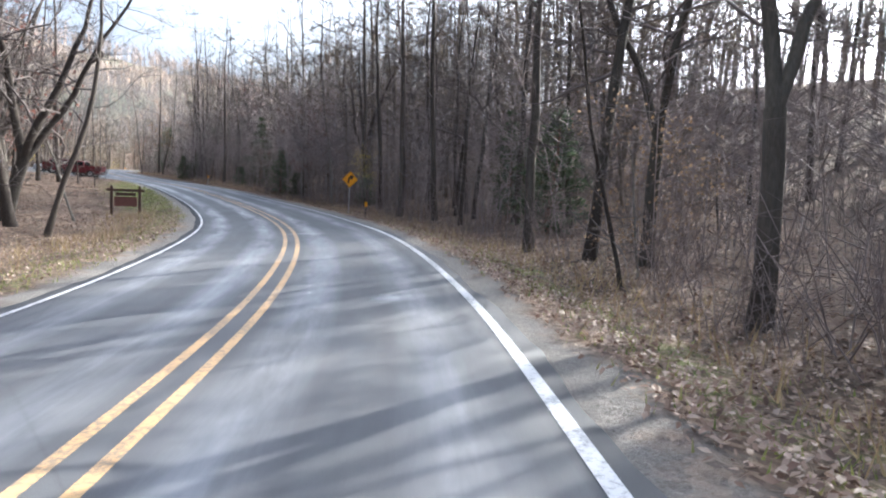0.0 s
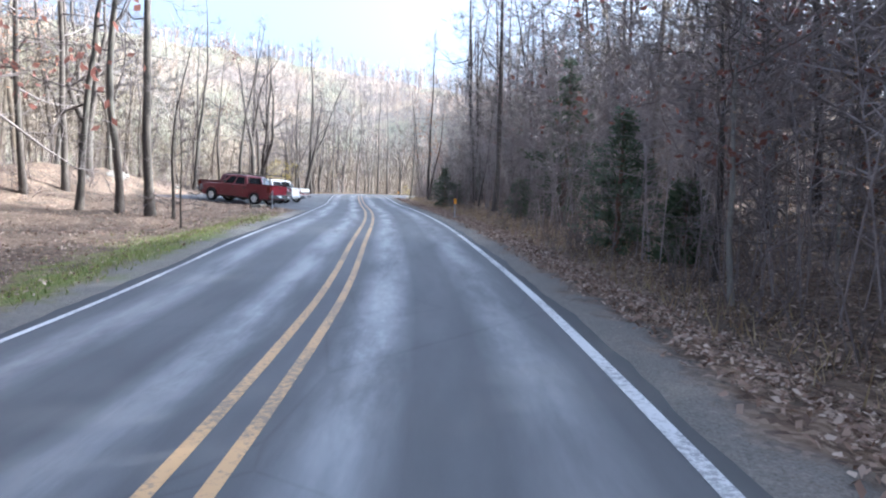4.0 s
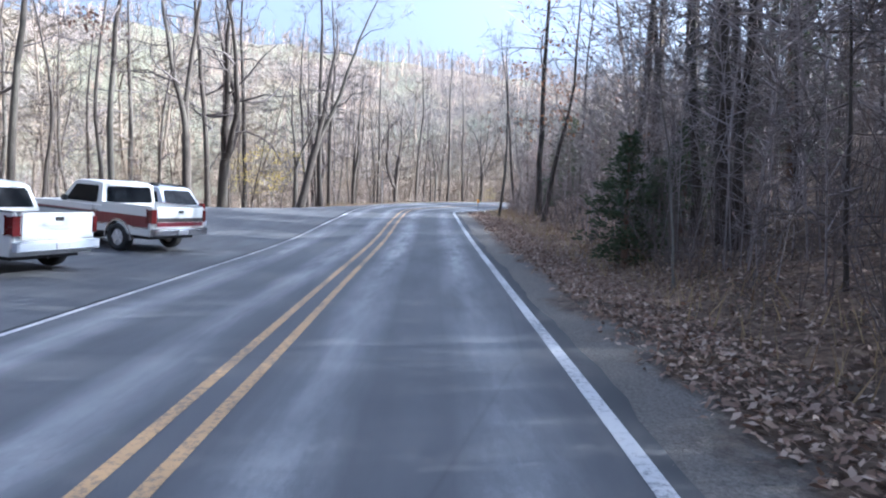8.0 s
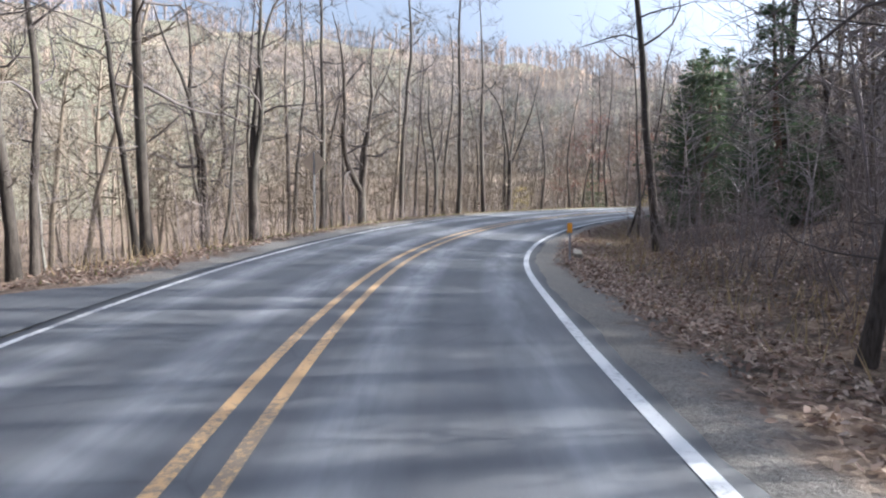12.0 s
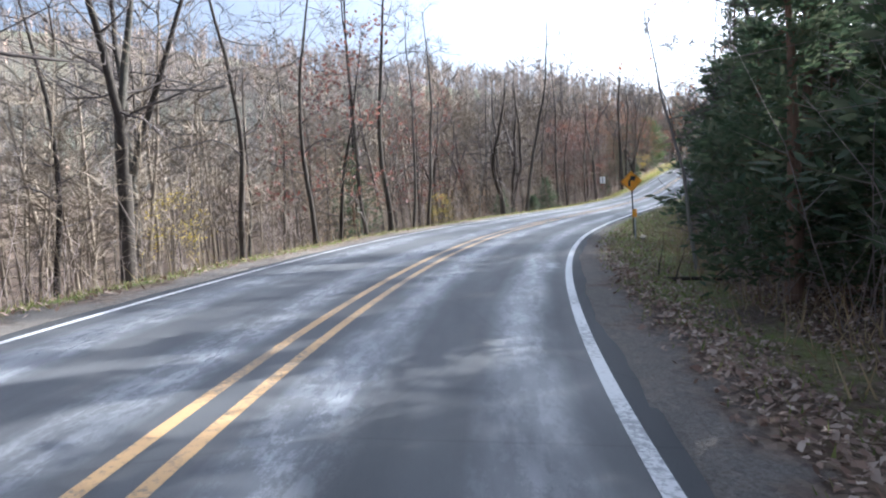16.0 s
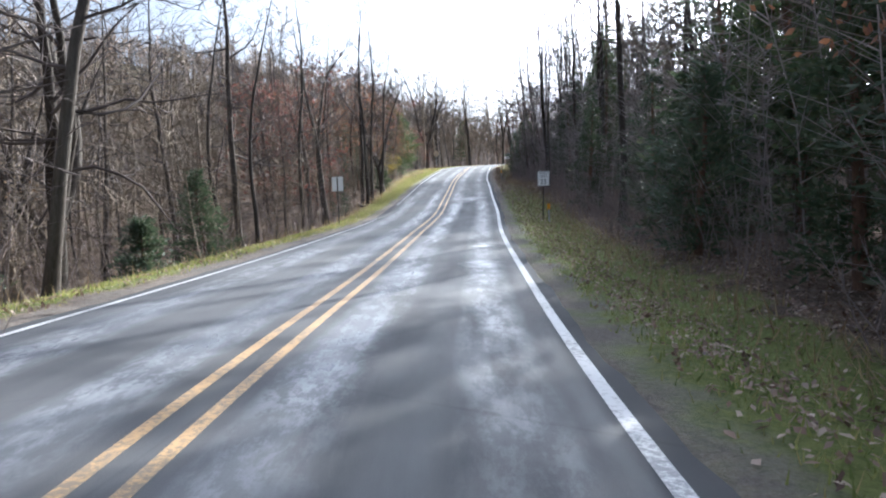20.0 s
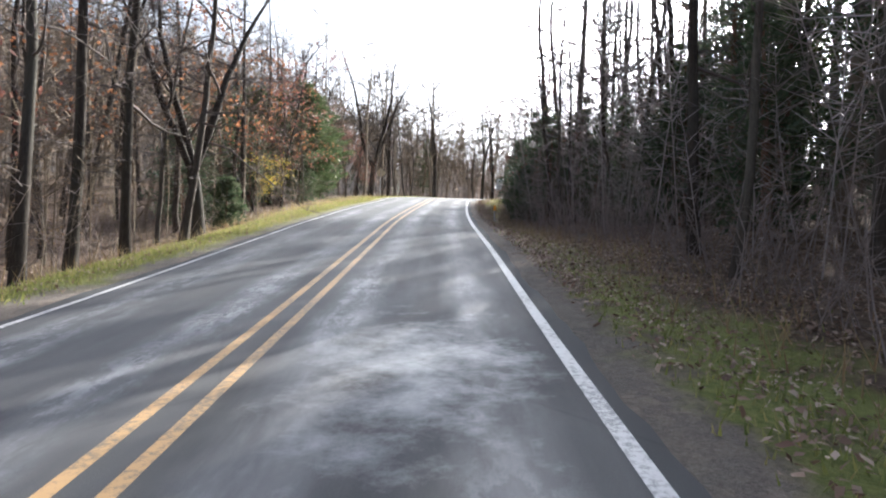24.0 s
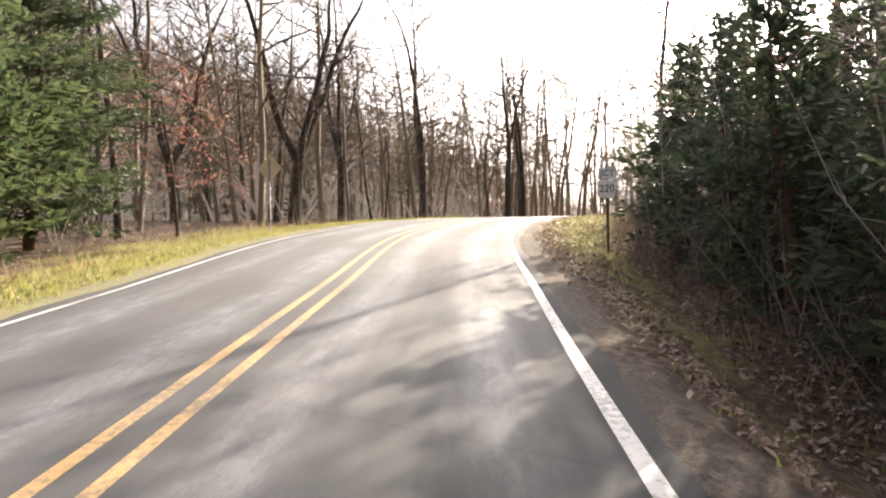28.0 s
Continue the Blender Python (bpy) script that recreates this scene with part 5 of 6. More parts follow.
while len(spots) < 1950:
    s, side = rng.uniform(-40, 345), 1 if rng.random() < 0.64 else -1
    d = side * ((16 if side > 0 else 26) + 55 * rng.random() ** 1.3)
    x, y, _ = on_road(s, d)
    if abs(along(x, y)[1][0]) > 14 and free_spot(float(x), float(y), 1.7) and not in_gap(float(x), float(y), 17, CLEAR, 1.5) and (rng.random() < (0.15 if s < 165 else 0.35) or not in_gap(float(x), float(y), 17)):
        spots.append((float(x), float(y), float(ground_z(x, y)[0])))
scatter("far_woods", [far_tree(200 + k, h) for k, h in enumerate((15, 18, 20, 22, 17))], spots, M_TWIG, "bare grey woods deeper in the forest", "woods", (0.8, 1.2))

spots = []
while len(spots) < 2600:
    s, side = rng.uniform(-10, 330), 1 if rng.random() < 0.74 else -1
    inner = float(ramp(s, (0, 7.6), (50, 7.8), (60, 6.8), (90, 7.4), (140, 7.5), (180, 7.5), (230, 8), (290, 6.8))) if side > 0 else float(ramp(s, (0, 9), (55, 17), (115, 18), (140, 7.6), (200, 7.0), (280, 7.4), (300, 10)))
    d = side * (inner + 16 * rng.random() ** 1.8)
    x, y, _ = on_road(s, d)
    spots.append((float(x), float(y), float(ground_z(x, y)[0])))
scatter("brush", [shrub(300 + k, h, n) for k, (h, n) in enumerate(((1.7, 5), (2.6, 4), (3.6, 4), (1.2, 6), (3.0, 5), (4.6, 4)))], spots, M_BRUSH, "tangled bare dark brown brush", "brush", (0.7, 1.2))


def sapling(seed, h):
    r = random.Random(seed)
    g = Grower()
    pts = curve_line(Vector((0, 0, -0.2)), Vector((r.gauss(0, 0.08), r.gauss(0, 0.08), 1)), h, 3, 0.07, 0.02, r)
    g.tube(pts, [0.021, 0.017, 0.012, 0.005], 3)
    for k in range(32):
        x = r.uniform(0.2, 0.99) * 2.99
        p = pts[int(x)].lerp(pts[int(x) + 1], x - int(x))
        a = r.uniform(0, 6.28)
        w = Vector((math.cos(a), math.sin(a), r.uniform(0.0, 0.9))) * h * 0.19 * r.uniform(0.4, 1.3)
        g.spike(p, p + w, 0.015)
        if k % 2:
            m = p + w * 0.5
            g.spike(m, m + Vector((r.gauss(0, 0.4), r.gauss(0, 0.4), r.uniform(0, 0.5))) * h * 0.11, 0.011)
    return arrays(g)


spots, downhill = [], []
while len(spots) + len(downhill) < 5000:
    s, side = rng.uniform(-10, 335) if len(spots) + len(downhill) < 4000 else rng.uniform(14, 110), 1 if len(spots) + len(downhill) >= 4000 or rng.random() < 0.6 else -1
    inner = float(ramp(s, (0, 8.7), (50, 8.7), (60, 7.8), (90, 8.2), (140, 8.2), (180, 9), (230, 9.5), (290, 7.6))) if side > 0 else float(ramp(s, (0, 11), (55, 21), (115, 21), (140, 8.6), (200, 7.8), (270, 7.6), (288, 8.2), (300, 12)))
    d = side * (inner + 34 * rng.random() ** 1.4)
    x, y, _ = on_road(s, d)
    if in_the_sun(float(x), float(y), 8) and rng.random() < 0.7:
        continue
    if in_gap(float(x), float(y), 9, CLEAR, 1.0) or (in_gap(float(x), float(y), 7) and rng.random() < (0.85 if s < 165 else 0.65)):
        continue
    if abs(along(x, y)[1][0]) > inner - 0.4:
        (spots if side > 0 else downhill).append((float(x), float(y), float(ground_z(x, y)[0])))
for _ in range(420):
    x, y, _h = on_road(rng.uniform(-20, 62), rng.uniform(24, 80))
    if not in_gap(float(x), float(y), 12):
        spots.append((float(x), float(y), float(ground_z(x, y)[0])))
saplings = [sapling(400 + k, h) for k, h in enumerate((4.5, 6.5, 8.5, 11.0, 13.0, 5.2))]
# stem colour makes up for light: paler on the shaded side, darker on the sunlit
scatter("thicket", saplings, spots, M_SAPLING, "thin bare grey saplings crowding the wood", "saplings", (0.75, 1.25))
scatter("thicket", saplings, downhill, M_TWIG, "thin bare tan saplings below the road", "saplings", (0.75, 1.25))


# ---- fallen leaves and grass ----
def scatter_leaves(name, count, seed, mat, label):
    r = np.random.RandomState(seed)
    s = r.uniform(-6, 318, count * 3)
    side = np.where(r.rand(count * 3) < 0.7, 1, -1)
    e = r.gamma(1.6, 1.9, count * 3)
    e = np.where((side < 0) & (s < 90), e * 2.4, e)
    d = side * (4.2 + e)
    x, y, _ = on_road(s, d)
    bare = (side < 0) & (-d < lot_depth(s) + 0.4) & (lot_depth(s) > 4.6)
    keep = ~bare & (r.rand(count * 3) < np.where(e < 0.3, 0.35, 1.0) * np.where(grass_amount(s, d) > 0.45, 0.4, 1.0))
    x, y, s, d = (a[keep][:count] for a in (x, y, s, d))
    n = len(x)
    z = ground_z(x, y) + 0.02 + r.rand(n) * 0.03
    size = r.uniform(0.03, 0.072, n)
    yaw, tilt = r.uniform(0, 6.28, n), r.normal(0, 0.45, n)
    ux, uy, uz = np.cos(yaw) * np.cos(tilt), np.sin(yaw) * np.cos(tilt), np.sin(tilt)
    wx, wy, wz = -np.sin(yaw), np.cos(yaw), r.normal(0, 0.4, n)
    c = np.stack([x, y, z], 1)
    u, w = np.stack([ux, uy, uz], 1) * size[:, None], np.stack([wx, wy, wz], 1) * size[:, None] * 0.62
    skew = r.uniform(-0.45, 0.45, (2, n, 1))
    V = np.stack([c - u, c - w * 0.75 + u * skew[0], c + u, c + w * 0.8 + u * skew[1]], 1).reshape(-1, 3)
    V[1::4, 2] += size * 0.25
    b = np.arange(n)[:, None] * 4
    F = np.concatenate([b + [0, 1, 2], b + [0, 2, 3]])
    return tagged(new(name, big_mesh(name, V, F, mat)), label, "leaves", kind="stuff")


scatter_leaves("leaf_litter", 250000, 5, M_LITTER, "brown and tan fallen oak leaves on the verges")


def scatter_grass(name, count, seed, mat, label, chooser, tall):
    r = np.random.RandomState(seed)
    s = r.uniform(-6, 320, count * 8)
    d = np.where(r.rand(count * 8) < 0.5, 1, -1) * (4.2 + r.gamma(1.6, 1.5, count * 8))
    keep = r.rand(count * 8) < chooser(s, d)
    s, d = s[keep][:count], d[keep][:count]
    x, y, _ = on_road(s, d)
    n = len(x)
    z = ground_z(x, y) - 0.01
    h = r.uniform(0.5, 1.2, n) * tall
    yaw = r.uniform(0, 6.28, n)
    w = np.stack([np.cos(yaw), np.sin(yaw), np.zeros(n)], 1) * (0.006 + 0.012 * r.rand(n))[:, None]
    c = np.stack([x, y, z], 1)
    bend = np.stack([r.normal(0, 0.35, n), r.normal(0, 0.35, n), np.ones(n)], 1) * h[:, None]
    V = np.stack([c - w, c + w, c + bend], 1).reshape(-1, 3)
    F = np.arange(n)[:, None] * 3 + [0, 1, 2]
    return tagged(new(name, big_mesh(name, V, F, mat)), label, "grass", kind="stuff")


scatter_grass("verge_grass", 60000, 8, M_GRASS, "short green and yellowing verge grass", lambda s, d: np.clip(grass_amount(s, d) * 1.3 - 0.15, 0, 1), 0.13)
scatter_grass("straw_grass", 30000, 12, M_GRASS_SUN, "short yellow-green grass tinted brighter for the sunny verge", lambda s, d: np.clip(grass_amount(s, d) * 1.4 - 0.2, 0, 1) * np.clip((s - 190) / 40, 0, 1) * np.where(d < 0, 1.0, 0.12), 0.13)
scatter_grass("dry_grass", 14000, 9, M_STRAW, "dry tan weeds along the wood's edge", lambda s, d: np.clip(0.5 - np.abs(np.abs(d) - 7.2) * 0.3, 0, 1) * np.where((d < 0) & (s > 45) & (s < 135), 0.0, 1.0), 0.55)


# ---- small builders ----
def bm_part(name, bm, mat, parent, label="", smooth=False):
    me = bpy.data.meshes.new(name)
    bmesh.ops.recalc_face_normals(bm, faces=bm.faces)
    bm.to_mesh(me)
    bm.free()
    me.materials.append(mat)
    if smooth:
        me.polygons.foreach_set("use_smooth", [True] * len(me.polygons))
    return part(name, me, parent, label)


def box(x0, y0, z0, x1, y1, z1, bevel=0.0, bm=None):
    bm = bm or bmesh.new()
    r = bmesh.ops.create_cube(bm, size=1.0)
    for v in r["verts"]:
        v.co = Vector(((x0 + x1) / 2 + v.co.x * (x1 - x0), (y0 + y1) / 2 + v.co.y * (y1 - y0), (z0 + z1) / 2 + v.co.z * (z1 - z0)))
    if bevel:
        es = list({e for v in r["verts"] for e in v.link_edges})
        bmesh.ops.bevel(bm, geom=es, offset=bevel, segments=2, affect="EDGES")
    return bm


def slab(points, t0, t1, axis="y", bm=None):
    """A flat outline (two coordinates) given thickness along an axis."""
    bm = bm or bmesh.new()

    def co(p, t):
        return (p[0], t, p[1]) if axis == "y" else ((t, p[0], p[1]) if axis == "x" else (p[0], p[1], t))

    a = [bm.verts.new(co(p, t0)) for p in points]
    b = [bm.verts.new(co(p, t1)) for p in points]
    n = len(points)
    bm.faces.new(a)
    bm.faces.new(b[::-1])
    for i in range(n):
        bm.faces.new((a[i], b[i], b[(i + 1) % n], a[(i + 1) % n]))
    return bm


def rounded(w, h, r, n=4):
    """A rectangle with rounded corners, about the origin."""
    out = []
    for cx, cz, a0 in ((w / 2 - r, h / 2 - r, 0), (-w / 2 + r, h / 2 - r, 90), (-w / 2 + r, -h / 2 + r, 180), (w / 2 - r, -h / 2 + r, 270)):
        out += [(cx + r * math.cos(radians(a0 + 90 * k / n)), cz + r * math.sin(radians(a0 + 90 * k / n))) for k in range(n + 1)]
    return out


def ring(outer, inner, t0, t1):
    """A frame between two outlines with as many points."""
    bm = bmesh.new()
    n = len(outer)
    L = [[bm.verts.new((p[0], t, p[1])) for p in pts] for t in (t0, t1) for pts in (outer, inner)]
    for i in range(n):
        j = (i + 1) % n
        for a, b in ((0, 1), (1, 3), (3, 2), (2, 0)):
            bm.faces.new((L[a][i], L[a][j], L[b][j], L[b][i]))
    return bm


def turned(points, deg):
    c, s = math.cos(radians(deg)), math.sin(radians(deg))
    return [(p[0] * c - p[1] * s, p[0] * s + p[1] * c) for p in points]


def moved(points, dx, dz):
    return [(p[0] + dx, p[1] + dz) for p in points]


def lettering(text, size, x, y, z, mat, parent, label):
    cu = bpy.data.curves.new("words", "FONT")
    cu.body, cu.size, cu.align_x, cu.align_y, cu.extrude = text, size, "CENTER", "CENTER", 0.0015
    tmp = new("words", cu)
    bpy.context.view_layer.update()
    me = bpy.data.meshes.new_from_object(tmp.evaluated_get(bpy.context.evaluated_depsgraph_get()))
    bpy.data.objects.remove(tmp)
    me.materials.clear()
    me.materials.append(mat)
    me.transform(Matrix.Translation((x, y, z)) @ Matrix.Rotation(radians(90), 4, "X"))
    return part("lettering", me, parent, label)


def stand(root, s, d, turn=0.0, tip=0.0, sink=0.0):
    """Puts a thing on the ground, its +y along the road; turn to the left, tip sideways, in degrees."""
    x, y, z, h = at_ground(s, d)
    root.matrix_basis = Matrix.Translation((x, y, z - sink)) @ Matrix.Rotation(h - math.pi / 2 + radians(turn), 4, "Z") @ Matrix.Rotation(radians(tip), 4, "Y")
    return root


# ---- signs and posts ----
def u_post(root, height, mat, width=0.055):
    pts = [(-width / 2, 0.0), (width / 2, 0.0), (width / 2, 0.035), (width / 2 - 0.008, 0.035), (width / 2 - 0.008, 0.008), (-width / 2 + 0.008, 0.008), (-width / 2 + 0.008, 0.035), (-width / 2, 0.035)]
    bm_part("post", slab(pts, -0.3, height, "z"), mat, root)


def bolts(root, zs, y):
    for z in zs:
        bm = bmesh.new()
        bmesh.ops.create_cone(bm, cap_ends=True, segments=6, radius1=0.011, radius2=0.011, depth=0.012, matrix=Matrix.Translation((0, y, z)) @ Matrix.Rotation(radians(90), 4, "X"))
        bm_part("bolt", bm, M_STEEL, root)


def curve_arrow():
    """The bent arrow of a curve sign."""
    left, right = [(-0.155, -0.25), (-0.155, -0.06)], [(-0.045, -0.25), (-0.045, -0.06)]
    cx, cz = 0.10, -0.06
    for k in range(1, 7):
        a = radians(180 - 62 * k / 6)
        left.append((cx + 0.255 * math.cos(a), cz + 0.255 * math.sin(a)))
        right.append((cx + 0.145 * math.cos(a), cz + 0.145 * math.sin(a)))
    head = [(-0.045 + 0.0, 0.275), (0.245, 0.235), (0.135, -0.015)]
    return left + head + right[::-1]


def warning_sign(s, d, pole, low, side, label, back=False, turn=0.0, tip=0.0):
    root = new("warning_sign")
    u_post(root, low + side * 1.25, pole)
    zc = low + side * 0.7071
    plate = moved(turned(rounded(side, side, 0.045), 45), 0, zc)
    bm_part("plate", slab(plate, -0.008, -0.004), M_SIGN_BACK, root, "tan sign back")
    bm_part("face", slab(moved(turned(rounded(side * 0.998, side * 0.998, 0.045), 45), 0, zc), -0.0105, -0.008), M_SIGN_Y, root, "yellow sign face")
    k = side / 0.76
    bm_part("border", ring(moved(turned(rounded(side * 0.955, side * 0.955, 0.04), 45), 0, zc), moved(turned(rounded(side * 0.91, side * 0.91, 0.03), 45), 0, zc), -0.013, -0.0105), M_BLACK, root, "thin black border")
    bm_part("arrow", slab([(p[0] * k, p[1] * k + zc) for p in curve_arrow()], -0.0135, -0.0105), M_BLACK, root, "black bent arrow")
    bolts(root, (zc - side * 0.4, zc + side * 0.4), -0.014)
    tagged(root, label, "road sign")
    return stand(root, s, d, turn + (180 if back else 0), tip)


warning_sign(42.6, 6.4, M_STEEL, 1.78, 0.83, "yellow diamond right-curve sign on a galvanised post", turn=4, tip=1.2)
warning_sign(188.9, 5.35, M_DARKSTEEL, 1.82, 0.62, "yellow diamond right-curve sign on a dark post", tip=-1)
warning_sign(305.0, -6.1, M_STEEL, 2.0, 0.76, "back of a diamond warning sign on the grassy verge", back=True)
warning_sign(145.5, -5.5, M_STEEL, 2.25, 0.76, "tan back of a diamond warning sign on a steel post", back=True)


def plate_sign(root, w, h, zc, y0=-0.008, name="plate"):
    bm_part(name, slab(moved(rounded(w, h, 0.035), 0, zc), y0 - 0.004, y0), M_SIGN_W, root, "white sign plate")
    bm_part("border", ring(moved(rounded(w * 0.95, h * 0.96, 0.03), 0, zc), moved(rounded(w * 0.91, h * 0.93, 0.025), 0, zc), y0 - 0.006, y0 - 0.004), M_BLACK, root, "thin black border")


def speed_sign(s, d, back=False, tip=0.0):
    root = new("speed_limit_sign")
    u_post(root, 2.55, M_DARKSTEEL)
    plate_sign(root, 0.61, 0.76, 2.2)
    lettering("SPEED", 0.165, 0, -0.014, 2.47, M_BLACK, root, "black word SPEED")
    lettering("LIMIT", 0.165, 0, -0.014, 2.31, M_BLACK, root, "black word LIMIT")
    lettering("25", 0.37, 0, -0.014, 2.03, M_BLACK, root, "black number 25")
    bolts(root, (1.9, 2.52), -0.014)
    tagged(root, "white back of a road sign on a dark post" if back else "white speed limit 25 sign on a dark steel post", "road sign")
    return stand(root, s, d, 180 if back else 0, tip)


speed_sign(234.8, 5.83, tip=2)
speed_sign(235.0, -5.1, back=True)


def route_sign(s, d):
    root = new("route_sign")
    u_post(root, 2.55, M_DARKSTEEL)
    plate_sign(root, 0.53, 0.34, 2.36)
    lettering("JCT", 0.26, 0, -0.014, 2.36, M_BLACK, root, "black word JCT")
    outline = [(-0.3, 0.25), (0.31, 0.25), (0.31, 0.16), (0.25, 0.16), (0.25, 0.06), (0.22, -0.02), (0.19, -0.25), (-0.26, -0.25), (-0.26, -0.2), (-0.3, -0.2)]
    bm_part("shield", slab(moved(outline, 0, 1.9), -0.012, -0.008), M_SIGN_W, root, "white state-shaped route marker")
    lettering("220", 0.3, -0.02, -0.014, 1.91, M_BLACK, root, "black number 220")
    bolts(root, (1.75, 2.42), -0.014)
    tagged(root, "white junction and route marker plates on a dark post", "road sign")
    return stand(root, s, d)


route_sign(300.5, 6.4)


def marker(s, d, height=1.08, tip=0.0, dark=False):
    root = new("object_marker")
    u_post(root, height, M_DARKSTEEL if dark else M_STEEL, 0.06)
    bm_part("panel", slab(moved(rounded(0.155, 0.31, 0.012), 0, height - 0.15), -0.009, -0.004), M_SIGN_Y, root, "plain yellow reflective panel")
    bolts(root, (height - 0.25, height - 0.05), -0.010)
    tagged(root, "yellow object marker on a slim steel post", "road marker", "markers along the road")
    return stand(root, s, d, 0, tip)


for row in ((39.7, 6.64, 1.0, 2, True), (80.4, 4.8, 1.12, 0, False), (141.0, 4.7, 1.15, -1, False), (187.2, 5.45, 1.18, 0, False), (234.65, 6.13, 1.0, 0, False), (282.1, 5.34, 1.12, 0, False)):
    marker(*row)


def headwall(s, d, length, width=0.28, high=0.16):
    bm = box(-width / 2, -length / 2, -0.3, width / 2, length / 2, high, 0.025)
    bmesh.ops.subdivide_edges(bm, edges=[e for e in bm.edges if e.calc_length() > 0.6], cuts=6)
    for v in bm.verts:
        v.co += Vector((noise.noise(v.co * 3) * 0.03, 0, noise.noise(v.co * 2.3 + Vector((5, 0, 0))) * 0.03))
    me = bpy.data.meshes.new("headwall")
    bm.to_mesh(me)
    bm.free()
    me.materials.append(M_CONC)
    return stand(tagged(new("culvert_headwall", me), "weathered concrete culvert headwall at the road's edge", "headwall"), s, d)


headwall(82.3, 5.1, 2.4, 0.22, 0.08)
headwall(142.8, 5.0, 1.8)
headwall(188.7, 5.7, 1.8, 0.24, 0.1)
headwall(84.6, -6.6, 2.4, 0.5, 0.1)


def steel_post(s, d, height):
    root = new("steel_post")
    u_post(root, height, M_STEEL, 0.07)
    bm_part("cap", box(-0.045, -0.012, height - 0.05, 0.045, 0.05, height + 0.01, 0.006), M_STEEL, root)
    return stand(tagged(root, "bare galvanised steel post beside the parking area", "post"), s, d)


steel_post(83.6, -5.7, 1.05)
steel_post(154.5, -8.5, 1.0)


def park_sign(s, d):
    root = new("park_sign")
    for x in (-0.83, 0.83):
        bm_part("post", box(x - 0.075, -0.075, -0.4, x + 0.075, 0.075, 1.86, 0.012), M_WOOD_BROWN, root)
    bm_part("crossbeam", box(-1.12, -0.06, 1.5, 1.12, 0.06, 1.66, 0.012), M_WOOD_BROWN, root)
    bm_part("name_board", box(-0.58, -0.03, 1.24, 0.58, 0.03, 1.42, 0.008), M_WOOD_BROWN, root, "narrow dark wooden board")
    bm_part("panel", box(-0.66, -0.03, 0.55, 0.66, 0.03, 1.16, 0.008), M_BOARD, root, "faded red-brown sign board")
    for x in (-0.45, 0.45):
        bm_part("hanger", box(x - 0.008, -0.008, 1.4, x + 0.008, 0.008, 1.52), M_DARKSTEEL, root)
        bm_part("hanger", box(x - 0.008, -0.008, 1.14, x + 0.008, 0.008, 1.26), M_DARKSTEEL, root)
    tagged(root, "dark brown wooden park sign hung between two posts", "sign")
    return stand(root, s, d, -12)


park_sign(46.1, -7.4)


def stump(s, d, r, h):
    bm = bmesh.new()
    rings = []
    for z, k in ((-0.15, 1.35), (0.05, 1.12), (h * 0.5, 1.0), (h, 0.97)):
        rings.append([bm.verts.new((r * k * math.cos(a * 0.5236) * (1 + 0.08 * math.sin(a * 2.1)), r * k * math.sin(a * 0.5236), z)) for a in range(12)])
    for p, q in zip(rings, rings[1:]):
        for i in range(12):
            bm.faces.new((p[i], p[(i + 1) % 12], q[(i + 1) % 12], q[i]))
    bm.faces.new(rings[-1])
    me = bpy.data.meshes.new("stump")
    bm.to_mesh(me)
    bm.free()
    me.materials.append(M_BARK)
    return stand(tagged(new("tree_stump", me), "grey cut tree stump on the leafy picnic ground", "stump"), s, d)


stump(71, -20, 0.35, 0.75)
stump(73.5, -19.5, 0.4, 0.6)


def picnic_table(s, d, turn):
    root = new("picnic_table")
    for k in range(5):
        bm_part("top_plank", box(-0.9, -0.36 + k * 0.146, 0.72, 0.9, -0.36 + k * 0.146 + 0.138, 0.76, 0.006), M_WOOD_GREY, root)
    for y in (-0.72, 0.72):
        bm_part("bench_plank", box(-0.9, y - 0.13, 0.42, 0.9, y + 0.13, 0.46, 0.006), M_WOOD_GREY, root)
    for x in (-0.65, 0.65):
        for sg in (-1, 1):
            bm_part("leg", slab([(sg * 0.25, 0.72), (sg * 0.34, 0.72), (sg * 0.72, 0.0), (sg * 0.62, 0.0)], x - 0.02, x + 0.02, "x"), M_WOOD_GREY, root)
        bm_part("brace", box(x - 0.045, -0.8, 0.34, x - 0.02, 0.8, 0.42), M_WOOD_GREY, root)
    tagged(root, "weathered wooden picnic table among the trees", "picnic table")
    return stand(root, s, d, turn)


picnic_table(60, -23.5, 30)
picnic_table(80, -27, 75)


def rock(s, d, size, seed):
    bm = bmesh.new()
    bmesh.ops.create_icosphere(bm, subdivisions=3, radius=1.0)
    off = Vector((seed * 3.1, seed * 1.7, 0))
    for v in bm.verts:
        k = 1 + 0.35 * noise.noise(v.co * 1.1 + off) + 0.12 * noise.noise(v.co * 3 + off)
        v.co = Vector((v.co.x * size * k, v.co.y * size * 0.8 * k, v.co.z * size * 0.6 * k))
    me = bpy.data.meshes.new("rock")
    bm.to_mesh(me)
    bm.free()
    me.materials.append(M_STONE)
    return stand(tagged(new("boulder", me), "grey fieldstone boulder half sunk in leaves", "rock"), s, d, seed * 40, 0, size * 0.15)


for k, row in enumerate(((98, -19.5, 0.8), (103, -20.5, 0.55), (111, -18.2, 0.45), (117, -13.6, 0.35), (76.5, -17.5, 0.4), (91, -19, 0.4), (268, 8.2, 0.3), (150.5, 6.2, 0.25))):
    rock(*row, k + 1)


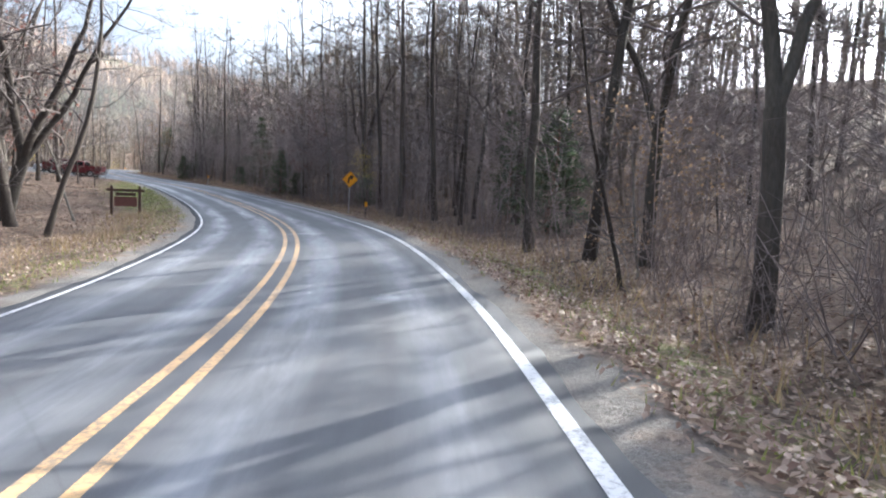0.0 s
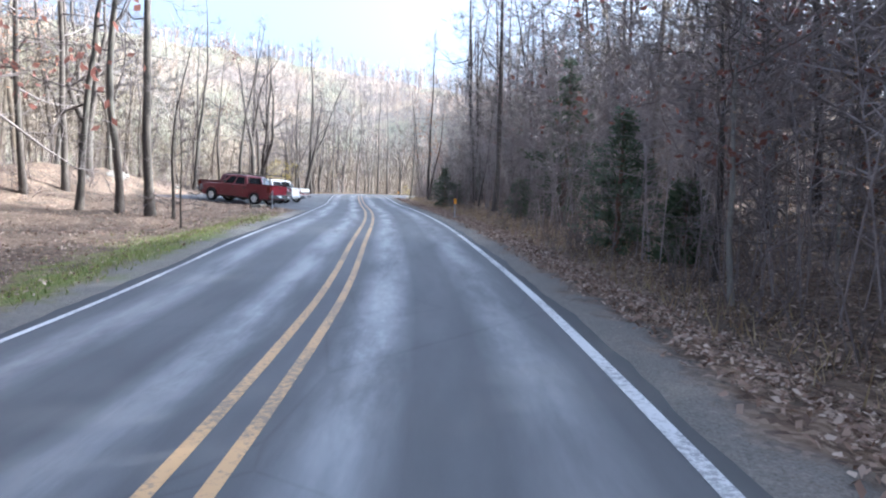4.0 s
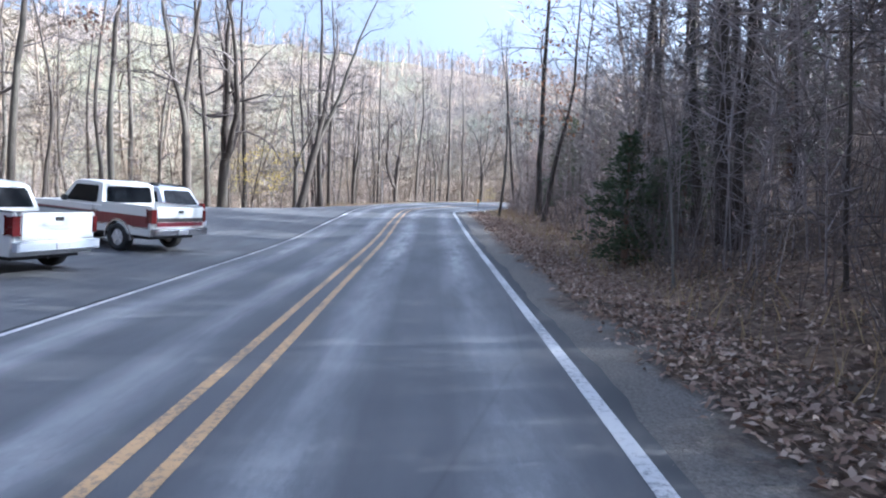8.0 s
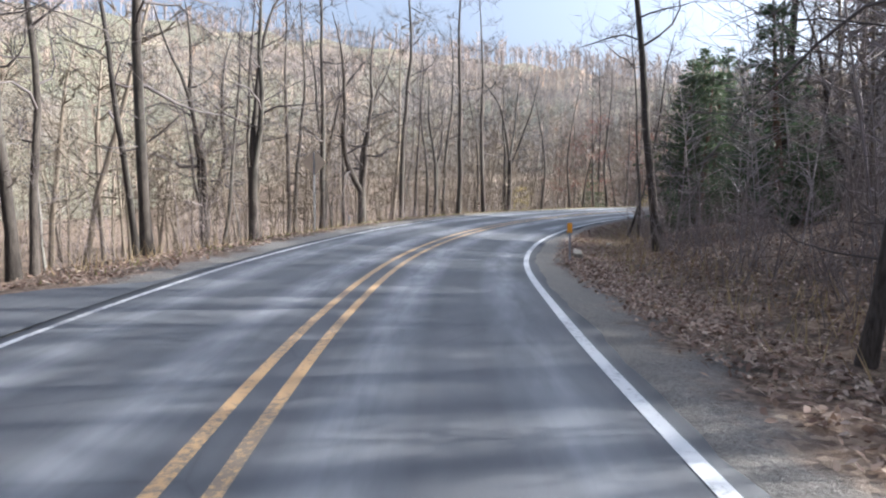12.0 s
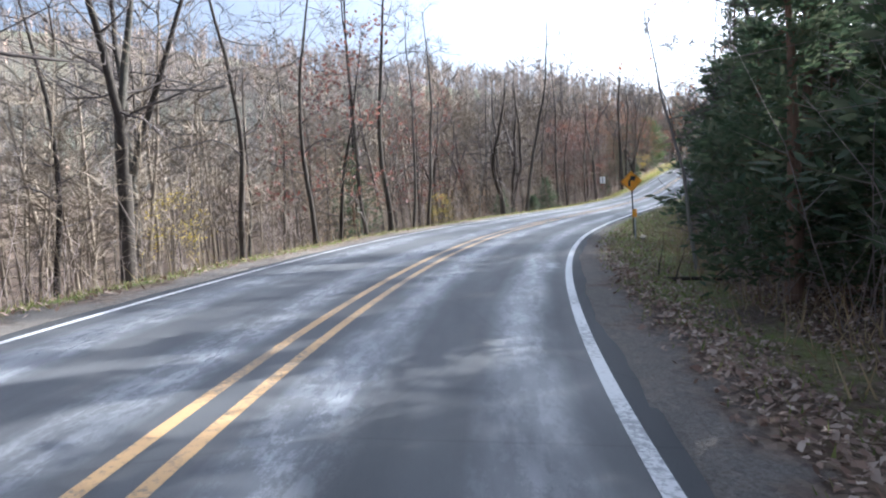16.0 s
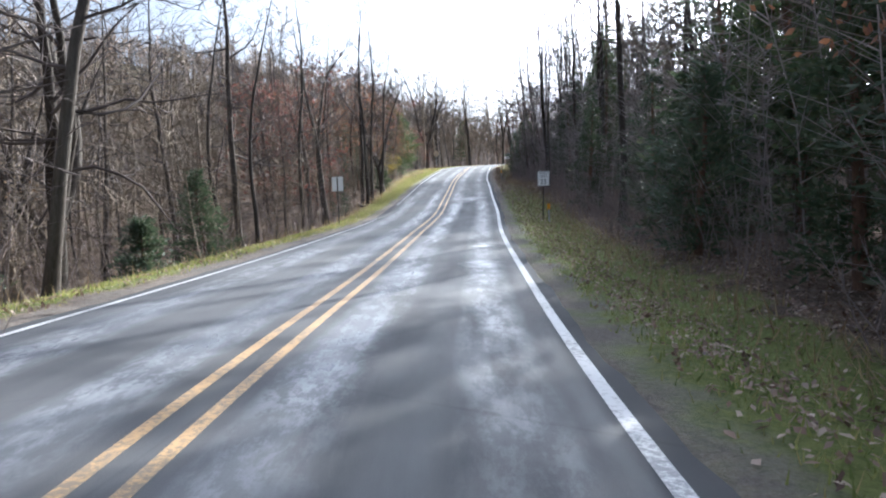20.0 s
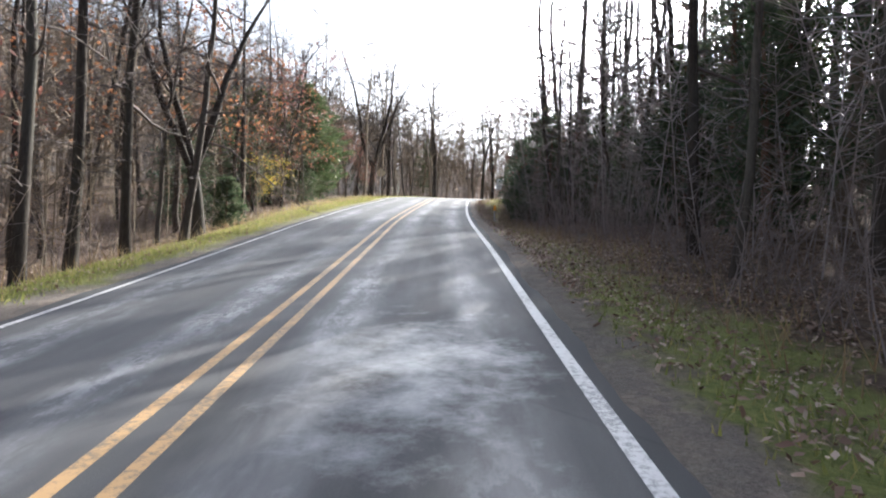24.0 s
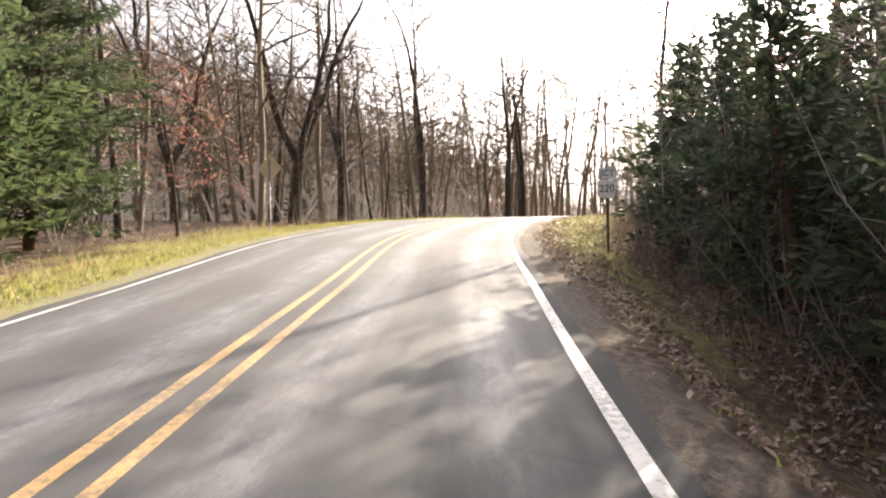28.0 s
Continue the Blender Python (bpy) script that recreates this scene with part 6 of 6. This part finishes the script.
def log(s, d, length, r, turn, seed):
    rg = random.Random(seed)
    g = Grower()
    pts = curve_line(Vector((-length / 2, 0, r * 0.7)), Vector((1, 0, 0)), length, 6, 0.06, 0.0, rg)
    g.tube(pts, [r, r * 0.95, r * 0.9, r * 0.8, r * 0.72, r * 0.6, r * 0.45], 8)
    for _ in range(3):
        p = pts[rg.randint(1, 5)]
        g.tube(curve_line(p, Vector((rg.gauss(0, 0.5), rg.gauss(0, 0.6), 0.7)), rg.uniform(0.4, 1.2), 3, 0.15, 0.0, rg), [r * 0.3, r * 0.22, r * 0.15, r * 0.05], 4)
    ob = tagged(new("fallen_log", g.mesh("log", M_BARK, True)), "grey fallen log lying on leaf litter", "log")
    return stand(ob, s, d, turn)



def brush_pile(s, d, seed):
    """A heap of cut limbs."""
    rg = random.Random(seed)
    root = new("brush_pile")
    for _ in range(46):
        a, r = rg.uniform(0, 6.28), rg.uniform(0.02, 0.05)
        g = Grower()
        length = rg.uniform(1.2, 2.6)
        dd = Vector((math.cos(a), math.sin(a), rg.gauss(0.05, 0.22)))
        mid = Vector((rg.gauss(0, 0.7), rg.gauss(0, 0.5), abs(rg.gauss(0.3, 0.22)) + 0.05))
        pts = curve_line(mid - dd * length / 2, dd, length, 4, 0.12, 0.0, rg)
        for p in pts:
            p.z = max(p.z, -0.05)
        g.tube(pts, [r, r * 0.9, r * 0.75, r * 0.55, r * 0.3], 5)
        for _ in range(4):
            m = pts[rg.randint(1, 4)]
            g.spike(m, m + Vector((rg.gauss(0, 0.3), rg.gauss(0, 0.3), rg.uniform(0, 0.4))), r * 0.4)
        part("limb", g.mesh("limb", M_BARK, True), root)
    tagged(root, "heap of cut grey limbs on the leafy ground", "brush pile")
    return stand(root, s, d, 0)


brush_pile(57, -16.5, 4)

log(176, 5.9, 2.4, 0.06, 10, 1)
log(135, 11, 4.5, 0.14, 60, 2)
log(253, -6.6, 2.6, 0.09, 70, 4)
log(250, -7.6, 3.2, 0.1, 50, 5)
log(49, -16, 3.5, 0.12, 40, 8)
log(50, -15.2, 3.0, 0.1, 80, 9)


# ---- parked vehicles: x ahead, y to the left, origin on the ground between the axles ----
def arch(xc, r, zb, n=9):
    """Points over a wheel opening, from front to back."""
    return [(xc + r * math.cos(radians(k * 180 / n)), zb + max(0.0, r * math.sin(radians(k * 180 / n)))) for k in range(n + 1)]


def loft_side(profile, w, tuck=0.0, ztuck=0.0, bow=0.0):
    """A side outline widened into a body: rounded flanks, ends bowed in plan, leaning in above ztuck by tuck a metre."""
    bm = bmesh.new()
    cx = (min(p[0] for p in profile) + max(p[0] for p in profile)) / 2
    half = max(p[0] for p in profile) - cx
    cz = sum(p[1] for p in profile) / len(profile)
    rows = []
    for u, k in ((-1, 0.075), (-0.985, 0.035), (-0.94, 0.0), (-0.6, 0), (0, 0), (0.6, 0), (0.94, 0.0), (0.985, 0.035), (1, 0.075)):
        row = []
        for px, pz in profile:
            dx, dz = px - cx, pz - cz
            ln = math.hypot(dx, dz)
            f = 1 - k * 0.8 / max(ln, 0.3)
            end = max(0.0, abs(dx) / half - 0.8) / 0.2
            x = cx + dx * f - math.copysign(bow * u * u * end, dx)
            y = u * w - math.copysign(max(0.0, pz - ztuck) * tuck * abs(u), u)
            row.append(bm.verts.new((x, y, cz + dz * f + 0.025 * (1 - u * u) * (pz > ztuck))))
        rows.append(row)
    n = len(profile)
    for a, b in zip(rows, rows[1:]):
        for i in range(n):
            bm.faces.new((a[i], a[(i + 1) % n], b[(i + 1) % n], b[i]))
    bm.faces.new(rows[0])
    bm.faces.new(rows[-1][::-1])
    bmesh.ops.triangulate(bm, faces=[f for f in bm.faces if len(f.verts) > 4])
    return bm


def wheel(root, x, y, r, w):
    bm = bmesh.new()
    prof = [(r * 0.6, -w / 2), (r * 0.86, -w / 2), (r * 0.97, -w * 0.4), (r, -w * 0.2), (r, w * 0.2), (r * 0.97, w * 0.4), (r * 0.86, w / 2), (r * 0.6, w / 2)]
    n = 24
    grid = [[bm.verts.new((p * math.cos(2 * math.pi * k / n), q, p * math.sin(2 * math.pi * k / n))) for p, q in prof] for k in range(n)]
    for k in range(n):
        for j in range(len(prof)):
            bm.faces.new((grid[k][j], grid[(k + 1) % n][j], grid[(k + 1) % n][(j + 1) % len(prof)], grid[k][(j + 1) % len(prof)]))
    tyre = bm_part("wheel", bm, M_TYRE, root, "black tyre", True)
    out = math.copysign(1, y)
    rim = bmesh.new()
    bmesh.ops.create_cone(rim, cap_ends=True, segments=24, radius1=r * 0.6, radius2=r * 0.6, depth=w * 0.5, matrix=Matrix.Rotation(radians(90), 4, "X"))
    for k in range(6):
        a = k * math.pi / 3
        m = Matrix.Rotation(a, 4, "Y") @ Matrix.Translation((r * 0.3, out * w * 0.3, 0))
        bmesh.ops.create_cube(rim, size=1.0, matrix=m @ Matrix.Diagonal((r * 0.5, w * 0.2, r * 0.16, 1)))
    bmesh.ops.create_cone(rim, cap_ends=True, segments=12, radius1=r * 0.16, radius2=r * 0.13, depth=w * 0.25, matrix=Matrix.Translation((0, out * w * 0.36, 0)) @ Matrix.Rotation(radians(90), 4, "X"))
    bm_part("rim", rim, M_RIM, tyre, "silver alloy rim")
    tyre.location = (x, y, r)


def pane(root, name, quad, inset, mat=None, proud=0.006, corner=0.1):
    """A window with rounded corners on a four-cornered face: corners a b (bottom), c d (top)."""
    a, b, c, d = (Vector(p) for p in quad)
    nrm = (d - a).cross(b - a).normalized()

    def at(u, v):
        return a.lerp(b, u).lerp(d.lerp(c, u), v)

    (u0, u1), (v0, v1) = inset
    ru, rv = corner * 0.55 / (b - a).length, corner * 0.8 / (d - a).length
    pts = []
    for u, v, a0 in ((u1 - ru, v1 - rv, 0), (u0 + ru, v1 - rv, 90), (u0 + ru, v0 + rv, 180), (u1 - ru, v0 + rv, 270)):
        pts += [at(u + ru * math.cos(radians(a0 + k * 30)), v + rv * math.sin(radians(a0 + k * 30))) for k in range(4)]
    bm = bmesh.new()
    lo = [bm.verts.new(p - nrm * 0.01) for p in pts]
    hi = [bm.verts.new(p + nrm * proud) for p in pts]
    bm.faces.new(hi)
    bm.faces.new(lo[::-1])
    for i in range(len(pts)):
        k = (i + 1) % len(pts)
        bm.faces.new((lo[i], lo[k], hi[k], hi[i]))
    return bm_part(name, bm, mat or M_GLASS, root)


def vehicle(name, label, category, paint, v, band=None):
    """Builds one; v holds its measures in metres."""
    root = new(name)
    wb, w, r = v["wheelbase"] / 2, v["width"] / 2, v["wheel"]
    xf, xr, zb, belt, hood, roof = wb + v["front"], -wb - v["rear"], v["clear"], v["belt"], v["hood"], v["roof"]
    gf, tf, tr, gr = v["glass"]  # screen base, roof front, roof back, rear glass base
    bed = v.get("bed")
    bow = v.get("bow", 0.1)
    bumper = v.get("bumper", M_CHROME)
    # body
    prof = [(xr, zb + 0.16), (xr + 0.08, zb)] + arch(-wb, r * 1.2, zb)[::-1] + arch(wb, r * 1.2, zb)[::-1]
    prof += [(xf - 0.15, zb), (xf, zb + 0.15), (xf, hood - 0.2), (xf - 0.04, hood - 0.12), (xf - 0.14, hood - 0.06), (xf - 0.4, hood - 0.015), (gf + 0.3, hood + 0.02), (gf, belt)]
    prof += [(gr, belt), (gr, 0.82), (xr, 0.82)] if bed else [(xr + 0.08, belt), (xr + 0.02, belt - 0.06), (xr, belt - 0.2)]
    bm_part("body", loft_side(prof, w, 0.04, 0.9, bow), paint, root)
    # greenhouse
    wt, wg = w - v.get("lean", 0.17), w - 0.05
    back = gr if bed else xr + v.get("tail", 0.06)
    c = [(gf, belt - 0.02), (tf, roof - 0.05), (tf - 0.14, roof - 0.012), ((tf + tr) / 2, roof + 0.01), (tr + 0.14, roof - 0.012), (tr, roof - 0.05), (back, belt - 0.02)]
    bm = bmesh.new()
    rows = []
    for sg, in_, dz in ((-1, 0, 0), (-1, 0.09, 0.035), (1, 0.09, 0.035), (1, 0, 0)):
        row = []
        for k, (x, z) in enumerate(c):
            top = 0 < k < len(c) - 1
            row.append(bm.verts.new((x, sg * (wg + (wt - wg) * (z - belt) / (roof - belt) - in_), z + (dz if top else 0))))
        rows.append(row)
    for a, b in zip(rows, rows[1:]):
        for i in range(len(c) - 1):
            bm.faces.new((a[i], a[i + 1], b[i + 1], b[i]))
    bm.faces.new(rows[0])
    bm.faces.new(rows[-1][::-1])
    bmesh.ops.triangulate(bm, faces=[f for f in bm.faces if len(f.verts) > 4])
    bm_part("cab", bm, paint, root)
    g0, g1 = c[-1][0], c[-2][0]
    zt = roof - 0.05
    pane(root, "windscreen", [(gf, wg, belt), (gf, -wg, belt), (tf, -wt, zt), (tf, wt, zt)], ((0.04, 0.96), (0.05, 0.97)), M_SCREEN, proud=0.04)
    pane(root, "rear_window", [(g0, -wg, belt), (g0, wg, belt), (g1, wt, zt), (g1, -wt, zt)], ((0.08, 0.92), (0.1, 0.9)), proud=0.04)
    for sg in (-1, 1):
        A, B, C, D = (gf, sg * wg, belt), (g0, sg * wg, belt), (g1, sg * wt, zt), (tf, sg * wt, zt)
        quad = [A, B, C, D] if sg < 0 else [B, A, D, C]
        for u0, u1 in v["side_glass"]:
            uu = (u0, u1) if sg < 0 else (1 - u1, 1 - u0)
            pane(root, "side_window", quad, (uu, (0.08, 0.9)), proud=0.012)
        for u in v["doors"]:
            x = gf + (g0 - gf) * u
            bm_part("door_handle", box(x - 0.1, sg * w - 0.03, belt - 0.2, x + 0.06, sg * w + 0.02, belt - 0.14, 0.012), v.get("handle", M_TRIM), root)
            bm_part("door_gap", box(x + 0.09, sg * w - 0.014, zb + 0.12, x + 0.1, sg * w - 0.001, belt - 0.02), M_TRIM, root)
        bm_part("mirror", box(gf - 0.5, sg * (w + 0.04), belt + 0.02, gf - 0.36, sg * (w + 0.22), belt + 0.19, 0.04), M_TRIM, root)
        if band:
            low = band["low"]
            for x0, x1 in ((xr + 0.14, -wb - r * 1.3), (-wb + r * 1.3, wb - r * 1.3), (wb + r * 1.3, xf - 0.3)):
                bm_part("side_band", box(x0, sg * w - 0.03, low, x1, sg * w + 0.006, band["high"], 0.004), band["paint"], root, "dark red side band")
                bm_part("band_trim", box(x0, sg * w - 0.03, low - 0.035, x1, sg * w + 0.012, low - 0.003, 0.004), M_CHROME, root, "chrome strip")
            for x in (-wb, wb):
                cap = [(x + r * 1.3, low), (x + r * 1.3, band["high"]), (x - r * 1.3, band["high"]), (x - r * 1.3, low)] + [(x - r * 1.3 * math.cos(radians(a)), r + r * 1.3 * math.sin(radians(a))) for a in range(0, 181, 12) if r + r * 1.3 * math.sin(radians(a)) > low]
                bm_part("side_band", slab(cap, sg * w - 0.03, sg * w + 0.006), band["paint"], root, "dark red side band")
        else:
            bm_part("side_moulding", box(-wb + r * 1.35, sg * w - 0.02, 0.64, wb - r * 1.35, sg * w + 0.012, 0.72, 0.008), paint, root)
        # front lamps in two tiers
        for z0, z1, mat in ((hood - 0.33, hood - 0.18, M_LAMP), (hood - 0.46, hood - 0.37, M_LAMP)):
            bm_part("headlamp", box(xf - bow * 0.7 - 0.16, sg * (w - 0.03), z0, xf - bow * 0.35 + 0.012, sg * (w - 0.42), z1, 0.03), mat, root)
        z0 = 0.86 if not bed else bed["rail"] - 0.42
        bm_part("tail_lamp", box(xr + bow * 0.4 - 0.02, sg * (w + 0.004), z0, xr + bow + 0.14, sg * (w - 0.13), z0 + 0.34, 0.02), M_TAIL, root, "red tail lamp")
    bm_part("grille", box(xf - 0.05, -w + 0.44, hood - 0.46, xf + 0.012, w - 0.44, hood - 0.17, 0.01), M_TRIM, root, "black grille")
    bm_part("grille_bar", box(xf - 0.06, -w + 0.08, hood - 0.37, xf + 0.03, w - 0.08, hood - 0.325, 0.012), M_CHROME, root, "chrome bar")
    bm_part("front_bumper", loft_side([(xf - 0.16, zb + 0.02), (xf + 0.06, zb + 0.04), (xf + 0.1, zb + 0.1), (xf + 0.1, zb + 0.2), (xf + 0.05, zb + 0.24), (xf - 0.16, zb + 0.24)], w - 0.01, 0, 9, bow), bumper, root)
    bm_part("air_intake", box(xf - 0.06, -w + 0.3, zb - 0.05, xf + 0.04, w - 0.3, zb + 0.06, 0.02), M_TRIM, root)
    bm_part("front_plate", box(xf + 0.1, -0.16, zb + 0.08, xf + 0.112, 0.16, zb + 0.22), M_PLATE, root)
    zr = zb + v.get("rear_lift", 0.1)
    bm_part("rear_bumper", loft_side([(xr + 0.12, zr), (xr + 0.12, zr + 0.2), (xr - 0.1, zr + 0.2), (xr - 0.13, zr + 0.16), (xr - 0.12, zr + 0.03), (xr - 0.08, zr)], w - 0.01, 0, 9, 0.05), bumper, root)
    bm_part("rear_plate", box(xr - 0.142, -0.16, zr + 0.03, xr - 0.13, 0.16, zr + 0.16), M_PLATE, root)
    bm_part("underbody", box(xr + 0.3, -w + 0.2, zb - 0.1, xf - 0.3, w - 0.2, zb + 0.1), M_TRIM, root)
    bm_part("axle", box(-wb - 0.06, -w + 0.15, r - 0.07, -wb + 0.06, w - 0.15, r + 0.07, 0.02), M_TRIM, root)
    if bed:
        z1 = bed["rail"]
        for sg in (-1, 1):
            bm_part("bed_side", box(xr + 0.04, sg * (w - 0.07) - 0.05, 0.8, gr + 0.01, sg * (w - 0.07) + 0.05, z1, 0.03), paint, root)
            bm_part("rail_cap", box(xr + 0.1, sg * (w - 0.07) - 0.045, z1 - 0.005, gr, sg * (w - 0.07) + 0.04, z1 + 0.018, 0.008), M_TRIM if bed.get("liner") else paint, root)
        bm_part("bed_front", box(gr - 0.05, -w + 0.1, 0.8, gr, w - 0.1, z1 - 0.02), paint, root)
        bm_part("tailgate", box(xr - 0.012, -w + 0.14, 0.74, xr + 0.05, w - 0.14, z1 + 0.005, 0.02), paint, root)
        bm_part("tailgate_handle", box(xr - 0.03, -0.1, z1 - 0.16, xr - 0.008, 0.1, z1 - 0.08, 0.01), M_TRIM, root)
        if bed.get("liner"):
            bm_part("bed_liner", box(xr + 0.06, -w + 0.13, 0.83, gr - 0.06, w - 0.13, z1 - 0.1), M_TRIM, root, "black bed liner")
        if bed.get("band"):
            bm_part("tailgate_band", box(xr - 0.022, -w + 0.15, z1 - 0.4, xr - 0.008, w - 0.15, z1 - 0.29, 0.004), M_TRIM, root, "black band")
            bm_part("tailgate_panel", box(xr - 0.022, -w + 0.15, z1 - 0.52, xr - 0.008, w - 0.15, z1 - 0.41, 0.004), band["paint"], root, "dark red panel")
        if bed.get("rack"):
            for x in (xr + 0.15, gr - 0.1):
                for sg in (-1, 1):
                    bm_part("rack_upright", box(x - 0.02, sg * (w - 0.1) - 0.02, z1 - 0.02, x + 0.02, sg * (w - 0.1) + 0.02, roof + 0.14), M_DARKSTEEL, root)
                bm_part("rack_bar", box(x - 0.02, -w + 0.02, roof + 0.12, x + 0.02, w - 0.02, roof + 0.16), M_DARKSTEEL, root)
            for sg in (-1, 1):
                bm_part("rack_rail", box(xr, sg * (w - 0.1) - 0.02, roof + 0.16, tf - 0.1, sg * (w - 0.1) + 0.02, roof + 0.2), M_DARKSTEEL, root)
    else:
        bm_part("liftgate_handle", box(xr - 0.012, -0.35, 0.92, xr + 0.02, 0.35, 0.97, 0.01), M_TRIM, root)
    if v.get("roof_rack"):
        for sg in (-1, 1):
            bm_part("roof_rail", box(tr + 0.15, sg * (wt - 0.12) - 0.025, roof + 0.03, tf - 0.3, sg * (wt - 0.12) + 0.025, roof + 0.1, 0.02), M_TRIM, root)
        for x in (tr + 0.4, (tr + tf) / 2):
            bm_part("roof_bar", box(x - 0.025, -wt + 0.1, roof + 0.07, x + 0.025, wt - 0.1, roof + 0.1, 0.01), M_TRIM, root)
    for x in (-wb, wb):
        for sg in (-1, 1):
            wheel(root, x, sg * (w - 0.1), r, 0.26)
            lip = [(x + r * k * math.cos(radians(a)), r + r * k * math.sin(radians(a))) for k, span in ((1.17, range(-6, 187, 12)), (1.27, range(186, -7, -12))) for a in span]
            bm_part("fender", slab(lip, sg * w - 0.03, sg * w + 0.014), v.get("fender", paint), root)
    return tagged(root, label, category, "vehicles in the parking area")


def park(root, s, d, slant, out=False):
    """Nose to the wood, or out to the road; it tips with the pavement."""
    x, y, _z, h = at_ground(s, d)

    def paved(e):
        return float(road_z(s, e) + lot_rise(s, e)) + 0.012

    tip = math.atan2(paved(d - 1.5) - paved(d + 1.5), 3.0) * (1 if out else -1)
    a = h + math.pi / 2 - radians(slant) + (math.pi if out else 0)
    root.matrix_basis = Matrix.Translation((x, y, paved(d))) @ Matrix.Rotation(a, 4, "Z") @ Matrix.Rotation(tip, 4, "Y")


PICKUP = dict(wheelbase=3.24, width=1.86, wheel=0.39, front=0.9, rear=1.15, clear=0.42, belt=1.17, hood=1.12, roof=1.75, glass=(0.95, 0.35, -0.85, -1.0), side_glass=((0.12, 0.46), (0.52, 0.9)), doors=(0.48, 0.92))
WAGON = dict(wheelbase=2.95, width=1.95, wheel=0.39, front=0.95, rear=1.1, clear=0.4, belt=1.18, hood=1.14, roof=1.84, glass=(0.9, 0.3, -2.25, -2.5), side_glass=((0.1, 0.34), (0.38, 0.62), (0.66, 0.93)), doors=(0.35, 0.63), roof_rack=True)
red_pickup = vehicle("pickup_truck", "dark red crew-cab pickup with a black ladder rack", "pickup", M_CAR_RED, {**PICKUP, "bed": dict(rail=1.28, rack=True)})
park(red_pickup, 87.1, -8.1, 27)
maroon_pickup = vehicle("pickup_truck", "maroon pickup with silver grille parked nose out", "pickup", M_CAR_MAROON, {**PICKUP, "bed": dict(rail=1.26)})
park(maroon_pickup, 90.1, -8.6, 21, True)
large_suv = vehicle("suv", "dark red large SUV parked nose out", "car", M_CAR_MAROON, WAGON)
park(large_suv, 93.3, -8.1, 20, True)
white_pickup = vehicle("pickup_truck", "white crew-cab pickup with a black bed liner", "pickup", M_CAR_WHITE, {**PICKUP, "wheelbase": 3.1, "width": 1.95, "bed": dict(rail=1.27, liner=True), "bumper": M_CAR_SILVER, "glass": (0.95, 0.3, -1.0, -1.18), "bow": 0.07, "lean": 0.2})
park(white_pickup, 97.9, -8.15, 17)
two_tone_pickup = vehicle("pickup_truck", "two-tone white and dark red pickup with chrome bumper", "pickup", M_CAR_WHITE, dict(wheelbase=3.0, width=1.98, wheel=0.39, front=0.85, rear=1.25, clear=0.5, belt=1.22, hood=1.2, roof=1.85, glass=(0.85, 0.35, -0.75, -0.82), side_glass=((0.12, 0.88),), doors=(0.88,), bed=dict(rail=1.3, band=True), bow=0.05, lean=0.13, handle=M_CHROME, fender=M_CHROME, rear_lift=0.02), dict(paint=M_CAR_RED, low=0.74, high=1.04))
park(two_tone_pickup, 103.3, -7.7, 23)
silver_suv = vehicle("suv", "pale silver car with dark roof rails", "car", M_CAR_SILVER, {**WAGON, "wheelbase": 2.8, "width": 1.85, "wheel": 0.34, "front": 0.9, "rear": 0.95, "clear": 0.3, "belt": 1.08, "hood": 1.05, "roof": 1.7, "glass": (1.0, 0.2, -1.8, -2.2), "tail": 0.16, "lean": 0.24, "bumper": M_CAR_SILVER})
park(silver_suv, 107.3, -8.8, 22)
